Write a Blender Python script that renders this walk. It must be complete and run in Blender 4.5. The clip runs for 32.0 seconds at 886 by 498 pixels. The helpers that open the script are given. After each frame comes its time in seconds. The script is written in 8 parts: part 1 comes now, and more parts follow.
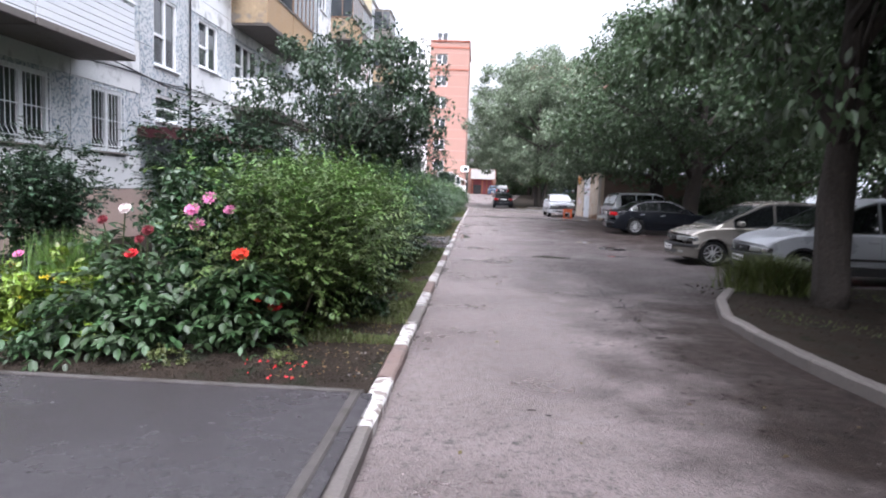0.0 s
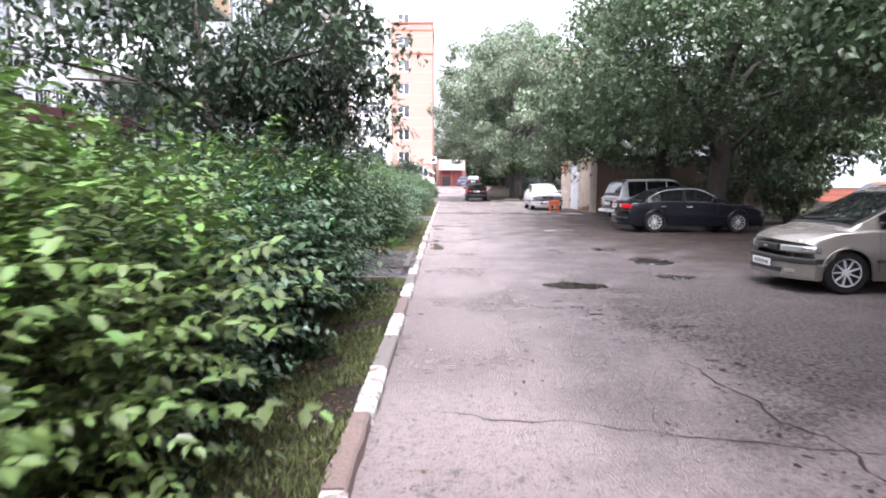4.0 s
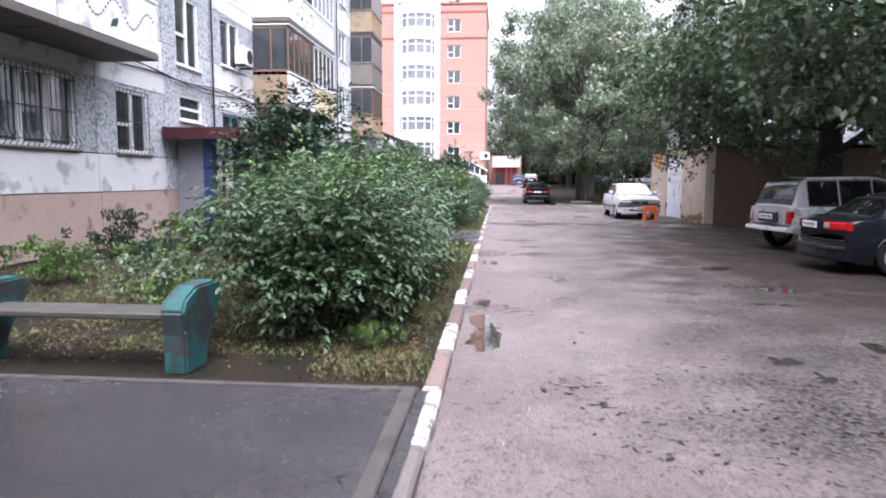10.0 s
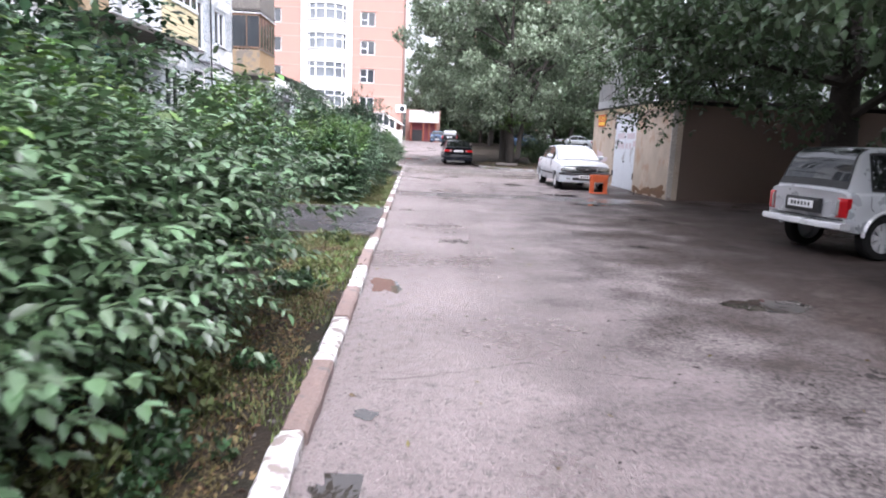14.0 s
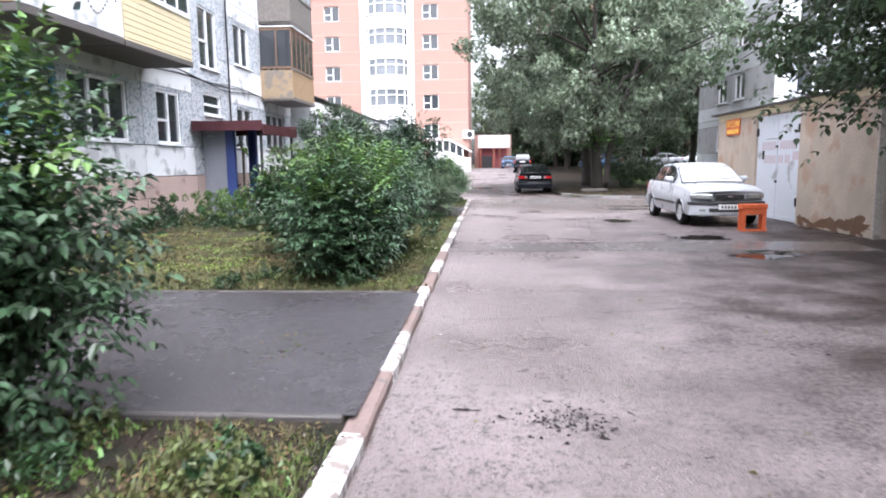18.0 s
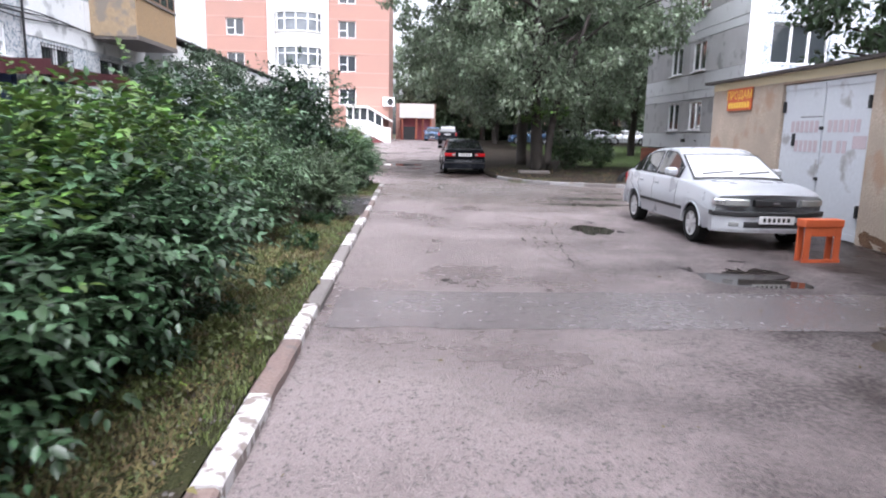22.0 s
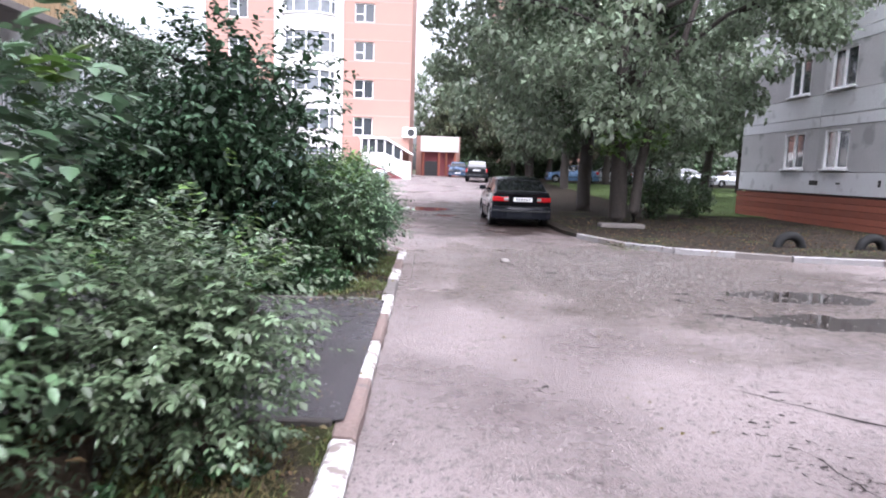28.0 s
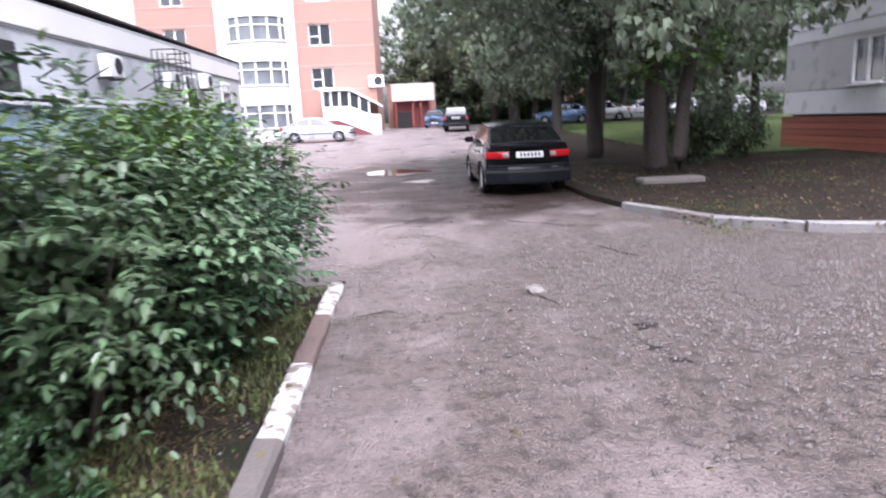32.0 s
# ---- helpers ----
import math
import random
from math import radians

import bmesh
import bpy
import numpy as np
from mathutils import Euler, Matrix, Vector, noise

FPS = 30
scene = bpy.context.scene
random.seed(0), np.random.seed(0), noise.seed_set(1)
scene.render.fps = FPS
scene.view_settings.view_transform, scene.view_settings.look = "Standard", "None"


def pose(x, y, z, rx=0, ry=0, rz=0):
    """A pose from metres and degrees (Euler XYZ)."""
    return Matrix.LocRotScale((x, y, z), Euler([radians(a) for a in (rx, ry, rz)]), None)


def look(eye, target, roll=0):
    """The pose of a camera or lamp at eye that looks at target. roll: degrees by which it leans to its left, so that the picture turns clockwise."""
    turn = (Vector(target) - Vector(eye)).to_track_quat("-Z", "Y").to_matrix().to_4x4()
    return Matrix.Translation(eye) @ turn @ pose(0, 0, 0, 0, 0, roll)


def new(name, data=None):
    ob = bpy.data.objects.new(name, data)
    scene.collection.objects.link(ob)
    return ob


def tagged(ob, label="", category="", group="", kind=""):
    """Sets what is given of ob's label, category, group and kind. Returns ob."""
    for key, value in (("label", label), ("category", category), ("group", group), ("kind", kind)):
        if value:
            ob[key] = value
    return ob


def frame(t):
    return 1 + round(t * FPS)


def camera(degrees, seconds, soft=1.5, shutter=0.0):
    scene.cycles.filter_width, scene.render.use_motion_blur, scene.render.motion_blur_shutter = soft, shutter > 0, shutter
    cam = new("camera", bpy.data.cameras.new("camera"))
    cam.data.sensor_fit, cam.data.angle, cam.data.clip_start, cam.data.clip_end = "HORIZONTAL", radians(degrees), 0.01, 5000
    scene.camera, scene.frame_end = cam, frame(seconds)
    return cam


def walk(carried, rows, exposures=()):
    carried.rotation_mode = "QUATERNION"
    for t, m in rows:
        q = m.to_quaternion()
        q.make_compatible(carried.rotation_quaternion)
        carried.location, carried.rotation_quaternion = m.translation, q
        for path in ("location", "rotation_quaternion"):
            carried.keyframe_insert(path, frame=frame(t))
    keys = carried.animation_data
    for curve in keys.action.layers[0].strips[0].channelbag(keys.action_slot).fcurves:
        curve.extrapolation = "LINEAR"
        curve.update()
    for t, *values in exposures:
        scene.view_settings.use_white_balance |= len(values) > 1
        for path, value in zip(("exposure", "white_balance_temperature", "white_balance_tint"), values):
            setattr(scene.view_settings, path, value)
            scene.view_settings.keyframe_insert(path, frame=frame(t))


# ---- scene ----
cam = camera(69.1, 32.0, soft=1.9, shutter=0.4)
PATH = [
    (0, (0.019, 0.16, 1.525), (-0.079, 2.149, 1.339), 2.1),
    (0.5, (0.007, 0.917, 1.505), (-0.17, 2.895, 1.272), -0.5),
    (1, (-0.047, 1.607, 1.528), (-0.209, 3.587, 1.297), -2.7),
    (1.5, (-0.062, 2.41, 1.531), (-0.118, 4.383, 1.208), -1.9),
    (2, (-0.116, 3.146, 1.526), (-0.22, 5.129, 1.284), 0.8),
    (2.5, (-0.125, 3.91, 1.524), (-0.143, 5.895, 1.283), 0.6),
    (4.5, (-0.105, 6.889, 1.514), (-0.114, 8.879, 1.313), 0.1),
    (5, (-0.11, 7.607, 1.5), (-0.187, 9.594, 1.289), 1.0),
    (5.5, (-0.091, 8.308, 1.544), (0.0, 10.294, 1.326), 0.8),
    (6, (-0.108, 9.025, 1.548), (-0.072, 11.006, 1.274), -0.5),
    (6.5, (-0.099, 9.758, 1.531), (0.118, 11.727, 1.255), 0.1),
    (7, (-0.093, 10.511, 1.546), (-0.071, 12.474, 1.163), 0.1),
    (7.5, (-0.129, 11.199, 1.555), (-0.11, 13.173, 1.233), 1.0),
    (8, (-0.112, 11.973, 1.539), (-0.231, 13.954, 1.29), -0.2),
    (8.5, (-0.097, 12.678, 1.528), (-0.251, 14.659, 1.304), 1.3),
    (9, (-0.065, 13.405, 1.517), (-0.172, 15.398, 1.386), 0.3),
    (9.5, (-0.146, 14.157, 1.5), (-0.306, 16.145, 1.347), 0.0),
    (10, (-0.179, 14.877, 1.533), (-0.348, 16.858, 1.32), 0.3),
    (10.5, (-0.264, 15.58, 1.503), (-0.426, 17.568, 1.358), 0.9),
    (11, (-0.208, 16.205, 1.503), (-0.227, 18.195, 1.302), -0.5),
    (11.5, (-0.197, 16.857, 1.485), (-0.273, 18.833, 1.183), 1.8),
    (12, (-0.189, 17.574, 1.516), (-0.157, 19.548, 1.199), 1.4),
    (12.5, (-0.166, 18.289, 1.526), (-0.185, 20.274, 1.282), 0.6),
    (13, (-0.148, 18.982, 1.531), (-0.031, 20.963, 1.279), -0.6),
    (13.5, (-0.113, 19.676, 1.525), (-0.06, 21.651, 1.214), -1.6),
    (14, (-0.071, 20.406, 1.523), (0.024, 22.374, 1.182), 2.4),
    (14.5, (-0.029, 21.144, 1.498), (-0.03, 23.119, 1.181), -0.8),
    (16.5, (0.081, 24.154, 1.502), (0.075, 26.133, 1.214), -1.6),
    (17, (0.001, 24.895, 1.508), (-0.181, 26.872, 1.269), 0.5),
    (17.5, (0.031, 25.657, 1.479), (0.074, 27.642, 1.239), -0.5),
    (18, (0.093, 26.35, 1.482), (-0.046, 28.328, 1.22), -0.7),
    (18.5, (0.081, 27.078, 1.512), (-0.004, 29.059, 1.247), 0.3),
    (19, (0.097, 27.807, 1.551), (-0.073, 29.783, 1.291), -1.1),
    (19.5, (0.095, 28.51, 1.549), (0.083, 30.492, 1.283), 1.6),
    (20, (0.081, 29.308, 1.567), (0.054, 31.28, 1.234), 1.5),
    (20.5, (0.034, 29.967, 1.599), (0.028, 31.951, 1.349), 1.8),
    (21, (0.057, 30.67, 1.582), (0.136, 32.658, 1.38), -0.5),
    (21.5, (0.051, 31.371, 1.546), (0.027, 33.355, 1.291), 2.5),
    (22, (0.231, 32.118, 1.568), (0.335, 34.084, 1.218), 1.2),
    (22.5, (0.153, 32.778, 1.531), (0.141, 34.741, 1.148), 1.7),
    (23, (0.119, 33.506, 1.544), (0.129, 35.476, 1.201), 2.1),
    (23.5, (0.009, 34.185, 1.529), (-0.099, 36.164, 1.256), 2.3),
    (24, (-0.037, 34.886, 1.53), (-0.011, 36.872, 1.292), 0.7),
    (24.5, (0.02, 35.494, 1.525), (-0.123, 37.457, 1.169), 0.4),
    (26.5, (-0.189, 38.406, 1.579), (-0.212, 40.381, 1.262), -3.7),
    (27, (-0.194, 39.029, 1.539), (-0.185, 41.024, 1.395), 0.4),
    (27.5, (-0.146, 39.663, 1.548), (-0.138, 41.66, 1.438), -0.4),
    (28, (-0.21, 40.376, 1.517), (-0.157, 42.361, 1.274), 2.0),
    (28.5, (-0.185, 41.044, 1.539), (-0.175, 43.034, 1.342), -0.1),
    (29, (-0.128, 41.705, 1.494), (-0.253, 43.694, 1.331), 1.1),
    (29.5, (-0.123, 42.387, 1.522), (0.0, 44.378, 1.377), 1.0),
    (30, (-0.086, 43.072, 1.519), (-0.171, 45.062, 1.341), -1.9),
    (30.5, (-0.014, 43.77, 1.54), (0.182, 45.755, 1.396), -2.4),
    (31, (0.019, 44.437, 1.535), (0.052, 46.424, 1.306), -1.3),
    (31.5, (0.05, 45.1, 1.552), (0.04, 47.079, 1.267), 0.2),
    (32, (0.096, 45.843, 1.501), (0.19, 47.802, 1.108), -2.6),
]
walk(cam, [(t, look(eye, target, roll)) for t, eye, target, roll in PATH],
     exposures=[(0, 1.63, 5900, 17), (1, 1.9, 5900, 18), (2.5, 2.1, 5900, 18), (5, 2.43, 6150, 23), (6, 2.52, 6100, 25), (7, 2.77, 6050, 24), (9, 1.95, 5900, 21), (10, 1.8, 5900, 21), (11, 1.92, 5900, 19), (12, 2.08, 5900, 15), (13, 1.94, 5900, 16), (14, 1.95, 5900, 18), (17, 1.96, 5900, 16), (20, 1.84, 5900, 15), (22, 1.66, 5900, 16), (24, 1.72, 5900, 18), (28, 1.93, 5850, 20), (30, 1.9, 5850, 20), (31, 1.84, 5900, 21), (32, 1.8, 5900, 22)])

# world: bright overcast, a wide weak sun behind thin cloud
world = bpy.data.worlds.new("overcast")
scene.world = world
world.use_nodes = True
wn, wl = world.node_tree.nodes, world.node_tree.links
sky = wn.new("ShaderNodeTexSky")
sky.sky_type = "NISHITA"
sky.sun_disc = False
sky.sun_elevation, sky.sun_rotation = radians(62), radians(172)
sky.dust_density, sky.air_density = 6.0, 1.6
pale = wn.new("ShaderNodeHueSaturation")
pale.inputs["Saturation"].default_value = 0.12
wl.new(sky.outputs[0], pale.inputs["Color"])
wl.new(pale.outputs[0], wn["Background"].inputs["Color"])
wn["Background"].inputs["Strength"].default_value = 0.15
sun = new("sun", bpy.data.lights.new("sun", "SUN"))
sun.data.energy, sun.data.angle, sun.data.color = 1.5, radians(90), (1.0, 0.98, 0.95)
sun.rotation_euler = (radians(28), 0, radians(8))

# ---- materials ----
def material(name, base, rough=0.7, metal=0.0, spread=0.25, fine=30.0, coarse=2.0, bump=0.3, depth=0.01,
             second=None, second_at=0.6, second_scale=1.2, spec=0.5, rough_spread=0.15, island=0.0, each=0.0):
    """Principled surface with grain and stains at two scales; second is a worn or stained colour in patches."""
    m = bpy.data.materials.new(name)
    m.use_nodes = True
    n, l = m.node_tree.nodes, m.node_tree.links
    p = n["Principled BSDF"]
    co = n.new("ShaderNodeTexCoord")

    def noise_at(scale, detail=6.0):
        t = n.new("ShaderNodeTexNoise")
        t.inputs["Scale"].default_value, t.inputs["Detail"].default_value = scale, detail
        l.new(co.outputs["Object"], t.inputs["Vector"])
        return t.outputs["Fac"]

    def mix(fac, a, b):
        x = n.new("ShaderNodeMix")
        x.data_type = "RGBA"
        for sock, v in ((x.inputs[0], fac), (x.inputs[6], a), (x.inputs[7], b)):
            if isinstance(v, bpy.types.NodeSocket):
                l.new(v, sock)
            else:
                sock.default_value = v
        return x.outputs[2]

    def ramp(fac, lo, hi):
        x = n.new("ShaderNodeMapRange")
        x.inputs[1].default_value, x.inputs[2].default_value = lo, hi
        l.new(fac, x.inputs[0])
        return x.outputs[0]

    c = Vector(base)
    dark, light = [*(c * (1 - spread)), 1], [*(min(1, v * (1 + spread)) for v in c), 1]
    f, g = noise_at(fine), noise_at(coarse, 4)
    col = mix(ramp(f, 0.3, 0.7), dark, light)
    col = mix(ramp(g, 0.3, 0.75), [*(c * (1 - spread * 0.8)), 1], col)
    if island or each:
        geo = n.new("ShaderNodeNewGeometry") if island else n.new("ShaderNodeObjectInfo")
        rnd = geo.outputs["Random Per Island"] if island else geo.outputs["Random"]
        hs = n.new("ShaderNodeHueSaturation")
        l.new(col, hs.inputs["Color"])
        k = island or each
        vr = n.new("ShaderNodeMapRange")
        vr.inputs[3].default_value, vr.inputs[4].default_value = 1 - k, 1 + k
        l.new(rnd, vr.inputs[0])
        l.new(vr.outputs[0], hs.inputs["Value"])
        if island:
            hr = n.new("ShaderNodeMapRange")
            hr.inputs[3].default_value, hr.inputs[4].default_value = 0.475, 0.515
            l.new(rnd, hr.inputs[0])
            l.new(hr.outputs[0], hs.inputs["Hue"])
        col = hs.outputs[0]
    if second:
        s = noise_at(second_scale, 8)
        col = mix(ramp(s, second_at - 0.03, second_at + 0.06), col, [*second, 1])
    l.new(col, p.inputs["Base Color"])
    rr = n.new("ShaderNodeMapRange")
    rr.inputs[1].default_value, rr.inputs[2].default_value = 0.3, 0.7
    rr.inputs[3].default_value, rr.inputs[4].default_value = max(0.02, rough - rough_spread), min(1, rough + rough_spread)
    l.new(g, rr.inputs[0])
    l.new(rr.outputs[0], p.inputs["Roughness"])
    p.inputs["Metallic"].default_value = metal
    p.inputs["Specular IOR Level"].default_value = spec
    if bump:
        b = n.new("ShaderNodeBump")
        b.inputs["Strength"].default_value, b.inputs["Distance"].default_value = bump, depth
        l.new(f, b.inputs["Height"])
        l.new(b.outputs[0], p.inputs["Normal"])
    return m


def leafy(name, base, rough=0.4, back=0.18, vary=0.5, spec=0.5):
    m = material(name, base, rough=rough, spread=0.18, fine=60, coarse=1.2, bump=0.0, island=vary, spec=spec)
    n, l = m.node_tree.nodes, m.node_tree.links
    p = n["Principled BSDF"]
    t = n.new("ShaderNodeBsdfTranslucent")
    l.new(p.inputs["Base Color"].links[0].from_socket, t.inputs["Color"])
    x = n.new("ShaderNodeMixShader")
    x.inputs[0].default_value = back
    l.new(p.outputs[0], x.inputs[1])
    l.new(t.outputs[0], x.inputs[2])
    l.new(x.outputs[0], n["Material Output"].inputs["Surface"])
    return m


def glassy(name, tint=(0.02, 0.025, 0.03), rough=0.04):
    """Window glass before a dark room: a dark smooth dielectric."""
    m = bpy.data.materials.new(name)
    m.use_nodes = True
    p = m.node_tree.nodes["Principled BSDF"]
    p.inputs["Base Color"].default_value = (*tint, 1)
    p.inputs["Roughness"].default_value = rough
    p.inputs["Specular IOR Level"].default_value = 0.5 if "water" in name else 1.0
    return m


def wet_asphalt(name, base, stone, wet=0.5, rough_dry=0.62, rough_wet=0.22, grain=170.0, broken=None, dirt_shade=None, coarse=None, spec=0.36, relief=1.0):
    m = bpy.data.materials.new(name)
    m.use_nodes = True
    n, l = m.node_tree.nodes, m.node_tree.links
    p = n["Principled BSDF"]
    co = n.new("ShaderNodeTexCoord")

    def tex(kind, scale, detail=6.0):
        t = n.new(kind)
        t.inputs["Scale"].default_value = scale
        if "Detail" in t.inputs:
            t.inputs["Detail"].default_value = detail
        l.new(co.outputs["Object"], t.inputs["Vector"])
        return t

    def rng(fac, a, b, c, d):
        x = n.new("ShaderNodeMapRange")
        for i, v in enumerate((a, b, c, d)):
            x.inputs[i + 1].default_value = v
        l.new(fac, x.inputs[0])
        return x.outputs[0]

    def mix(fac, a, b):
        x = n.new("ShaderNodeMix")
        x.data_type = "RGBA"
        l.new(fac, x.inputs[0])
        for sock, v in ((x.inputs[6], a), (x.inputs[7], b)):
            if isinstance(v, bpy.types.NodeSocket):
                l.new(v, sock)
            else:
                sock.default_value = [*v, 1]
        return x.outputs[2]

    gr = tex("ShaderNodeTexVoronoi", grain)
    chip = tex("ShaderNodeTexVoronoi", grain * 0.3)
    rag = tex("ShaderNodeTexNoise", 8.0, 14)
    rag.inputs["Roughness"].default_value = 0.82
    where = tex("ShaderNodeTexNoise", 0.42, 3)
    mid = tex("ShaderNodeTexNoise", 9.0, 8)
    big = tex("ShaderNodeTexNoise", 0.55, 5)
    pat = tex("ShaderNodeTexNoise", 2.3, 7)
    bw = n.new("ShaderNodeRGBToBW")
    l.new(gr.outputs["Color"], bw.inputs[0])
    b = Vector(base)
    c = mix(rng(bw.outputs[0], 0.35, 0.9, 0, 1), b * 0.75, stone)
    c = mix(rng(mid.outputs["Fac"], 0.35, 0.7, 0, 0.6), c, b * 1.25)
    c = mix(rng(pat.outputs["Fac"], 0.52, 0.68, 0, 0.55), c, b * 0.5)
    bw2 = n.new("ShaderNodeRGBToBW")
    l.new(chip.outputs["Color"], bw2.inputs[0])
    c = mix(rng(bw2.outputs[0], 0.64, 0.76, 0, 0.9), c, Vector(stone) * 1.9)
    worn = n.new("ShaderNodeMath")
    worn.operation = "MULTIPLY"
    l.new(rng(rag.outputs["Fac"], 0.55, 0.585, 0, 1), worn.inputs[0])
    l.new(rng(where.outputs["Fac"], 0.45, 0.55, 0, 0.75), worn.inputs[1])
    c = mix(worn.outputs[0], c, b * 0.3)
    c = mix(rng(big.outputs["Fac"], 0.4, 0.7, 0, 0.5), c, (b.x * 1.5, b.y * 1.35, b.z * 1.3))
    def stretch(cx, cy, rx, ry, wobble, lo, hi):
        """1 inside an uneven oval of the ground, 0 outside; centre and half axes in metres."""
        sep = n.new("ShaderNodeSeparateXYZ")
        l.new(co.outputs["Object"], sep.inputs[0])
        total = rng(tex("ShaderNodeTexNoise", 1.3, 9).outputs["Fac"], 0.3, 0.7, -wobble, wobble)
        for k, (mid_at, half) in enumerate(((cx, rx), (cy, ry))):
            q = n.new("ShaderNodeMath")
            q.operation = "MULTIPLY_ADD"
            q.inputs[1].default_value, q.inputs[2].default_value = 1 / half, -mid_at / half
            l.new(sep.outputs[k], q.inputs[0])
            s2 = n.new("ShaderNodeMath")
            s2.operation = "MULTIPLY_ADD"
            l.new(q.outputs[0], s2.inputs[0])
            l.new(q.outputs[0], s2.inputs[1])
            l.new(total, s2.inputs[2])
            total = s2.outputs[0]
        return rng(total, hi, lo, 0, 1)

    if coarse:
        # old surface worn down to its stones
        rub = tex("ShaderNodeTexNoise", 24.0, 7)
        rub.inputs["Roughness"].default_value = 0.72
        old = mix(rng(bw2.outputs[0], 0.42, 0.72, 0, 1), b * 0.3, Vector(stone) * 1.2)
        old = mix(rng(rub.outputs["Fac"], 0.44, 0.56, 0, 0.85), old, b * 0.26)
        bare = stretch(*coarse, 0.4, 0.3, 1.3)
        c = mix(bare, c, old)
        b4 = n.new("ShaderNodeBump")
        b4.inputs["Distance"].default_value = 0.03
        l.new(bare, b4.inputs["Strength"])
        l.new(rub.outputs["Fac"], b4.inputs["Height"])
    if dirt_shade:
        # damp brown dirt trodden into the asphalt, tree shade painted in with it
        for place in dirt_shade:
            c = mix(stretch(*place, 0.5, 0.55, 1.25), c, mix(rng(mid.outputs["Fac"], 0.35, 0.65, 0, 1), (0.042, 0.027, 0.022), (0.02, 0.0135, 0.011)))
    if broken:
        # a stretch worn down to gravel
        gravel = stretch(*broken, 0.5, 0.45, 1.3)
        peb = tex("ShaderNodeTexVoronoi", 34.0)
        bw3 = n.new("ShaderNodeRGBToBW")
        l.new(peb.outputs["Color"], bw3.inputs[0])
        g = mix(rng(bw3.outputs[0], 0.3, 0.8, 0, 1), (0.04, 0.031, 0.027), (0.17, 0.14, 0.126))
        g = mix(rng(mid.outputs["Fac"], 0.5, 0.62, 0, 0.6), g, (0.034, 0.025, 0.021))
        c = mix(gravel, c, g)
        b3 = n.new("ShaderNodeBump")
        b3.inputs["Distance"].default_value = 0.03
        l.new(gravel, b3.inputs["Strength"])
        l.new(peb.outputs["Distance"], b3.inputs["Height"])
    l.new(c, p.inputs["Base Color"])
    p.inputs["Specular IOR Level"].default_value = spec
    w = rng(big.outputs["Fac"], 0.62 - wet * 0.4, 0.75 - wet * 0.2, rough_dry, rough_wet)
    addn = n.new("ShaderNodeMath")
    addn.operation = "MULTIPLY_ADD"
    l.new(mid.outputs["Fac"], addn.inputs[0])
    addn.inputs[1].default_value = 0.35
    l.new(w, addn.inputs[2])
    sub = n.new("ShaderNodeMath")
    sub.operation = "SUBTRACT"
    sub.inputs[1].default_value = 0.17
    l.new(addn.outputs[0], sub.inputs[0])
    finish = sub.outputs[0]
    if coarse:
        # the bared stones scatter the sky's light more than the smooth surface does
        dull = n.new("ShaderNodeMath")
        dull.operation = "MULTIPLY_ADD"
        dull.inputs[1].default_value = 0.26
        l.new(bare, dull.inputs[0])
        l.new(finish, dull.inputs[2])
        finish = dull.outputs[0]
    l.new(finish, p.inputs["Roughness"])
    bu = n.new("ShaderNodeBump")
    bu.inputs["Strength"].default_value, bu.inputs["Distance"].default_value = 0.9 * relief, 0.012
    l.new(chip.outputs["Distance"], bu.inputs["Height"])
    b2 = n.new("ShaderNodeBump")
    b2.inputs["Strength"].default_value, b2.inputs["Distance"].default_value = 0.35 * relief, 0.02
    l.new(mid.outputs["Fac"], b2.inputs["Height"])
    l.new(bu.outputs[0], b2.inputs["Normal"])
    l.new(b2.outputs[0], p.inputs["Normal"])
    if broken:
        l.new(b3.outputs[0], bu.inputs["Normal"])
    if coarse:
        l.new(b4.outputs[0], (b3 if broken else bu).inputs["Normal"])
    return m


def mosaic(name, ground, chips, scale):
    """Concrete faced with set chips of several colours."""
    m = material(name, ground, 0.85, spread=0.2, fine=55, coarse=1.0, bump=0.5, depth=0.01, each=0.08)
    n, l = m.node_tree.nodes, m.node_tree.links
    p = n["Principled BSDF"]
    co, v, bw, r = n.new("ShaderNodeTexCoord"), n.new("ShaderNodeTexVoronoi"), n.new("ShaderNodeRGBToBW"), n.new("ShaderNodeValToRGB")
    v.inputs["Scale"].default_value = scale
    l.new(co.outputs["Object"], v.inputs["Vector"])
    l.new(v.outputs["Color"], bw.inputs[0])
    l.new(bw.outputs[0], r.inputs[0])
    r.color_ramp.interpolation = "CONSTANT"
    r.color_ramp.elements[0].color = (1, 1, 1, 1)
    r.color_ramp.elements[1].position, r.color_ramp.elements[1].color = chips[0][0], (*chips[0][1], 1)
    for at_, c in chips[1:]:
        r.color_ramp.elements.new(at_).color = (*c, 1)
    x = n.new("ShaderNodeMix")
    x.data_type, x.blend_type = "RGBA", "MULTIPLY"
    x.inputs[0].default_value = 1.0
    l.new(p.inputs["Base Color"].links[0].from_socket, x.inputs[6])
    l.new(r.outputs[0], x.inputs[7])
    l.new(x.outputs[2], p.inputs["Base Color"])
    return m


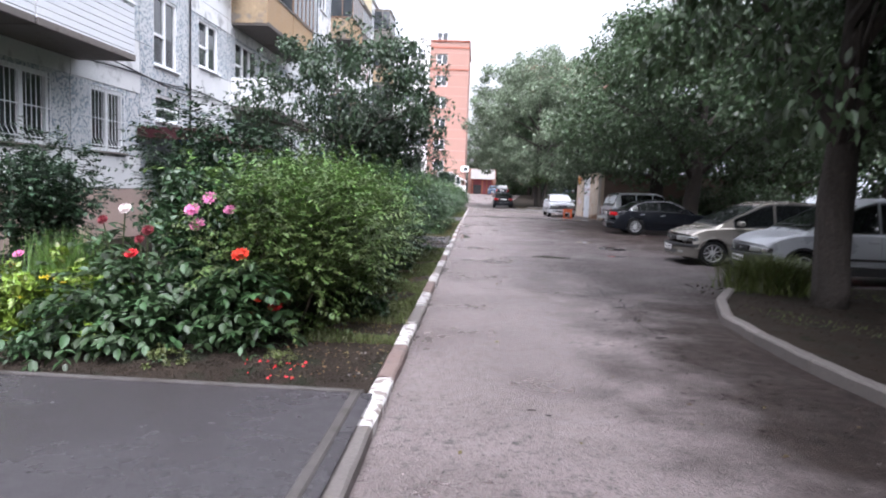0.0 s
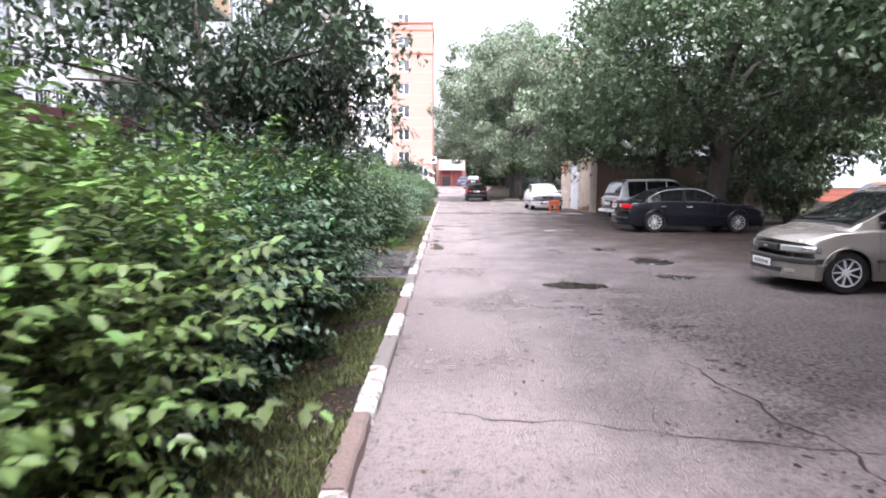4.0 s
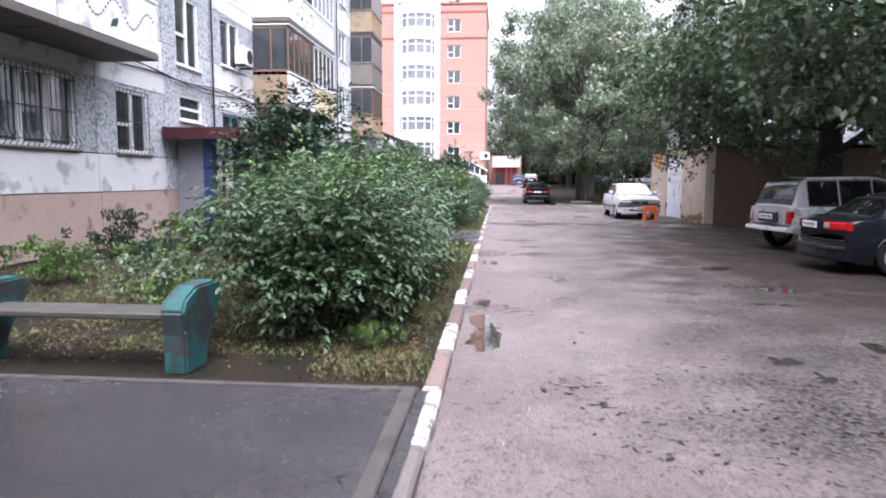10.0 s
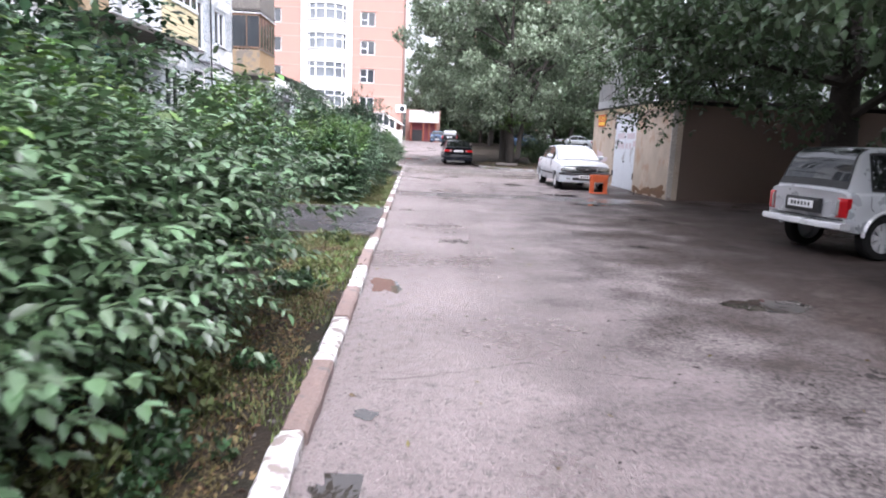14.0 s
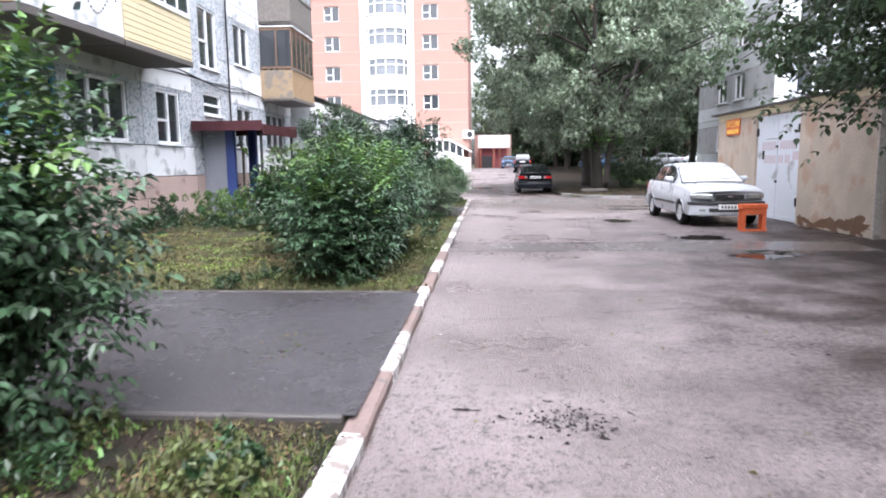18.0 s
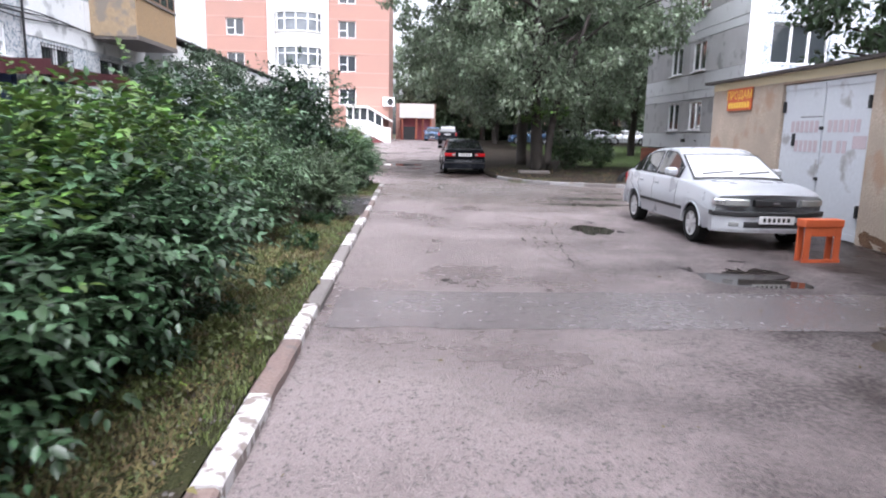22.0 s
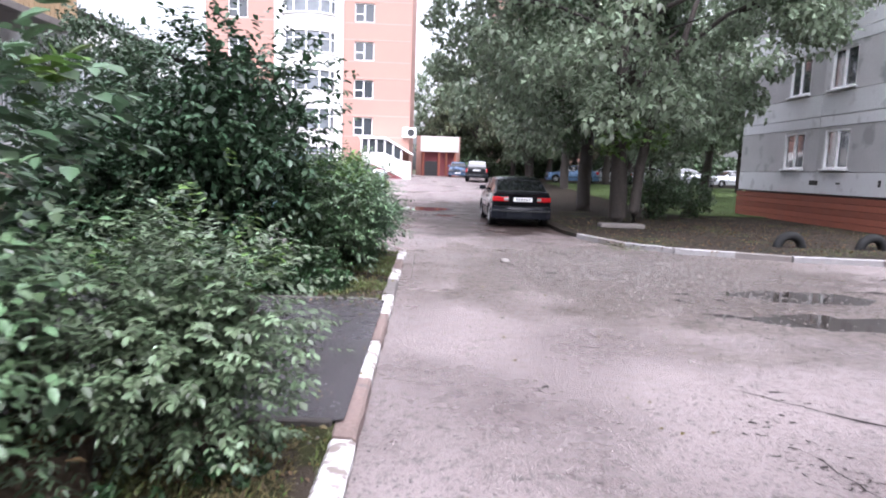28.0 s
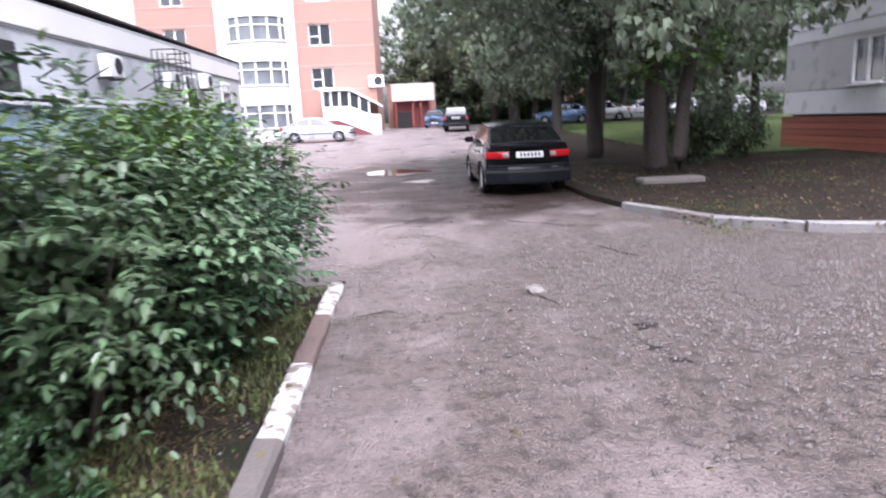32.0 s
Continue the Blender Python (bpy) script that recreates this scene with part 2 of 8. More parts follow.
M = dict(
    road=wet_asphalt("worn_wet_asphalt", (0.032, 0.0258, 0.0248), (0.12, 0.0995, 0.097), wet=0.6, rough_dry=0.5, rough_wet=0.24, broken=(3.4, 50.6, 4.2, 4.6), dirt_shade=((8.5, 27.5, 5.8, 12.0), (1.6, 63.0, 4.2, 8.5), (3.9, 4.0, 2.3, 6.5), (6.8, 38.3, 1.5, 5.5)), coarse=(4.3, 18.5, 3.3, 26.0)),
    slab=wet_asphalt("new_wet_asphalt", (0.018, 0.0168, 0.0182), (0.032, 0.0295, 0.0316), wet=0.8, rough_dry=0.4, rough_wet=0.13, grain=320, spec=0.24, relief=0.2),
    soil=material("damp_soil", (0.033, 0.025, 0.019), 0.9, spread=0.6, fine=45, coarse=3, bump=0.7, depth=0.03, second=(0.015, 0.016, 0.01), second_at=0.56, second_scale=2.5, spec=0.12),
    turf=material("thin_turf", (0.042, 0.044, 0.018), 0.9, spread=0.55, fine=55, coarse=2.5, bump=0.9, depth=0.04, second=(0.045, 0.035, 0.026), second_at=0.54, second_scale=2.2, spec=0.12),
    concrete=material("kerb_concrete", (0.15, 0.132, 0.123), 0.8, spread=0.3, fine=40, coarse=5, bump=0.5, depth=0.012, second=(0.12, 0.1, 0.09), second_at=0.6, second_scale=6, each=0.2),
    oldconcrete=material("dark_wet_concrete", (0.07, 0.062, 0.058), 0.75, spread=0.35, fine=40, coarse=4, bump=0.5, depth=0.01, second=(0.04, 0.034, 0.03), second_at=0.55, second_scale=5),
    redkerb=material("reddish_kerb", (0.18, 0.128, 0.112), 0.8, spread=0.35, fine=40, coarse=5, bump=0.6, depth=0.015, second=(0.1, 0.085, 0.08), second_at=0.58, second_scale=7, each=0.2),
    lime=material("chipped_whitewash", (0.5, 0.48, 0.47), 0.85, spread=0.18, fine=50, coarse=6, bump=0.4, depth=0.008, second=(0.17, 0.14, 0.125), second_at=0.52, second_scale=9, each=0.12),
    oldlime=material("worn_whitewash", (0.21, 0.2, 0.2), 0.85, spread=0.3, fine=50, coarse=6, bump=0.4, depth=0.008, second=(0.2, 0.18, 0.17), second_at=0.52, second_scale=5, each=0.15),
    white=material("painted_panel", (0.74, 0.745, 0.75), 0.85, spread=0.14, fine=25, coarse=1.1, bump=0.25, second=(0.4, 0.405, 0.41), second_at=0.58, second_scale=1.9, each=0.06),
    palepanel=material("pale_panel", (0.66, 0.67, 0.69), 0.85, spread=0.1, fine=25, coarse=1.1, bump=0.25, second=(0.5, 0.5, 0.52), second_at=0.62, second_scale=1.9, each=0.06),
    pebble=mosaic("pebbledash_panel", (0.6, 0.61, 0.62), ((0.48, (0.84, 0.87, 0.9)), (0.58, (0.55, 0.63, 0.7)), (0.66, (0.72, 0.77, 0.8)), (0.73, (0.42, 0.48, 0.53))), 19.0),
    grey=material("grey_panel", (0.5, 0.495, 0.505), 0.9, spread=0.2, fine=60, coarse=1.0, bump=0.4, second=(0.3, 0.3, 0.3), second_at=0.6, each=0.1),
    annexgrey=material("grey_rendered_wall", (0.46, 0.475, 0.49), 0.85, spread=0.15, fine=20, coarse=0.8, bump=0.3, second=(0.34, 0.35, 0.36), second_at=0.57, second_scale=0.9),
    joint=material("joint_mortar", (0.13, 0.13, 0.13), 0.95, spread=0.3),
    plinth=material("pink_plinth", (0.46, 0.345, 0.3), 0.85, spread=0.18, fine=25, coarse=2, bump=0.3, second=(0.22, 0.15, 0.12), second_at=0.63, second_scale=1.7, each=0.08),
    # orange brick, paled in its colour for the haze of distance
    brick=material("hazed_orange_brick", (0.36, 0.205, 0.165), 0.85, spread=0.18, fine=22, coarse=0.5, bump=0.2),
    palebrick=material("pale_brick", (0.42, 0.26, 0.22), 0.85, spread=0.15, fine=22, coarse=0.6, bump=0.2),
    brickred=material("dark_brick", (0.3, 0.095, 0.06), 0.85, spread=0.25, fine=18, coarse=1.5, bump=0.3, each=0.2),
    stucco=material("white_stucco", (0.66, 0.65, 0.63), 0.8, spread=0.05, fine=20, coarse=1.0, bump=0.15),
    pvc=material("white_pvc", (0.8, 0.81, 0.82), 0.35, spread=0.03, bump=0.0),
    oldwood=material("weathered_wood", (0.2, 0.18, 0.16), 0.85, spread=0.3, fine=14, coarse=4, bump=0.4),
    skyblue=material("blue_window_paint", (0.1, 0.28, 0.4), 0.5, spread=0.15, fine=15, coarse=3, bump=0.2),
    brownwood=material("brown_window_wood", (0.2, 0.12, 0.075), 0.7, spread=0.25, fine=16, coarse=3, bump=0.3),
    plank=material("grey_wet_plank", (0.075, 0.07, 0.06), 0.6, spread=0.35, fine=14, coarse=4, bump=0.4),
    tanwood=material("tan_board", (0.37, 0.25, 0.14), 0.7, spread=0.2, fine=16, coarse=3, bump=0.3),
    weathered=material("weathered_tan_board", (0.34, 0.25, 0.155), 0.75, spread=0.25, fine=9, coarse=1.6, bump=0.3, second=(0.2, 0.17, 0.14), second_at=0.56, second_scale=2.2),
    siding=material("cream_siding", (0.72, 0.62, 0.4), 0.5, spread=0.05, bump=0.05),
    whitesiding=material("white_siding", (0.7, 0.71, 0.74), 0.5, spread=0.05, bump=0.05),
    hazyglass=material("curtained_glass", (0.16, 0.175, 0.19), 0.08, spread=0.35, fine=1.4, coarse=0.6, bump=0, rough_spread=0.03, spec=0.9),
    glass=glassy("window_glass", (0.035, 0.04, 0.045)),
    carglass=glassy("car_glass", (0.008, 0.009, 0.01), 0.03),
    curtain=material("net_curtain", (0.5, 0.5, 0.48), 0.9, spread=0.15, fine=8, coarse=3, bump=0),
    maroonwall=material("maroon_render", (0.2, 0.05, 0.06), 0.8, spread=0.2, bump=0.3),
    maroon=material("maroon_sheet", (0.06, 0.014, 0.018), 0.45, spread=0.2, bump=0.1),
    bluepaint=material("blue_paint", (0.03, 0.055, 0.19), 0.45, spread=0.2, bump=0.1, second=(0.2, 0.16, 0.13), second_at=0.7, second_scale=5),
    teal=material("worn_teal_paint", (0.022, 0.11, 0.11), 0.55, spread=0.35, fine=25, coarse=4, bump=0.5, second=(0.035, 0.04, 0.042), second_at=0.5, second_scale=5),
    porchsheet=material("grey_lilac_sheet", (0.25, 0.255, 0.29), 0.6, spread=0.15, fine=20, coarse=2, bump=0.2, second=(0.4, 0.4, 0.42), second_at=0.66, second_scale=4),
    steel=material("grey_blue_steel", (0.63, 0.655, 0.69), 0.55, spread=0.08, fine=15, coarse=2, bump=0.15, second=(0.35, 0.34, 0.34), second_at=0.63, second_scale=2),
    iron=material("dark_iron", (0.03, 0.03, 0.032), 0.6, spread=0.3, metal=0.3),
    rust=material("rusty_iron", (0.085, 0.068, 0.056), 0.7, spread=0.4, fine=40, bump=0.5, metal=0.3),
    render=material("tan_roughcast", (0.52, 0.43, 0.345), 0.9, spread=0.3, fine=30, coarse=2, bump=0.6, depth=0.02, second=(0.4, 0.28, 0.2), second_at=0.58, second_scale=1.6),
    # brown wall colour, lowered to hold the shade of overhanging crowns
    darkwall=material("shaded_brown_roughcast", (0.12, 0.083, 0.065), 0.9, spread=0.25, fine=40, coarse=1.5, bump=0.6),
    palecorner=material("pale_plaster_corner", (0.5, 0.46, 0.42), 0.85, spread=0.25, fine=20, coarse=2, bump=0.4, second=(0.25, 0.21, 0.18), second_at=0.6, second_scale=2.5),
    roofing=material("roofing_felt", (0.06, 0.05, 0.045), 0.85, spread=0.3, bump=0.3),
    orange=material("orange_paint", (0.62, 0.13, 0.045), 0.55, spread=0.12, bump=0.2, second=(0.3, 0.1, 0.06), second_at=0.7, second_scale=8),
    mud=material("crumbled_wet_asphalt", (0.027, 0.0225, 0.021), 0.78, spread=0.5, fine=60, coarse=6, bump=0.8, depth=0.02, spec=0.15),
    rift=material("worn_crack_edge", (0.03, 0.0245, 0.0235), 0.7, spread=0.5, fine=60, coarse=6, bump=0.8, depth=0.02, spec=0.2),
    bared=material("bared_brown_plaster", (0.2, 0.115, 0.065), 0.9, spread=0.5, fine=30, coarse=4, bump=0.9, depth=0.03),
    strip=wet_asphalt("smooth_wet_strip", (0.048, 0.041, 0.041), (0.075, 0.066, 0.066), wet=0.9, rough_dry=0.3, rough_wet=0.2, grain=260, relief=0.25),
    chip=material("stone_chip", (0.12, 0.106, 0.1), 0.8, spread=0.3, island=0.4),
    twiggy=leafy("grey_green_leaf", (0.1, 0.142, 0.078)),
    dahlia=leafy("dahlia_leaf", (0.038, 0.075, 0.028)),
    stalk=material("green_stalk", (0.06, 0.08, 0.03), 0.6, spread=0.2),
    bluesheet=material("pale_blue_sheet", (0.36, 0.5, 0.58), 0.5, spread=0.08, bump=0.1),
    yellow=material("yellow_lettering", (0.85, 0.55, 0.08), 0.6, spread=0.05, bump=0),
    pink=material("faded_red_lettering", (0.56, 0.47, 0.5), 0.7, spread=0.12, bump=0),
    rawbark=material("weathered_stump_wood", (0.12, 0.085, 0.06), 0.95, spread=0.5, fine=25, coarse=6, bump=1.0, depth=0.03),
    bark=material("grey_bark", (0.046, 0.037, 0.031), 0.95, spread=0.45, fine=18, coarse=5, bump=1.0, depth=0.03),
    mown=material("mown_lawn", (0.066, 0.095, 0.033), 0.9, spread=0.35, fine=40, coarse=1.0, bump=0.8, depth=0.03, spec=0.1),
    twig=material("brown_twig", (0.07, 0.055, 0.04), 0.9, spread=0.3, bump=0.3),
    hedge=leafy("hedge_leaf", (0.029, 0.062, 0.024), 0.36, back=0.14, spec=0.34),
    hedgelight=leafy("young_hedge_leaf", (0.09, 0.165, 0.033)),
    privet=leafy("privet_leaf", (0.074, 0.116, 0.032), 0.38, spec=0.34),
    snowberry=leafy("broad_hedge_leaf", (0.078, 0.13, 0.063), 0.3, back=0.16),
    mixedhedge=leafy("mixed_hedge_leaf", (0.05, 0.094, 0.045), 0.33, back=0.16, spec=0.45),
    elder=leafy("elder_leaf", (0.062, 0.105, 0.056), 0.35, back=0.18, spec=0.45),
    lilac=leafy("lilac_leaf", (0.029, 0.058, 0.028), 0.35, back=0.13, spec=0.38),
    plum=leafy("plum_leaf", (0.05, 0.08, 0.044), 0.36, back=0.25),
    # leaf colour lightened to hold the haze before the crowns
    maple=leafy("hazed_maple_leaf", (0.19, 0.24, 0.16), 0.3, back=0.4),
    dark=leafy("shaded_elm_leaf", (0.075, 0.115, 0.058), 0.34, back=0.34),
    # pale leaf; its lightness also stands for haze on the far trees
    pale=leafy("pale_poplar_leaf", (0.15, 0.19, 0.11)),
    lime_leaf=leafy("yellow_green_leaf", (0.16, 0.24, 0.03)),
    grass=leafy("grass_blade", (0.085, 0.106, 0.03), 0.6, vary=0.5),
    deadleaf=leafy("brown_dead_leaf", (0.13, 0.08, 0.04), 0.8, vary=0.5),
    straw=leafy("dry_grass", (0.115, 0.092, 0.036), 0.8, vary=0.4),
    # windscreen glass with the white sky's reflection painted as its base colour
    skyglass=material("sky_white_glass", (0.6, 0.61, 0.62), 0.12, spread=0.12, fine=6, coarse=2, bump=0, rough_spread=0.08, spec=1.0),
    water=glassy("puddle_water", (0.03, 0.025, 0.022), 0.03),
    silver=material("silver_paint", (0.42, 0.435, 0.46), 0.3, metal=0.15, spread=0.03, bump=0, rough_spread=0.05),
    beige=material("beige_silver_paint", (0.27, 0.25, 0.225), 0.25, metal=0.55, spread=0.03, bump=0, rough_spread=0.05),
    whitecar=material("white_silver_paint", (0.5, 0.515, 0.535), 0.3, metal=0.35, spread=0.03, bump=0, rough_spread=0.05),
    blackcar=material("black_paint", (0.008, 0.009, 0.012), 0.14, spread=0.1, bump=0, rough_spread=0.04, spec=0.26),
    redcar=material("orange_red_paint", (0.45, 0.08, 0.03), 0.25, spread=0.05, bump=0),
    bluecar=material("blue_grey_paint", (0.12, 0.2, 0.34), 0.25, spread=0.05, bump=0, metal=0.4),
    alloy=material("silver_alloy_paint", (0.5, 0.5, 0.51), 0.35, metal=0.2, spread=0.05, bump=0),
    trim=material("black_plastic", (0.02, 0.02, 0.021), 0.6, spread=0.2, bump=0.1),
    tyre=material("tyre_rubber", (0.013, 0.013, 0.013), 0.85, spread=0.2, bump=0.2, spec=0.2),
    chrome=material("bright_alloy", (0.62, 0.63, 0.65), 0.25, metal=0.9, spread=0.05, bump=0),
    redlamp=material("red_lens", (0.36, 0.009, 0.012), 0.12, spread=0.1, bump=0),
    clearlamp=material("clear_lens", (0.36, 0.37, 0.36), 0.12, spread=0.1, bump=0, metal=0.4),
    plate=material("white_plate", (0.7, 0.7, 0.7), 0.5, spread=0.03, bump=0),
    ink=material("black_ink", (0.015, 0.015, 0.015), 0.6, spread=0.1, bump=0),
    petalred=material("red_petal", (0.5, 0.012, 0.02), 0.6, spread=0.2, bump=0),
    petalorange=material("scarlet_petal", (0.65, 0.05, 0.02), 0.6, spread=0.2, bump=0),
    petalpink=material("pink_petal", (0.68, 0.22, 0.42), 0.6, spread=0.2, bump=0),
    petaldark=material("dark_red_petal", (0.14, 0.008, 0.015), 0.6, spread=0.2, bump=0),
    petalwhite=material("white_petal", (0.72, 0.62, 0.6), 0.6, spread=0.1, bump=0),
    petalyellow=material("yellow_petal", (0.75, 0.55, 0.02), 0.6, spread=0.2, bump=0),
)


# ---- building blocks ----
def to_mesh(name, bm, smooth=False):
    me = bpy.data.meshes.new(name)
    if smooth:
        for f in bm.faces:
            f.smooth = True
        for e in bm.edges:
            e.smooth = e.calc_face_angle(0) < 0.55
    bm.to_mesh(me)
    bm.free()
    return me


def part(name, bm, mat, parent=None, label="", m=None, smooth=False):
    """One bmesh or mesh as one object under a thing or part."""
    me = bm if isinstance(bm, bpy.types.Mesh) else to_mesh(name, bm, smooth)
    if not me.materials:
        me.materials.append(M[mat])
    ob = new(name, me)
    ob.parent = parent
    if m is not None:
        ob.matrix_basis = m
    if label:
        ob["label"] = label
    return ob


def pieces(name, bm, mat, parent, label=""):
    """Each connected piece of a bmesh as a part of its own."""
    bm.verts.ensure_lookup_table()
    seen = {}
    for v in bm.verts:
        if v not in seen:
            stack = [v]
            seen[v] = v
            while stack:
                for e in stack.pop().link_edges:
                    for w in e.verts:
                        if w not in seen:
                            seen[w] = v
                            stack.append(w)
    groups = {}
    for f in bm.faces:
        groups.setdefault(seen[f.verts[0]], []).append(f)
    for faces in groups.values():
        out, copy = bmesh.new(), {}
        for f in faces:
            for v in f.verts:
                if v not in copy:
                    copy[v] = out.verts.new(v.co)
            out.faces.new([copy[v] for v in f.verts])
        part(name, out, mat, parent, label)
    bm.free()


def thing(name, label, category, m=None, group="", kind=""):
    ob = new(name)
    if m is not None:
        ob.matrix_basis = m
    ob.empty_display_size = 0.2
    return tagged(ob, label, category, group, kind)


def box(bm, x0, x1, y0, y1, z0, z1):
    v = [bm.verts.new(p) for p in ((x0, y0, z0), (x1, y0, z0), (x1, y1, z0), (x0, y1, z0), (x0, y0, z1), (x1, y0, z1), (x1, y1, z1), (x0, y1, z1))]
    for f in ((3, 2, 1, 0), (4, 5, 6, 7), (0, 1, 5, 4), (1, 2, 6, 5), (2, 3, 7, 6), (3, 0, 4, 7)):
        bm.faces.new([v[i] for i in f])
    return v


def boxes(*rows, bevel=0.0):
    bm = bmesh.new()
    for r in rows:
        box(bm, *r)
    if bevel:
        bmesh.ops.bevel(bm, geom=bm.edges[:], offset=bevel, segments=1, affect="EDGES")
    return bm


def tube(bm, pts, radii, sides=6):
    """A tapered tube through points."""
    rings = []
    pts = [Vector(p) for p in pts]
    for i, p in enumerate(pts):
        d = (pts[min(i + 1, len(pts) - 1)] - pts[max(i - 1, 0)]).normalized()
        q = d.to_track_quat("Z", "Y")
        r = radii[i] if isinstance(radii, (list, tuple)) else radii
        rings.append([bm.verts.new(p + q @ Vector((r * math.cos(a), r * math.sin(a), 0))) for a in (2 * math.pi * k / sides for k in range(sides))])
    for a, b in zip(rings, rings[1:]):
        for k in range(sides):
            bm.faces.new((a[k], a[(k + 1) % sides], b[(k + 1) % sides], b[k]))
    bm.faces.new(rings[0][::-1])
    bm.faces.new(rings[-1])


def lathe(bm, prof, sides=20, axis="Z", caps=True):
    """Turns (radius, height) pairs round an axis."""
    def at(r, h, a):
        c, s = r * math.cos(a), r * math.sin(a)
        return (c, s, h) if axis == "Z" else (c, h, s) if axis == "Y" else (h, c, s)
    rings = [[bm.verts.new(at(r, h, 2 * math.pi * k / sides)) for k in range(sides)] for r, h in prof]
    for a, b in zip(rings, rings[1:]):
        for k in range(sides):
            bm.faces.new((a[k], a[(k + 1) % sides], b[(k + 1) % sides], b[k]))
    if caps:
        bm.faces.new(rings[0])
        bm.faces.new(rings[-1][::-1])
    bmesh.ops.recalc_face_normals(bm, faces=bm.faces[:])


def leaf_mesh(name, mat, pts, size, rng, out=None, droop=0.35, rich=False, wide=0.55):
    """Leaves at points: each a pointed blade folded along its midrib."""
    pts = np.asarray(pts, float)
    n = len(pts)
    d = rng.normal(size=(n, 3)) * 0.75
    if out is not None:
        d += out
    d[:, 2] -= droop
    d /= np.linalg.norm(d, axis=1, keepdims=True) + 1e-9
    up = rng.normal(size=(n, 3)) * 0.45 + (0, 0, 1.0)
    if out is not None:
        up += out * 0.5
    side = np.cross(d, up)
    side /= np.linalg.norm(side, axis=1, keepdims=True) + 1e-9
    nor = np.cross(side, d)
    s = size * rng.uniform(0.65, 1.3, size=(n, 1))
    w = s * wide * 0.5
    base, tip = pts - d * s * 0.5, pts + d * s * 0.5 - nor * s * 0.12
    lf, rt = pts + side * w + nor * w * 0.35 - d * s * 0.08, pts - side * w + nor * w * 0.35 - d * s * 0.08
    if rich:
        mid = pts + nor * s * 0.05
        v = np.stack([base, rt, tip, lf, mid], 1).reshape(-1, 3)
        tri = np.array([[0, 1, 4], [1, 2, 4], [2, 3, 4], [3, 0, 4]])
        k = 5
    else:
        v = np.stack([base, rt, tip, lf], 1).reshape(-1, 3)
        tri = np.array([[0, 1, 2], [0, 2, 3]])
        k = 4
    f = (np.arange(n)[:, None, None] * k + tri[None]).reshape(-1, 3)
    me = bpy.data.meshes.new(name)
    me.vertices.add(len(v))
    me.vertices.foreach_set("co", v.ravel())
    me.loops.add(f.size)
    me.loops.foreach_set("vertex_index", f.ravel().astype(np.int32))
    me.polygons.add(len(f))
    me.polygons.foreach_set("loop_start", np.arange(0, f.size, 3, dtype=np.int32))
    me.update(calc_edges=True)
    me.materials.append(M[mat])
    return me


def sprig_mesh(name, mat, start, way, length, pairs, size, rng, wide=0.46, droop=0.3):
    """Leafy shoots: paired pointed leaves along arching twigs, each leaf folded at its midrib."""
    n, m = len(start), pairs * 2 + 1
    s = np.concatenate([np.repeat((np.arange(pairs) + 0.6) / pairs, 2), [1.0]])[None, :, None]
    sgn = np.concatenate([np.tile([1.0, -1.0], pairs), [0.0]])[None, :, None]
    L = length * rng.uniform(0.6, 1.3, (n, 1, 1))
    w = way[:, None, :]
    pts = start[:, None, :] + w * L * s + np.array([0, 0, -1.0]) * droop * L * s ** 2
    tan = w + np.array([0, 0, -2.0]) * droop * s
    lat = np.cross(tan, np.broadcast_to([0, 0, 1.0], tan.shape) + rng.normal(size=(n, 1, 3)) * 0.25)
    lat /= np.linalg.norm(lat, axis=2, keepdims=True) + 1e-9
    d = lat * sgn * 0.9 + tan * (0.55 + 0.6 * (sgn == 0)) + rng.normal(size=(n, m, 3)) * (0.2, 0.2, 0.13) - np.array([0, 0, 0.14])
    d = (d / (np.linalg.norm(d, axis=2, keepdims=True) + 1e-9)).reshape(-1, 3)
    pts = pts.reshape(-1, 3)
    up = rng.normal(size=d.shape) * 0.2 + (0, 0, 1.0)
    side = np.cross(d, up)
    side /= np.linalg.norm(side, axis=1, keepdims=True) + 1e-9
    nor = np.cross(side, d)
    z = size * rng.uniform(0.6, 1.25, (len(d), 1))
    h = z * wide * 0.5
    v = [pts]
    for k in (-1, 1):
        v += [pts + d * z * q + side * h * g * k + nor * (h * 0.25 * g - z * b) for q, g, b in (((0.22, 0.84, 0.0), (0.6, 0.92, 0.04)) if k < 0 else ((0.6, 0.92, 0.04), (0.22, 0.84, 0.0)))]
        if k < 0:
            v.append(pts + d * z - nor * z * 0.17)
    return triangles(name, mat, np.stack(v, 1).reshape(-1, 3), np.array([[0, 1, 2], [0, 2, 3], [0, 3, 4], [0, 4, 5]]), 6, len(d))


def triangles(name, mat, v, tri, k, n):
    """A mesh of n alike small pieces of k corners each."""
    f = (np.arange(n)[:, None, None] * k + tri[None]).reshape(-1, 3)
    me = bpy.data.meshes.new(name)
    me.vertices.add(len(v))
    me.vertices.foreach_set("co", np.ascontiguousarray(v, dtype=np.float32).ravel())
    me.loops.add(f.size)
    me.loops.foreach_set("vertex_index", f.ravel().astype(np.int32))
    me.polygons.add(len(f))
    me.polygons.foreach_set("loop_start", np.arange(0, f.size, 3, dtype=np.int32))
    me.update(calc_edges=True)
    me.shade_smooth()
    me.materials.append(M[mat])
    return me


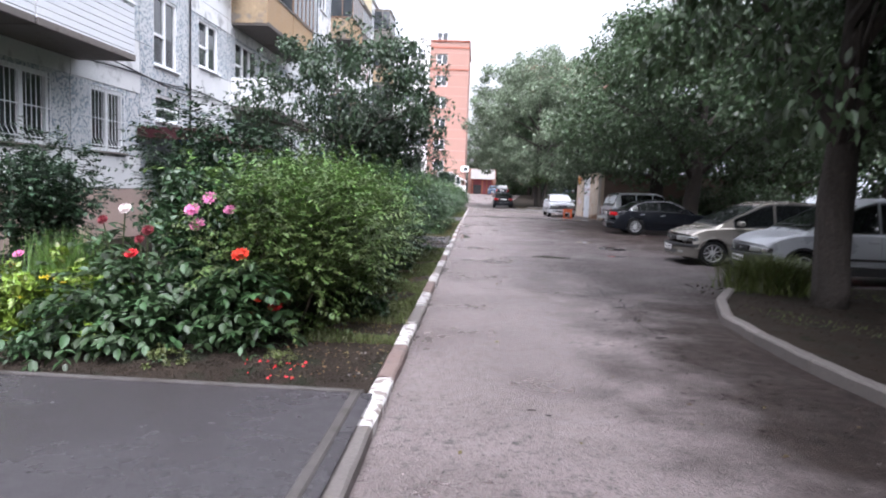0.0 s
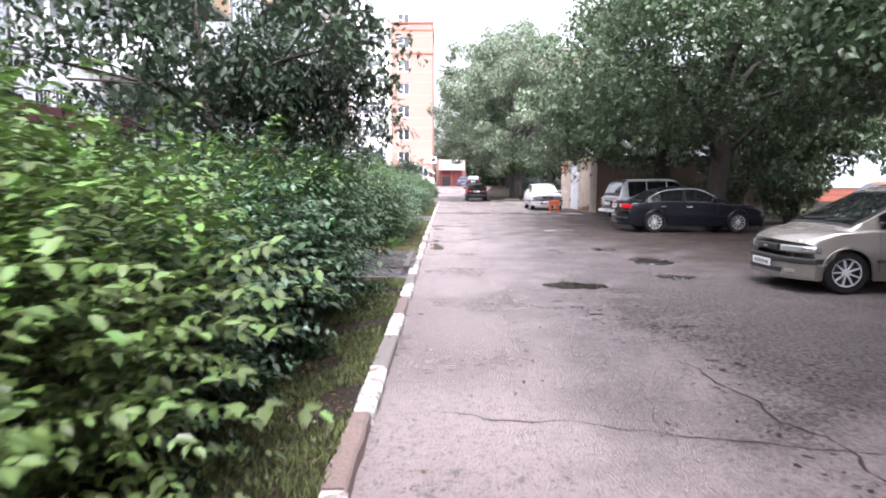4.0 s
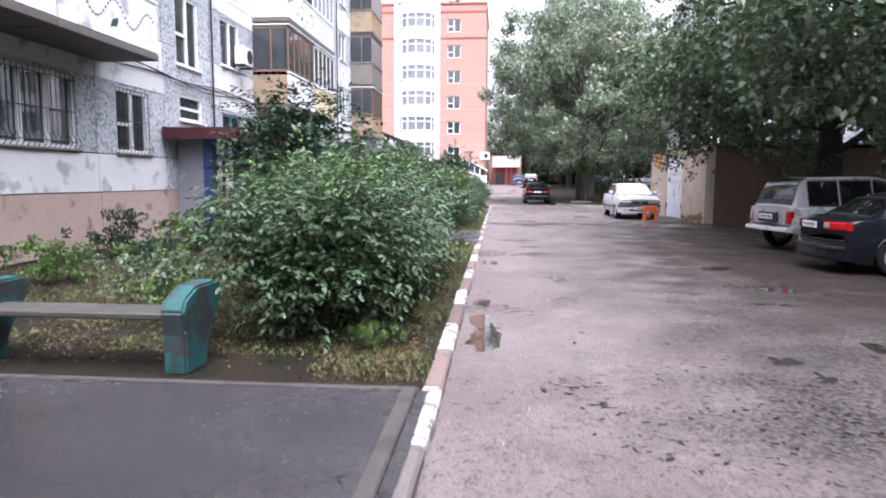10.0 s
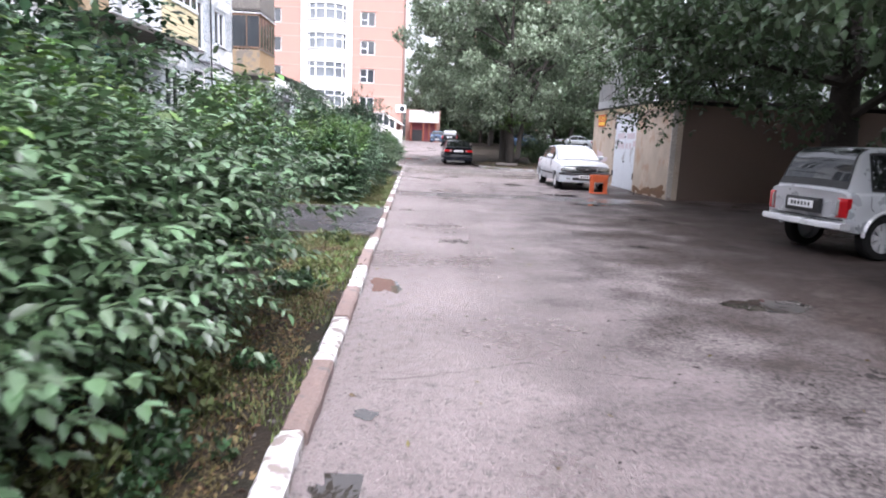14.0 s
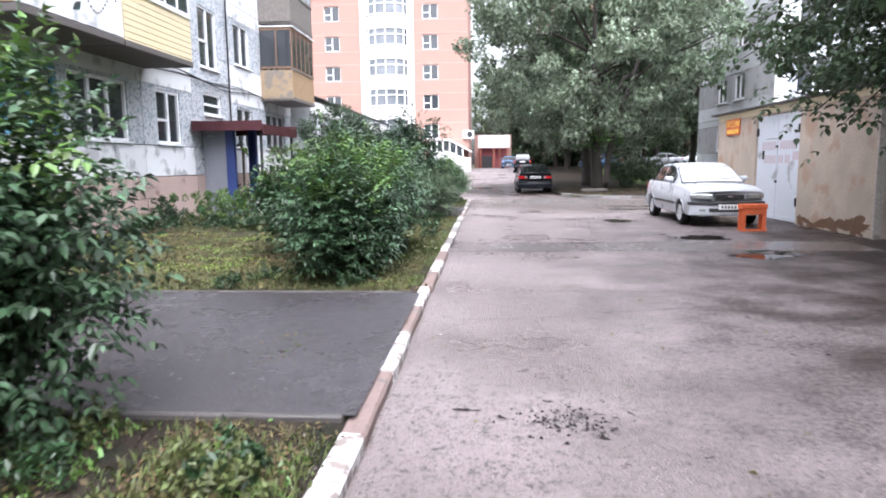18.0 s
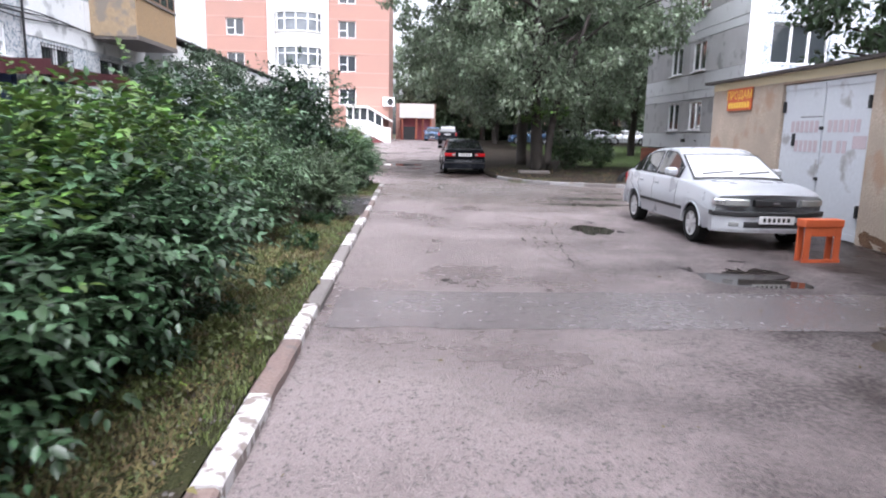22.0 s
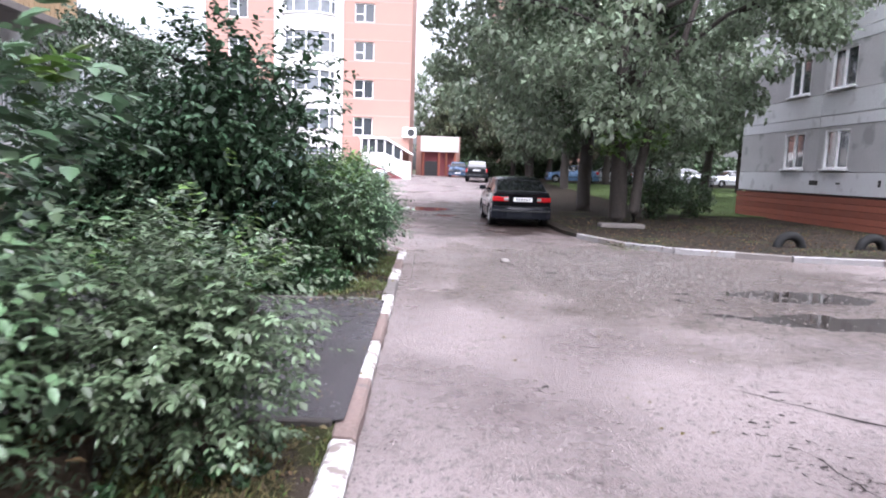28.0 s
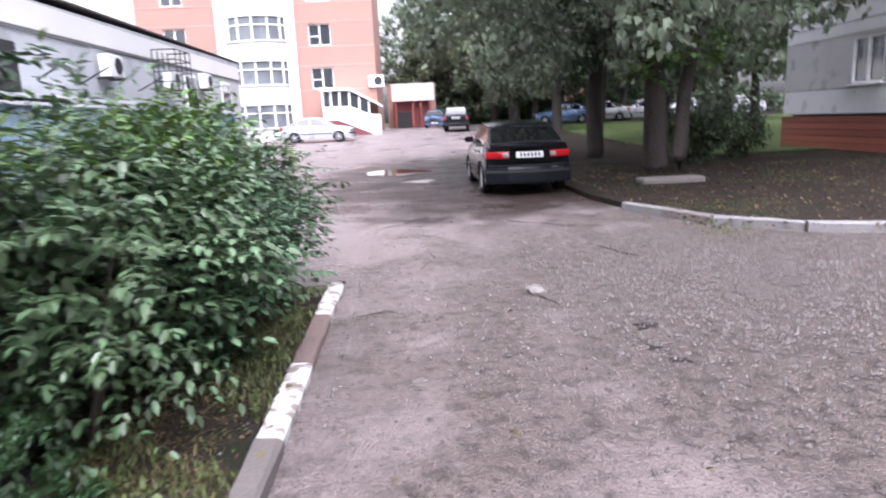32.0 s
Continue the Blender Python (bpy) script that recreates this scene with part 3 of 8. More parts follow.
def clumped(rng, n, centres, radii, shell=0.55):
    """Points in clumps, thick near each clump's skin, and their outward ways."""
    k = rng.integers(0, len(centres), n)
    d = rng.normal(size=(n, 3))
    d /= np.linalg.norm(d, axis=1, keepdims=True)
    r = shell + (1 - shell) * rng.random((n, 1)) ** 0.7
    return centres[k] + d * r * radii[k], d

# ---- ground ----
KX = -0.55                      # face of the kerb beside the road
KERB0 = 1.87                    # where the whitewashed stones start
SLABS = [(-3.0, 4.45), (15.65, 19.1), (29.72, 33.15), (43.86, 47.2)]
HOLES = [  # potholes: x, y, half width, half length, depth
    (0.65, 4.56, 0.36, 0.17, 0.022), (1.85, 15.8, 0.5, 0.42, 0.05), (3.7, 16.7, 0.34, 0.34, 0.05), (3.9, 18.7, 0.45, 0.6, 0.03),
    (4.0, 24.7, 0.6, 0.4, 0.04), (3.55, 21.0, 0.3, 0.4, 0.03), (3.9, 24.6, 0.4, 0.5, 0.03), (-0.3, 21.1, 0.16, 0.55, 0.025),
    (0.66, 30.0, 0.4, 0.3, 0.02), (4.3, 39.4, 0.6, 0.62, 0.06), (4.45, 36.75, 0.55, 0.36, 0.045), (3.4, 43.2, 0.35, 0.6, 0.04),
    (4.4, 47.3, 1.0, 0.42, 0.035), (4.9, 48.8, 1.0, 0.5, 0.03), (-0.2, 66.0, 1.0, 1.3, 0.03), (0.45, 62.4, 0.5, 0.5, 0.03),
    (0.75, 53.7, 0.35, 0.3, 0.02), (-0.35, 22.9, 0.14, 0.25, 0.015), (-0.34, 21.9, 0.14, 0.35, 0.015)]


def road_height(x, y):
    z = 0.012 * noise.noise((x * 0.5, y * 0.35, 3.1)) + 0.006 * noise.noise((x * 2.1, y * 1.9, 7.7))
    for hx, hy, a, b, d in HOLES:
        u = ((x - hx) / a) ** 2 + ((y - hy) / b) ** 2
        if u < 4:
            u *= 1 + 0.5 * noise.noise((x * 3, y * 3, hx))
            z -= d * max(0.0, min(1.0, (1.35 - u) * 2.2))
    return z + rise(y)


def rise(y):
    return 0.03 * max(0.0, min(30.0, y - 68))


def grid_sheet(name, x0, x1, y0, y1, step, height, mat, label, category, keep=None):
    nx, ny = int((x1 - x0) / step) + 1, int((y1 - y0) / step) + 1
    xs, ys = np.linspace(x0, x1, nx), np.linspace(y0, y1, ny)
    v = [(x, y, height(x, y)) for y in ys for x in xs]
    f = [(j * nx + i, j * nx + i + 1, (j + 1) * nx + i + 1, (j + 1) * nx + i) for j in range(ny - 1) for i in range(nx - 1)
         if keep is None or keep((xs[i] + xs[i + 1]) / 2, (ys[j] + ys[j + 1]) / 2)]
    me = bpy.data.meshes.new(name)
    me.from_pydata(v, [], f)
    me.shade_smooth()
    me.materials.append(M[mat])
    return tagged(new(name, me), label, category, kind="structure")


bm = bmesh.new()
vs = [bm.verts.new(p) for p in ((-1500, -1500, -0.06), (1500, -1500, -0.06), (1500, 1500, -0.06), (-1500, 1500, -0.06))]
bm.faces.new(vs)
tagged(part("ground", bm, "turf"), "flat ground of thin turf and soil reaching the horizon", "ground", kind="structure")
grid_sheet("road", KX - 0.02, 13.5, -14, 52, 0.13, road_height, "road", "worn wet grey asphalt yard road with potholes and cracks", "road")
grid_sheet("road", -9, 13.5, 50.9, 118, 0.22, lambda x, y: road_height(x, y) - 0.001, "road", "worn wet asphalt road beyond the hedges", "road",
           keep=lambda x, y: (x < KX - 0.1 or y > 52) and (x < 3.5 or y < 58 or (y > 66 and x < 8.4)))


def lawn_height(x, y):
    return 0.085 + 0.02 * noise.noise((x * 0.9, y * 0.9, 1.0)) + 0.012 * noise.noise((x * 4, y * 4, 2.0))


def slab_height(x, y):
    """The second path: a corner by the kerb has sunk."""
    return 0.105 - 0.075 * max(0.0, min(1.0, (x + 2.1) / 1.2)) * max(0.0, min(1.0, (16.78 - y) / 0.1)) + 0.004 * noise.noise((x * 1.3, y * 1.3, 4.0))


ends = [-14.0] + [e for s in SLABS for e in s] + [51.2]
for y0, y1 in zip(ends[0::2], ends[1::2]):
    grid_sheet("front_garden", -8.45, KX - 0.14, y0, y1, 0.2, lawn_height, "turf" if 30 < y0 < 40 else "soil", "garden strip of damp soil, weeds and thin grass", "garden")
for k, (y0, y1) in enumerate(SLABS):
    grid_sheet("pavement", -8.4, KX - 0.09, y0, y1, 0.12, slab_height if k == 1 else lambda x, y: 0.105 + 0.004 * noise.noise((x * 1.3, y * 1.3, 4.0)),
               "slab", "dark wet asphalt path leading from the road to an entrance", "pavement")
    tagged(part("path_edging", boxes((-8.3, KX - 0.155, y1, y1 + 0.05, 0, 0.12), (-8.3, KX - (0.3 if k == 1 else 0.155), y0 - 0.05, y0, 0, 0.12), bevel=0.01), "oldconcrete"),
           "low concrete edging along the asphalt path", "edging", kind="structure")
tagged(part("path_edging", boxes((KX - 0.24, KX - 0.17, 1.2, 4.5, 0, 0.12), bevel=0.012), "oldconcrete"), "concrete strip along the end of the path", "edging", kind="structure")
tagged(part("path_edging", boxes((KX - 0.265, KX - 0.16, 16.72, 19.1, 0, 0.14), bevel=0.012), "oldconcrete"), "raised concrete strip along the end of the path", "edging", kind="structure")

# ---- buildings ----
def wall_boxes(bm, t0, t1, y0, y1, z0, z1, holes, gap=0.0):
    """One connected wall slab between t0 and t1 along y with rectangular holes (y0, y1, z0, z1)."""
    y0, y1, z0, z1 = y0 + gap, y1 - gap, z0 + gap, z1 - gap
    inside = lambda v, a, b: min(max(v, a), b)
    ys = sorted({round(v, 4) for v in (y0, y1, *(inside(e, y0, y1) for h in holes for e in h[:2]))})
    zs = sorted({round(v, 4) for v in (z0, z1, *(inside(e, z0, z1) for h in holes for e in h[2:4]))})
    solid = {(i, j) for i in range(len(ys) - 1) for j in range(len(zs) - 1)
             if not any(h[0] < (ys[i] + ys[i + 1]) / 2 < h[1] and h[2] < (zs[j] + zs[j + 1]) / 2 < h[3] for h in holes)}
    made = {}

    def v(t, i, j):
        if (t, i, j) not in made:
            made[t, i, j] = bm.verts.new((t, ys[i], zs[j]))
        return made[t, i, j]

    for i, j in solid:
        bm.faces.new((v(t1, i, j), v(t1, i + 1, j), v(t1, i + 1, j + 1), v(t1, i, j + 1)))
        bm.faces.new((v(t0, i, j + 1), v(t0, i + 1, j + 1), v(t0, i + 1, j), v(t0, i, j)))
        if (i - 1, j) not in solid:
            bm.faces.new((v(t0, i, j), v(t1, i, j), v(t1, i, j + 1), v(t0, i, j + 1)))
        if (i + 1, j) not in solid:
            bm.faces.new((v(t1, i + 1, j), v(t0, i + 1, j), v(t0, i + 1, j + 1), v(t1, i + 1, j + 1)))
        if (i, j - 1) not in solid:
            bm.faces.new((v(t0, i, j), v(t0, i + 1, j), v(t1, i + 1, j), v(t1, i, j)))
        if (i, j + 1) not in solid:
            bm.faces.new((v(t1, i, j + 1), v(t1, i + 1, j + 1), v(t0, i + 1, j + 1), v(t0, i, j + 1)))


WINDOWS = {}


def window(parent, m, w, h, panes=2, frame_mat="pvc", vent=False, bars=False, curtain=0):
    """A window in local x across, y inward, z up from the sill: frame, panes, sill, grille."""
    key = (round(w, 2), round(h, 2), panes, frame_mat, vent, bars, curtain)
    if key not in WINDOWS:
        f = 0.07
        xs = [f + (w - 2 * f) * k / panes for k in range(panes + 1)]
        fb = bmesh.new()
        lights = [(a + (0.05 if i else 0), b - (0.05 if i < panes - 1 else 0), f, h - f) for i, (a, b) in enumerate(zip(xs, xs[1:]))]
        if vent:
            a, b = lights[0][:2]
            lights[0:1] = [(a, b, f, h * 0.42), (a, b, h * 0.42 + 0.07, h - f)]
        wall_boxes(fb, 0, 0.09, 0, w, 0, h, lights)
        for q in fb.verts:
            q.co.x, q.co.y = q.co.y, q.co.x
        bmesh.ops.reverse_faces(fb, faces=fb.faces[:])
        fr = to_mesh("window_frame", fb)
        fr.materials.append(M[frame_mat])
        pa = []
        for a, b in zip(xs, xs[1:]):
            me = to_mesh("pane", boxes((a + 0.03, b - 0.03, 0.05, 0.062, f - 0.01, h - f + 0.01)))
            me.materials.append(M["glass"])
            pa.append(me)
        si = to_mesh("sill", boxes((-0.06, w + 0.06, -0.12, 0.05, -0.05, -0.01), bevel=0.006))
        si.materials.append(M["oldwood" if bars else "pvc"])
        gr = None
        if bars:
            bm = bmesh.new()
            k = int(w / 0.13)
            for i in range(k + 1):
                x = w * i / k
                tube(bm, [(x, -0.05, h), (x, -0.05, 0.28), (x, -0.14, 0.1), (x, -0.05, -0.02)], 0.009, 4)
            for z in (0.12, h * 0.5, h - 0.1):
                tube(bm, [(0, -0.055, z), (w, -0.055, z)], 0.009, 4)
            gr = to_mesh("grille", bm)
            gr.materials.append(M["pvc" if bars == 2 else "iron"])
        cu = None
        if curtain:
            bm = bmesh.new()
            n = 30
            a, b = (0.08, w - 0.08) if curtain == 1 else (0.08, w * 0.45)
            top = [bm.verts.new((a + (b - a) * i / n, 0.2 + 0.03 * math.sin(i * 1.7), h - 0.08)) for i in range(n + 1)]
            bot = [bm.verts.new((a + (b - a) * i / n, 0.2 + 0.045 * math.sin(i * 1.7 + 0.3), 0.08)) for i in range(n + 1)]
            for i in range(n):
                bm.faces.new((bot[i], bot[i + 1], top[i + 1], top[i]))
            cu = to_mesh("curtain", bm)
            cu.materials.append(M["curtain"])
        WINDOWS[key] = fr, pa, si, gr, cu
    fr, pa, si, gr, cu = WINDOWS[key]
    win = part("window", fr, frame_mat, parent, m=m)
    for me in pa:
        part("pane", me, "glass", win)
    part("sill", si, "pvc", win)
    if gr:
        part("grille", gr, "iron", win, "white bent-bar window grille" if bars == 2 else "dark bent-bar window grille")
    return win


FX, FLOOR, STOREY = -8.4, 1.25, 2.8       # facade plane, ground floor level, storey height
SECTIONS = [2.9, 17.3, 31.7, 46.1]
HB0, HB1, TOP = -5.6, 54.2, 1.25 + 5 * 2.8 + 0.5
house = thing("apartment_building", "five-storey apartment block of weathered white and pebbledash panels", "building")
facing_east = lambda y, z: Matrix(((0, -1, 0, FX - 0.04), (1, 0, 0, y), (0, 0, 1, z), (0, 0, 0, 1)))

holes = []          # (y0, y1, z0, z1, panes, kind)
for c in SECTIONS:
    for s in range(5):
        z = FLOOR + s * STOREY
        if c - 3.4 > HB0:
            holes.append((c - 3.4, c - 2.1, z + 0.85, z + 2.25, 2, "win", s))
        if c - 6.9 > HB0:
            holes.append((c - 6.95, c - 4.75, z + 0.85, z + 2.25, 3, "win", s))
        holes.append((c + 2.05, c + 3.45, z + 0.85, z + 2.25, 2, "win", s))
        holes.append((c + 4.95, c + 7.15, z + 0.85, z + 2.25, 3, "win", s))
        if s < 4:
            holes.append((c - 0.65, c + 0.65, z + 3.2, z + 5.0, 2, "stair", s))
    holes.append((c - 0.55, c + 0.75, 3.05, 3.72, 1, "stair", 0))
    holes.append((c - 0.5, c + 0.5, 0.15, 2.3, 0, "door", 0))
rects = [h[:4] for h in holes]
part("wall_backing", boxes((FX - 12.0, FX - 0.32, HB0 + 0.05, HB1 - 0.05, 0, TOP - 0.2)), "joint", house)
JOINTS = [HB0] + [c + d for c in SECTIONS for d in (-4.1, -1.35, 1.35, 4.25)] + [HB1]
JOINTS = sorted(j for j in set(JOINTS) if HB0 <= j <= HB1)
for a, b in zip(JOINTS, JOINTS[1:]):
    if b - a < 0.2:
        continue
    stair = any(abs((a + b) / 2 - c) < 0.3 for c in SECTIONS)
    if b - a > 7:
        spans = [(a, (a + b) / 2), ((a + b) / 2, b)]
    else:
        spans = [(a, b)]
    for y0, y1 in spans:
        for s in range(5):
            z = FLOOR + s * STOREY
            near = [r for r in rects if r[1] > y0 and r[0] < y1 and r[3] > z - 1.2 and r[2] < z + STOREY]
            bm = bmesh.new()
            wall_boxes(bm, FX - 0.3, FX - 0.012, y0, y1, z + 0.8, z + STOREY, near, 0.012)
            pieces("panel", bm, "pebble", house, "grey-blue pebbledash wall panel")
            bm = bmesh.new()
            wall_boxes(bm, FX - 0.3, FX, y0, y1, z, z + 0.8, near, 0.012)
            pieces("panel", bm, "pebble" if stair else "white", house)
            if not stair:
                bm = bmesh.new()
                wall_boxes(bm, FX - 0.3, FX + 0.006, y0, y1, z + 2.33, z + STOREY, near, 0.012)
                part("lintel_band", bm, "white", house)
        bm = bmesh.new()
        wall_boxes(bm, FX - 0.3, FX + 0.035, y0, y1, -0.1, FLOOR, [r for r in rects if r[1] > y0 and r[0] < y1], 0.012)
        part("plinth_panel", bm, "plinth", house, "pinkish painted plinth with peeling patches")
# embossed courses on the plinth by the third path
for r in range(4):
    for k in range(9):
        part("plinth_block", boxes((FX + 0.033, FX + 0.055, 36.6 + k * 0.62 + (r % 2) * 0.31, 36.6 + k * 0.62 + 0.59 + (r % 2) * 0.31, 0.2 + r * 0.26, 0.2 + r * 0.26 + 0.235), bevel=0.008), "plinth", house)
part("parapet", boxes((FX - 12.2, FX + 0.06, HB0 - 0.06, HB1 + 0.06, TOP - 0.22, TOP)), "white", house)
part("end_wall", boxes((FX - 12.0, FX - 0.31, HB1 - 0.04, HB1 + 0.1, 0, TOP - 0.23)), "pebble", house)
rw = random.Random(4)
for y0, y1, z0, z1, panes, kind, s in holes:
    if kind == "door":
        d = part("door", boxes((FX - 0.2, FX - 0.14, y0 + 0.03, y1 - 0.03, 0.16, 2.28), bevel=0.008), "steel", house, "grey steel entrance door, closed")
        part("door_handle", boxes((FX - 0.14, FX - 0.09, y1 - 0.2, y1 - 0.16, 1.05, 1.3), bevel=0.008), "iron", d)
        continue
    bars = 0
    if s == 0 and kind == "win":
        bars = 2 if y0 < 20 else 1 if y0 < 36 or y0 > 47 else 0
    window(house, facing_east(y0, z0), y1 - y0, z1 - z0, panes, "skyblue" if s == 0 and kind == "win" and 31 < y0 < 37 else "pvc", vent=kind == "stair" or rw.random() < 0.4, bars=bars, curtain=rw.choice((0, 1, 2)) if kind == "win" else 0)

# balconies, a pair between the stairs
rb = random.Random(11)


def balcony(y0, y1, z, style, glazed):
    x0, x1 = FX, FX + 1.2
    b = part("balcony", boxes((x0, x1 + 0.05, y0, y1, z - 0.13, z), bevel=0.01), "concrete", house)
    mat = dict(wood="tanwood", old="oldwood", cream="siding", whitesiding="whitesiding", open="white", panel="white", mosaic="white")[style]
    if style in ("cream", "whitesiding"):
        for k in range(9):
            zz = z - 0.08 + k * 0.13
            for r in ((x1, x1 + 0.03, y0, y1), (x0, x1, y0 - 0.03, y0), (x0, x1, y1, y1 + 0.03)):
                part("siding_board", boxes((*r, zz, zz + 0.118), bevel=0.006), mat, b)
    elif style in ("wood", "old"):
        n = int((y1 - y0) / 0.15)
        for k in range(n):
            yy = y0 + (y1 - y0) * k / n
            part("board", boxes((x1, x1 + 0.025, yy + 0.005, yy + (y1 - y0) / n - 0.005, z - 0.05, z + 1.0 + 0.02 * (k % 3))), mat, b)
        for y in (y0 - 0.025, y1):
            part("side_panel", boxes((x0, x1, y, y + 0.025, z - 0.05, z + 1.0)), "weathered" if style == "wood" else "oldwood", b)
    else:
        for r in ((x1 - 0.02, x1 + 0.04, y0, y1), (x0, x1 - 0.021, y0, y0 + 0.05), (x0, x1 - 0.021, y1 - 0.05, y1)):
            part("parapet", boxes((*r, z + 0.02, z + 0.95)), "weathered" if style == "mosaic" and r[3] - r[2] < 0.1 else mat, b)
        bm = bmesh.new()
        n = int((y1 - y0 - 0.2) / 0.075)
        for k in range(n):
            yy = y0 + 0.1 + k * 0.075
            zz = z + 0.5 + 0.2 * math.sin(k * 0.42)
            box(bm, x1 + 0.041, x1 + 0.047, yy, yy + 0.045, zz - 0.02, zz + 0.022)
        part("mosaic_ornament", bm, "joint", b, "dark dotted mosaic wave")
        for k in range(max(1, n // 15)):
            yy, zz = y0 + 0.35 + k * 1.12, z + (0.3 if k % 2 else 0.68)
            bm = bmesh.new()
            bm.faces.new([bm.verts.new((x1 + 0.046, yy + u, zz + q)) for u, q in ((-0.11, -0.1), (0.1, -0.06), (0.16, 0.1), (-0.02, 0.05))])
            part("mosaic_leaf", bm, "teal", b, "teal mosaic leaf")
    part("handrail", boxes((x1 - 0.03, x1 + 0.06, y0 - 0.02, y1 + 0.02, z + 1.0, z + 1.05)), "oldwood" if style in ("wood", "old") else "pvc", b)
    if glazed:
        fm = "brownwood" if style in ("wood", "mosaic") else "oldwood" if style == "old" else "pvc"
        n = 5
        rows = [(x1 - 0.02, x1 + 0.03, y0, y1, z + 2.45, z + 2.55), (x1 - 0.02, x1 + 0.03, y0, y1, z + 1.05, z + 1.12)]
        rows += [(x1 - 0.02, x1 + 0.03, y0 + (y1 - y0 - 0.06) * k / n, y0 + (y1 - y0 - 0.06) * k / n + 0.06, z + 1.1, z + 2.5) for k in range(n + 1)]
        rows += [(x0, x1, y, y + 0.04, zz, zz + 0.08) for y in (y0, y1 - 0.04) for zz in (z + 1.05, z + 2.45)]
        rows += [(x0 + (x1 - x0) * 0.5, x0 + (x1 - x0) * 0.5 + 0.05, y, y + 0.04, z + 1.1, z + 2.5) for y in (y0, y1 - 0.04)]
        g = part("glazing_frame", boxes(*rows), fm, b)
        part("pane", boxes((x1, x1 + 0.01, y0 + 0.05, y1 - 0.05, z + 1.1, z + 2.47)), "hazyglass" if style == "old" else "glass", g)
        for y in (y0 + 0.01, y1 - 0.02):
            part("pane", boxes((x0 + 0.02, x1 - 0.03, y, y + 0.01, z + 1.1, z + 2.47)), "glass", g)
        part("roof_sheet", boxes((x0, x1 + 0.08, y0 - 0.03, y1 + 0.03, z + 2.56, z + 2.6)), "oldwood" if style == "old" else "pvc", b)


for k, c in enumerate(SECTIONS):
    for s in range(1, 5):
        z = FLOOR + s * STOREY
        for j, (a, b) in enumerate(((4.55, 7.5), (7.56, 10.55))):
            if c + b > HB1:
                continue
            if s == 1:
                st = {(0, 0): ("whitesiding", 0), (0, 1): ("whitesiding", 0), (1, 0): ("open", 0), (1, 1): ("panel", 0), (2, 0): ("mosaic", 1), (2, 1): ("cream", 1), (3, 0): ("wood", 1)}[(k, j)]
            elif s == 2 and (k, j) == (3, 0):
                st = ("old", 1)
            elif s == 2 and (k, j) == (2, 1):
                st = ("whitesiding", 1)
            elif s == 2 and (k, j) == (1, 0):
                st = ("wood", 0)
            else:
                st = rb.choice((("old", 1), ("wood", 1), ("cream", 1), ("whitesiding", 1), ("panel", 0), ("panel", 1)))
            balcony(c + a, c + b, z, *st)

# entrance canopies and posts
for k, c in enumerate(SECTIONS):
    can = thing("entrance_canopy", "maroon sheet-metal canopy on dark blue posts over an entrance", "canopy", group="entrance canopies")
    bm = boxes((FX + 0.036, FX + 2.1, c - 1.55, c + 1.7, 2.72, 2.8))
    for v in bm.verts:
        v.co.z -= (v.co.x - FX) * 0.06
    part("roof_sheet", bm, "maroon", can)
    part("fascia", boxes((FX + 2.1, FX + 2.13, c - 1.57, c + 1.72, 2.4, 2.68), (FX + 0.036, FX + 2.1, c - 1.58, c - 1.55, 2.5, 2.78), (FX + 0.036, FX + 2.1, c + 1.7, c + 1.73, 2.5, 2.78)), "maroon", can)
    part("post", boxes((FX + 0.72, FX + 0.98, c - 0.88, c - 0.7, 0.1, 2.64), bevel=0.012), "bluepaint", can)
    part("post", boxes((FX + 0.72, FX + 0.98, c + 0.95, c + 1.13, 0.1, 2.64), bevel=0.012), "bluepaint", can)
    for y in (c - 1.4, c + 1.5):
        part("corner_post", boxes((FX + 1.95, FX + 2.02, y, y + 0.07, 0.1, 2.6), bevel=0.008), "iron", can)
    part("side_wall", boxes((FX + 0.036, FX + 0.715, c - 0.84, c - 0.76, 0.1, 2.62)), "porchsheet", can, "grey-lilac painted side sheet of the porch")
    bm = bmesh.new()
    tube(bm, [(FX + 1.15, c - 0.62, 0.1), (FX + 1.15, c - 0.62, 2.0), (FX + 1.08, c - 0.62, 2.12), (FX + 0.99, c - 0.64, 2.12)], 0.045, 8)
    part("vent_pipe", bm, "rust", can, "rusty bent vent pipe", smooth=True)
    part("door_step", boxes((FX + 0.036, FX + 1.3, c - 0.68, c + 0.93, 0.0, 0.17), bevel=0.012), "oldconcrete", can)
# pipes and cables along the facade
cab = thing("facade_cable", "sagging black cables fixed along the facade", "cable")
for dz, dx in ((0.0, 0.05), (0.06, 0.08), (0.1, 0.05)):
    bm = bmesh.new()
    pts = []
    for i in range(121):
        y = -5 + 59 * i / 120
        pts.append((FX + dx, y, 4.02 + dz + 0.06 * math.sin(y * 1.3 + dz * 20) - 0.05 * math.sin(y * 0.43)))
    tube(bm, pts, 0.014, 4)
    part("cable", bm, "iron", cab)
for c in SECTIONS:
    bm = bmesh.new()
    tube(bm, [(FX + 0.06, c + 1.32, 0.2), (FX + 0.06, c + 1.32, 15)], 0.03, 6)
    tagged(part("drain_pipe", bm, "iron"), "thin dark pipe running up the facade", "pipe", kind="structure")


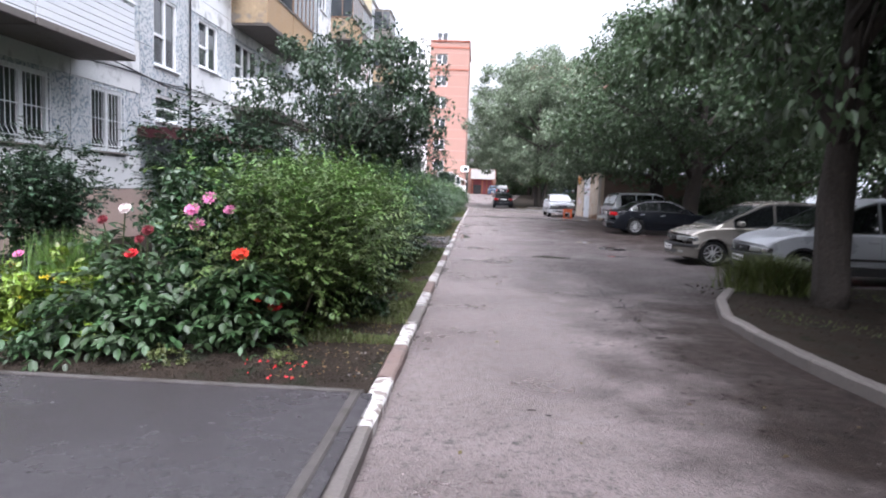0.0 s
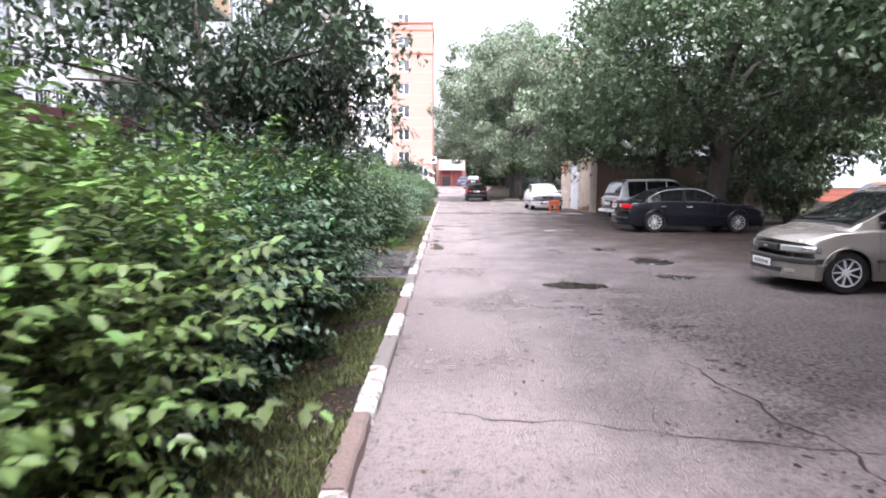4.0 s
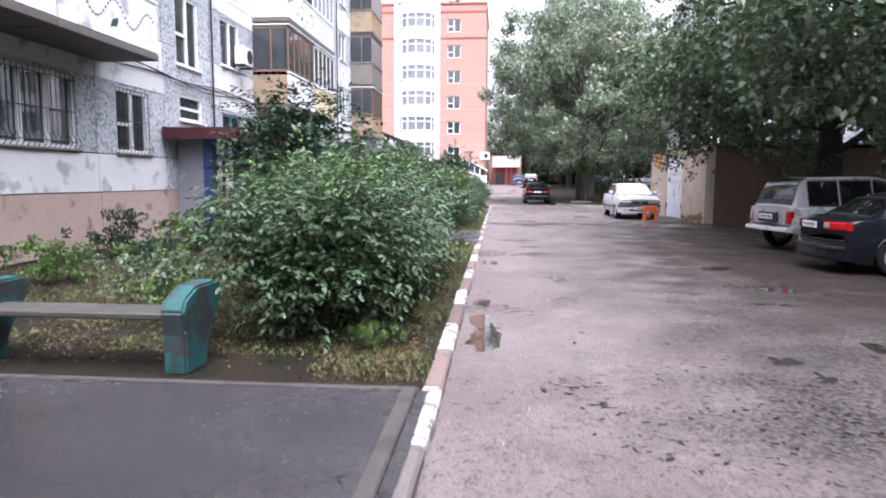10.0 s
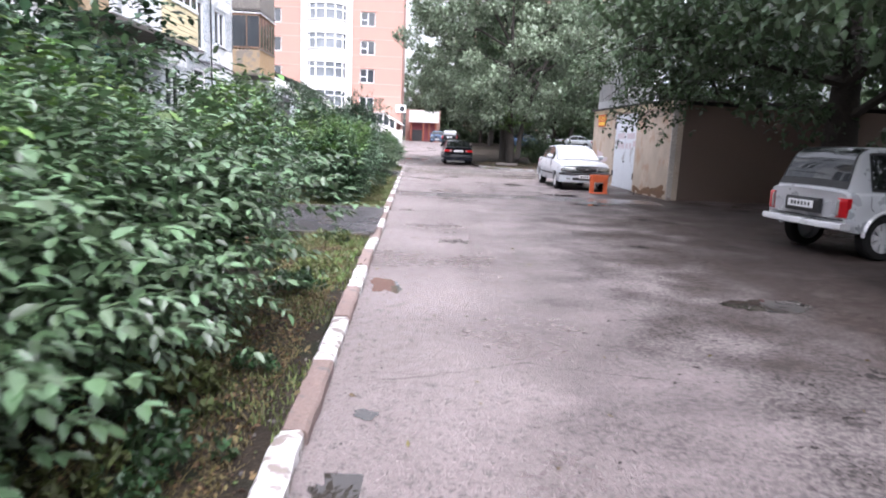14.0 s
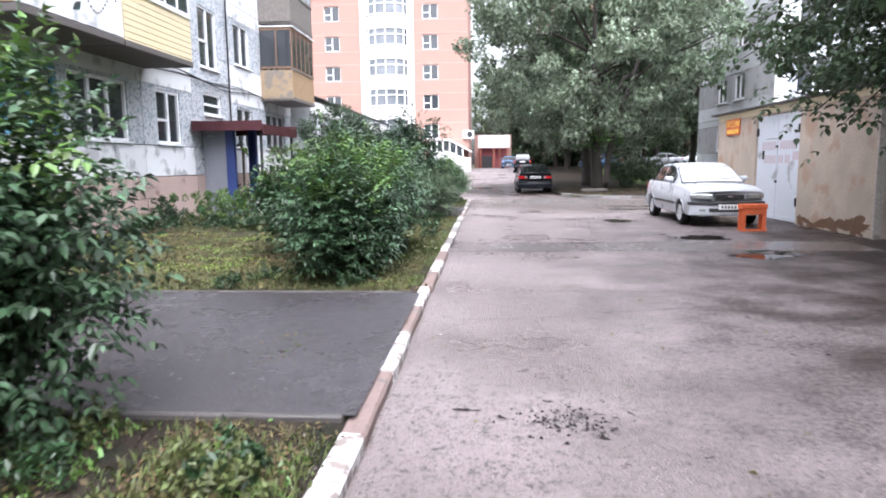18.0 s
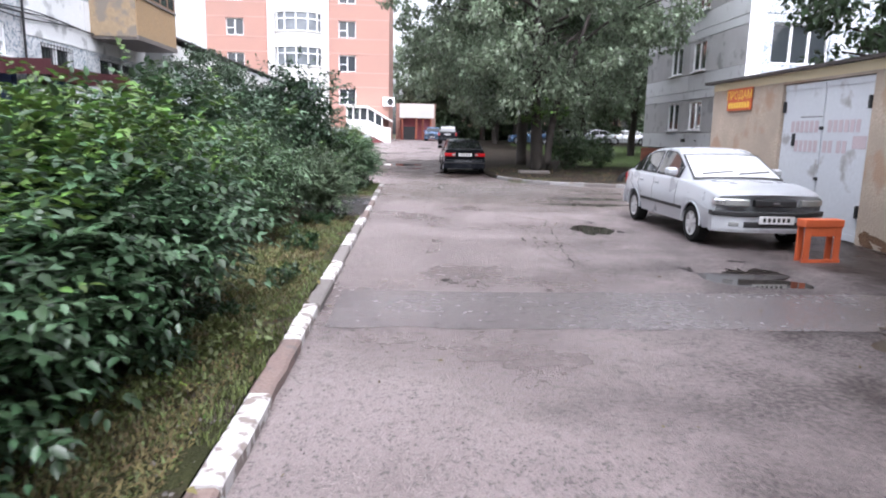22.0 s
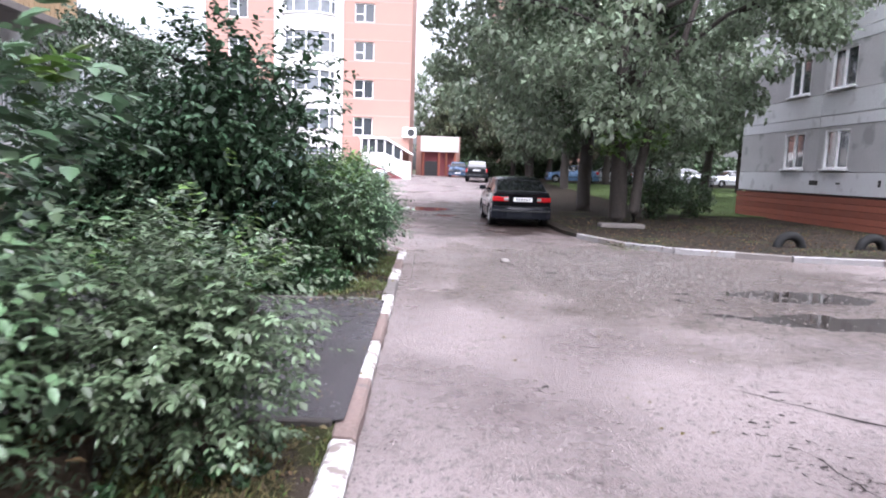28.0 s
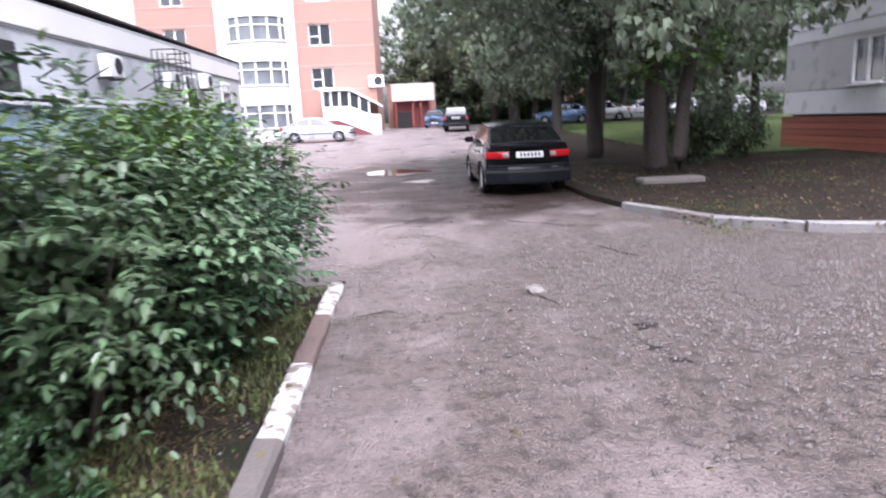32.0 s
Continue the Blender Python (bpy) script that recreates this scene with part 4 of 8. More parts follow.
def aircon(m, label="white outdoor air conditioner unit on a bracket"):
    """Local: x right, y outward, z up."""
    ac = thing("air_conditioner", label, "air conditioner", m)
    part("casing", boxes((-0.4, 0.4, 0, 0.28, 0, 0.55), bevel=0.02), "pvc", ac)
    bm = bmesh.new()
    lathe(bm, [(0.01, 0.285), (0.21, 0.285), (0.21, 0.3), (0.01, 0.3)], 20, "Y")
    f = part("fan_grille", bm, "trim", ac, m=pose(-0.1, 0, 0.28))
    part("bracket", boxes((-0.35, -0.3, -0.1, 0.3, -0.06, -0.003), (0.3, 0.35, -0.1, 0.3, -0.06, -0.003)), "iron", ac)
    return ac


def plaster_patch(y, z, a, b, seed, mat, label):
    """A ragged patch where the paint has come off, a few millimetres proud of the wall."""
    bm = bmesh.new()
    ring = []
    for k in range(40):
        t = 2 * math.pi * k / 40
        r = 1 + 0.5 * noise.noise((math.cos(t) * 1.6 + seed, math.sin(t) * 1.6, seed)) + 0.25 * noise.noise((math.cos(t) * 6, math.sin(t) * 6, seed))
        ring.append(bm.verts.new((FX + 0.042, y + a * r * math.cos(t), z + b * r * math.sin(t))))
    bm.faces.new(ring)
    tagged(part("plaster_patch", bm, mat), label, "wall patch", kind="structure")


rq = random.Random(21)
for y, z, a, b, mat in ((21.6, 0.98, 0.75, 0.14, "grey"), (20.6, 1.35, 0.3, 0.16, "stucco"), (21.9, 1.5, 0.18, 0.2, "stucco"), (22.6, 1.28, 0.22, 0.12, "stucco"), (24.6, 1.3, 0.12, 0.1, "grey"), (23.9, 1.15, 0.1, 0.16, "grey"), (35.4, 1.6, 0.35, 0.2, "grey"),
                        (36.6, 1.3, 0.25, 0.18, "stucco"), (34.5, 1.05, 0.5, 0.1, "grey"), (40.3, 0.7, 0.3, 0.15, "stucco"), (39.05, 1.72, 0.13, 0.08, "grey"), (39.7, 1.68, 0.24, 0.24, "grey"), (40.7, 1.76, 0.08, 0.26, "grey"), (49.6, 1.3, 0.4, 0.2, "grey"), (8.0, 1.3, 0.4, 0.2, "grey"), (10.3, 1.5, 0.3, 0.3, "stucco")):
    plaster_patch(y, z, a, b, rq.uniform(0, 50), mat, "patch of bare grey plaster where the paint has peeled" if mat == "grey" else "fresh white filler patch on the facade")
east = lambda x, y, z: pose(x, y, z, 0, 0, -90)
south = lambda x, y, z: pose(x, y, z, 0, 0, 180)
aircon(east(FX + 0.1, 34.9, 5.05))
aircon(east(FX + 0.1, 21.2, 7.6))

# low grey annex past the block
annex = thing("annex_building", "low grey rendered annex with a blue fence and sloping parapet", "building")
AX = -7.6
bm = boxes((AX - 9, AX, 54.4, 77.4, -0.1, 4.4))
for v in bm.verts:
    if v.co.z > 4:
        v.co.z = 4.5 if v.co.y > 70 else 4.3
part("wall", bm, "annexgrey", annex)
part("parapet_cap", boxes((AX - 9, AX + 0.05, 54.4, 77.5, 4.52, 4.57)), "roofing", annex)
part("upper_band", boxes((AX, AX + 0.02, 54.4, 77.4, 3.75, 4.3)), "stucco", annex, "whitewashed band under the parapet")
part("band", boxes((AX, AX + 0.035, 54.4, 77.4, 3.66, 3.74)), "joint", annex)
part("shutter", boxes((AX + 0.002, AX + 0.05, 56.2, 59.6, 1.4, 3.4)), "iron", annex, "dark steel shutter")
for y in (69.6, 74.2):
    w = part("window_frame", boxes((AX + 0.002, AX + 0.06, y, y + 1.3, 2.2, 3.5), bevel=0.01), "pvc", annex)
    part("pane", boxes((AX + 0.061, AX + 0.066, y + 0.1, y + 1.2, 2.3, 3.4)), "glass", w)
for y in (60.2, 62.0, 65.4):
    bm = bmesh.new()
    tube(bm, [(AX + 0.05, y, 2.7), (AX + 0.9, y - 0.3, 3.05)], 0.02, 5)
    part("awning_strut", bm, "iron", annex)
bm = boxes((AX, AX + 1.6, 54.5, 61.5, 2.35, 2.42))
for v in bm.verts:
    v.co.z -= (v.co.x - AX) * 0.12
part("porch_roof", bm, "steel", annex)
for y, z in ((63.4, 2.95), (71.4, 3.05)):
    aircon(east(AX + 0.1, y, z))
cage = thing("air_conditioner_cage", "black steel cage round an outdoor unit on the annex wall", "cage")
bm = bmesh.new()
for y in (66.8, 67.25, 67.7, 68.15):
    for x in (AX + 0.05, AX + 0.75):
        tube(bm, [(x, y, 2.75), (x, y, 4.0)], 0.018, 4)
for z in (2.75, 3.05, 3.35, 3.7, 4.0):
    tube(bm, [(AX + 0.05, 66.8, z), (AX + 0.75, 66.8, z), (AX + 0.75, 68.15, z), (AX + 0.05, 68.15, z)], 0.018, 4)
part("bars", bm, "iron", cage)
aircon(east(AX + 0.2, 67.45, 2.84))
fen = thing("sheet_fence", "pale blue corrugated sheet fence below the annex", "fence")
bm = bmesh.new()
pr = [(-5.6 + 0.03 * math.sin(i * math.pi / 2), 54.5 + i * 0.06) for i in range(230)]
lo, hi = [bm.verts.new((x, y, 0)) for x, y in pr], [bm.verts.new((x, y, 2.0)) for x, y in pr]
for i in range(len(pr) - 1):
    bm.faces.new((lo[i], lo[i + 1], hi[i + 1], hi[i]))
bmesh.ops.solidify(bm, geom=bm.faces[:], thickness=0.004)
part("sheet", bm, "bluesheet", fen)
part("cap_rail", boxes((-5.68, -5.52, 54.5, 68.2, 2.0, 2.05)), "steel", fen)

# far orange brick block with the white bay column
BY, BX0, BX1 = 95.0, -18.7, -1.9
brick = thing("brick_building", "seven-storey orange brick apartment block with a white bay column", "building")
BT = 22.6
bh = []
for s in range(7):
    z = 3.4 + s * 3.05
    bh.append((-6.6, -5.0, z + 0.75, z + 2.25))
    bh.append((-16.9, -15.3, z + 0.75, z + 2.25))
bm = bmesh.new()
wall_boxes(bm, 0, 0.5, BX0, BX1, -0.1, BT, bh)
for v in bm.verts:
    v.co.x, v.co.y = v.co.y, BY + v.co.x
bmesh.ops.reverse_faces(bm, faces=bm.faces[:])
part("wall", bm, "brick", brick)
part("core_wall", boxes((BX0 + 0.01, BX1 - 0.01, BY + 0.45, BY + 14, -0.1, BT - 0.3)), "brick", brick)
part("parapet", boxes((BX0 - 0.1, BX1 + 0.1, BY - 0.1, BY + 14, BT, BT + 0.25)), "brickred", brick)
for k in range(7):
    for dz in (0.62, 2.36):
        for a, b in ((BX0 + 0.02, -13.12), (-7.48, BX1 - 0.02)):
            part("brick_course", boxes((a, b, BY - 0.016, BY + 0.06, 3.4 + k * 3.05 + dz, 3.4 + k * 3.05 + dz + 0.09)), "palebrick", brick, "pale brick course")
for z in (18.6, 21.7):
    part("cornice", boxes((BX0 - 0.05, BX1 + 0.06, BY - 0.07, BY + 0.1, z, z + 0.18)), "brickred", brick)
facing_south = lambda x, z, y=BY: Matrix(((1, 0, 0, x), (0, 1, 0, y + 0.12), (0, 0, 1, z), (0, 0, 0, 1)))
for x0, x1, z0, z1 in bh:
    window(brick, facing_south(x0, z0), x1 - x0, z1 - z0, 2, vent=True)
# rounded bays
bayp = []
for i in range(13):
    a = math.pi * (1 + i / 12)
    bayp.append((-10.3 + 2.15 * math.cos(a), BY + 1.35 * math.sin(a)))


def bay_ring(z0, z1, off):
    bm = bmesh.new()
    pts = [(-10.3 + (2.15 + off) * math.cos(math.pi * (1 + i / 12)), BY + (1.35 + off) * math.sin(math.pi * (1 + i / 12))) for i in range(13)]
    lo, hi = [bm.verts.new((x, y, z0)) for x, y in pts], [bm.verts.new((x, y, z1)) for x, y in pts]
    for i in range(12):
        bm.faces.new((lo[i], lo[i + 1], hi[i + 1], hi[i]))
    bm.faces.new(hi)
    bm.faces.new(lo[::-1])
    return bm


part("column_strip", boxes((-13.1, -12.4, BY - 0.25, BY + 0.02, 0, BT + 0.5), (-8.2, -7.5, BY - 0.25, BY + 0.02, 0, BT + 0.5)), "stucco", brick)
bm = bmesh.new()
tri = [bm.verts.new(p) for p in ((-13.1, BY - 0.25, BT), (-7.5, BY - 0.25, BT), (-10.3, BY - 0.25, BT + 1.0), (-13.1, BY + 0.3, BT), (-7.5, BY + 0.3, BT), (-10.3, BY + 0.3, BT + 1.0))]
for f in ((0, 1, 2), (5, 4, 3), (0, 2, 5, 3), (1, 4, 5, 2), (0, 3, 4, 1)):
    bm.faces.new([tri[i] for i in f])
part("gable", bm, "stucco", brick)
for s in range(8):
    z = 0.4 + s * 3.05
    bay = part("bay", bay_ring(z - 0.35 if s else 0, z + 1.0, 0.0), "stucco", brick, "rounded white bay with glazing")
    part("cornice", bay_ring(z + 1.0, z + 1.1, 0.1), "stucco", bay)
    if s < 7:
        part("pane", bay_ring(z + 1.1, z + 2.65, -0.12), "hazyglass", bay)
        rows = []
        for i in (0, 2, 4, 6, 8, 10, 12):
            x, y = bayp[i]
            x, y = -10.3 + (x + 10.3) * 0.975, BY + (y - BY) * 0.96
            rows.append((x - 0.05, x + 0.05, y - 0.05, y + 0.05, z + 1.1, z + 2.7))
        for r in rows:
            part("mullion", boxes(r), "pvc", bay)
        part("transom", bay_ring(z + 2.1, z + 2.18, -0.04), "pvc", bay)
# glazed stair porch: maroon base, white flank falling with the stair, glazing under a sloped roof
def slab_of(outline, y0, y1):
    bm = bmesh.new()
    p, q = [bm.verts.new((x, y0, z)) for x, z in outline], [bm.verts.new((x, y1, z)) for x, z in outline]
    bm.faces.new(p)
    bm.faces.new(q[::-1])
    for i in range(len(p)):
        j = (i + 1) % len(p)
        bm.faces.new((p[j], p[i], q[i], q[j]))
    bmesh.ops.recalc_face_normals(bm, faces=bm.faces[:])
    bmesh.ops.triangulate(bm, faces=[f for f in bm.faces if len(f.verts) > 4])
    return bm


PY = BY - 3.0
part("stair_base", slab_of([(-5.6, 0), (-2.25, 0), (-2.25, 0.8), (-4.6, 1.8), (-5.6, 1.8)], PY, BY - 0.02), "maroonwall", brick, "maroon painted stair base")
part("stair_flank", slab_of([(-5.6, 1.8), (-4.6, 1.8), (-2.25, 0.8), (-2.25, 0), (-1.6, 0), (-1.6, 2.1), (-2.4, 2.15), (-3.7, 2.75), (-5.6, 2.75)], PY - 0.06, PY + 0.15), "stucco", brick, "white flank wall of the stair")
part("porch_glazing", slab_of([(-5.5, 2.75), (-3.7, 2.75), (-2.4, 2.15), (-2.4, 3.0), (-3.7, 3.75), (-5.5, 3.75)], PY + 0.02, PY + 0.08), "glass", brick)
for x, z0, z1 in ((-5.56, 2.7, 3.85), (-5.0, 2.7, 3.8), (-4.4, 2.7, 3.8), (-3.72, 2.7, 3.8), (-3.05, 2.4, 3.4), (-2.4, 2.1, 3.0)):
    part("porch_post", boxes((x - 0.07, x + 0.07, PY - 0.05, PY + 0.1, z0, z1)), "stucco", brick)
part("porch_roof", slab_of([(-5.75, 3.8), (-3.7, 3.8), (-1.5, 2.6), (-1.5, 2.75), (-3.66, 3.97), (-5.75, 3.97)], PY - 0.15, BY - 0.02), "stucco", brick)
aircon(south(-1.9, BY - 0.05, 4.1) @ Matrix.Diagonal((1.4, 1.2, 1.5, 1)))
# second brick wing behind, with its entrance
wing = thing("brick_wing", "low red brick entrance wing with a white sign board", "building")
part("wall", boxes((-1.6, 3.2, 112, 130, -0.1, 5.2)), "brick", wing)
part("entrance_wall", boxes((-1.0, 2.6, 108.9, 112, 0, 3.4)), "maroonwall", wing)
for x in (-0.9, 0.75, 1.5, 2.4):
    part("entrance_column", boxes((x, x + 0.22, 108.3, 108.52, 0, 3.4), bevel=0.02), "brickred", wing)
part("sign_board", boxes((-1.1, 2.9, 108.2, 108.5, 3.4, 5.0)), "stucco", wing, "white sign board over the entrance")
part("gate", boxes((-0.62, 0.7, 108.34, 108.48, 0, 2.4)), "iron", wing)
tall = thing("brick_tower", "distant tall brick apartment block behind the trees", "building")
part("wall", boxes((9, 34, 136, 150, -0.1, 27.5)), "brick", tall)
for s in range(8):
    for x in (10.5, 14.5, 18.5, 22.5, 26.5):
        window(tall, facing_south(x, 2.0 + s * 3.05, 135.85), 1.6, 1.5, 2)

# grey panel block across the yard
rblock = thing("panel_building", "grey panel apartment block on a brick plinth", "building")
RX, RY0, RY1 = 13.1, 57.2, 67.8
rb0 = 1.15
rh_w, rh_s = [], []
for s in range(5):
    z = rb0 + s * 2.62
    for y in (60.75, 63.2):
        rh_w.append((y, y + 1.3, z + 0.85, z + 2.15))
    for x in (14.05, 18.8, 24.0):
        rh_s.append((x, x + 2.3, z + 0.75, z + 2.3))
part("core_wall", boxes((RX + 0.3, RX + 30, RY0 + 0.3, RY1 - 0.02, -0.1, rb0 + 13.1)), "joint", rblock)
for s in range(5):
    z = rb0 + s * 2.62
    for y0, y1 in ((RY0, 62.4), (62.4, RY1)):
        nr = [h for h in rh_w if h[1] > y0 and h[0] < y1]
        bm = bmesh.new()
        wall_boxes(bm, RX, RX + 0.3, y0, y1, z, z + 0.75, nr, 0.015)
        wall_boxes(bm, RX, RX + 0.3, y0, y1, z + 2.25, z + 2.62, nr, 0.015)
        pieces("panel", bm, "palepanel", rblock)
        bm = bmesh.new()
        wall_boxes(bm, RX + 0.01, RX + 0.3, y0, y1, z + 0.75, z + 2.25, nr, 0.004)
        pieces("panel", bm, "grey", rblock, "dark grey pebbledash window band")
    for x0, x1 in ((RX + 0.31, 18.2), (18.2, 23), (23, RX + 30)):
        nr = [h for h in rh_s if h[1] > x0 and h[0] < x1]
        bm = bmesh.new()
        wall_boxes(bm, 0, 0.3, x0, x1, z, z + 2.62, nr, 0.015)
        for v in bm.verts:
            v.co.x, v.co.y = v.co.y, RY0 + v.co.x
        bmesh.ops.reverse_faces(bm, faces=bm.faces[:])
        pieces("panel", bm, "pebble", rblock)
part("corner_strip", boxes((RX - 0.02, RX + 0.6, RY0 - 0.03, RY0 + 0.001, rb0, rb0 + 13.1)), "white", rblock)
for k in range(6):
    part("plinth_course", boxes((RX - 0.06, RX + 0.3, RY0 - 0.06, RY1, -0.1 + k * 0.2, 0.085 + k * 0.2), (RX + 0.3, RX + 30, RY0 - 0.06, RY0 + 0.3, -0.1 + k * 0.2, 0.085 + k * 0.2)), "brickred", rblock)
part("roof_edge", boxes((RX - 0.1, RX + 30, RY0 - 0.1, RY1 + 0.1, rb0 + 13.1, rb0 + 13.5)), "white", rblock)
facing_west = lambda y, z: Matrix(((0, 1, 0, RX + 0.03), (-1, 0, 0, y), (0, 0, 1, z), (0, 0, 0, 1)))
for y0, y1, z0, z1 in rh_w:
    window(rblock, facing_west(y1, z0), y1 - y0, z1 - z0, 2, curtain=rw.choice((0, 1)))
for x0, x1, z0, z1 in rh_s:
    window(rblock, facing_south(x0, z0, RY0), x1 - x0, z1 - z0, 3)

# garage row
gar = thing("garage", "tan roughcast garage with grey-blue steel doors", "garage")
GX, GY0, GY1, GT = 7.2, 38.7, 47.0, 2.82
bm = bmesh.new()
wall_boxes(bm, GX, GX + 0.3, GY0, GY1, -0.1, GT, [(41.75, 44.2, -0.1, 2.62)])
part("front_wall", bm, "render", gar)
# side and back walls carry the overhang's shade in their darker colour
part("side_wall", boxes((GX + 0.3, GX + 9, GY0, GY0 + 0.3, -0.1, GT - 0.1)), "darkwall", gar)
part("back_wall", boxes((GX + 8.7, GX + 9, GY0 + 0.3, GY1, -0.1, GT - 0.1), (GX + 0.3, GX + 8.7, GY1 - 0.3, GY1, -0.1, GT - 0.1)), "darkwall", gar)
part("corner_post", boxes((GX - 0.03, GX + 0.12, GY0 - 0.04, GY0 - 0.002, -0.1, GT - 0.05)), "palecorner", gar, "pale plastered corner strip")
part("roof", boxes((GX - 0.16, GX + 9.2, GY0 - 0.14, GY1 + 0.2, GT, GT + 0.05)), "roofing", gar)
part("cream_band", boxes((GX - 0.012, GX - 0.001, GY0, GY1, 2.66, GT)), "siding", gar)
for y0, y1 in ((41.78, 42.96), (42.99, 44.17)):
    d = part("door_leaf", boxes((GX + 0.05, GX + 0.1, y0, y1, 0.02, 2.6), bevel=0.006), "steel", gar, "grey-blue steel garage door leaf")
    for z in (0.02, 2.5):
        part("frame_bar", boxes((GX + 0.035, GX + 0.049, y0, y1, z, z + 0.1)), "steel", d)
    for z in (0.4, 2.1):
        part("hinge", boxes((GX + 0.0, GX + 0.05, y0 + 0.02 if y0 < 42 else y1 - 0.08, y0 + 0.08 if y0 < 42 else y1 - 0.02, z, z + 0.2), bevel=0.008), "iron", d)
part("lock_box", boxes((GX + 0.02, GX + 0.05, 43.72, 43.8, 1.5, 1.72), bevel=0.008), "iron", gar)
for z in (0.92, 1.78):
    part("latch", boxes((GX + 0.025, GX + 0.05, 42.93, 43.03, z, z + 0.06), bevel=0.006), "iron", gar)
part("wicket_edge", boxes((GX + 0.045, GX + 0.052, 42.99, 43.62, 2.0, 2.014)), "iron", gar)
part("door_edge", boxes((GX + 0.02, GX + 0.05, 41.752, 41.778, 0.02, 2.6)), "iron", gar)
sg = thing("sale_sign", "orange sign with yellow lettering fixed to the garage wall", "sign")
part("board", boxes((GX - 0.045, GX - 0.013, 45.25, 46.25, 2.2, 2.66), bevel=0.006), "orange", sg)
for k in range(8):
    part("lettering", boxes((GX - 0.052, GX - 0.046, 45.31 + k * 0.112, 45.39 + k * 0.112, 2.25, 2.37)), "yellow", sg)


def text_on(parent, body, m, size, mat):
    cu = bpy.data.curves.new("lettering", "FONT")
    cu.body, cu.size, cu.extrude, cu.align_x = body, size, 0.002, "CENTER"
    cu.materials.append(M[mat])
    ob = new("lettering", cu)
    ob.parent, ob.matrix_basis = parent, m
    return ob


text_on(sg, "ПРОДАМ", Matrix(((0, 0, -1, GX - 0.048), (-1, 0, 0, 45.75), (0, 1, 0, 2.44), (0, 0, 0, 1))), 0.235, "yellow")
# black sprayed marks on the lowest band of the grey block
for y, z, w, h in ((57.9, 1.42, 0.5, 0.2), (58.7, 1.4, 0.16, 0.34), (59.1, 1.46, 0.12, 0.2), (61.0, 1.5, 0.22, 0.06), (62.2, 1.45, 0.5, 0.16)):
    part("sprayed_mark", boxes((RX - 0.004, RX - 0.001, y, y + w, z, z + h)), "ink", rblock)


for z, ys in ((1.74, (42.02, 42.16, 42.3, 42.44, 42.58, 42.72, 43.08, 43.22, 43.36, 43.5, 43.64, 43.78)), (1.4, (42.3, 42.44, 42.66, 42.8, 43.06, 43.2, 43.34, 43.48, 43.62))):
    for y in ys:
        part("faded_letter", boxes((GX + 0.044, GX + 0.048, y, y + 0.1, z, z + 0.2)), "pink", gar)
part("pink_patch", boxes((GX + 0.044, GX + 0.048, 41.84, 42.16, 1.48, 1.68)), "pink", gar)

# ---- plants ----
def stems(rng, n, spread, height, r0, lean=0.35):
    bm = bmesh.new()
    for _ in range(n):
        a, s = rng.uniform(0, 2 * math.pi), rng.uniform(0.2, 1)
        x, y = 0.12 * math.cos(a) * s, 0.12 * math.sin(a) * s
        tx, ty = spread * math.cos(a) * s, spread * math.sin(a) * s
        h = height * rng.uniform(0.7, 1)
        tube(bm, [(x, y, -0.05), (x + tx * 0.35, y + ty * 0.35, h * 0.45), (tx, ty, h)], [r0, r0 * 0.7, r0 * 0.25], 5)
    return to_mesh("stem", bm)


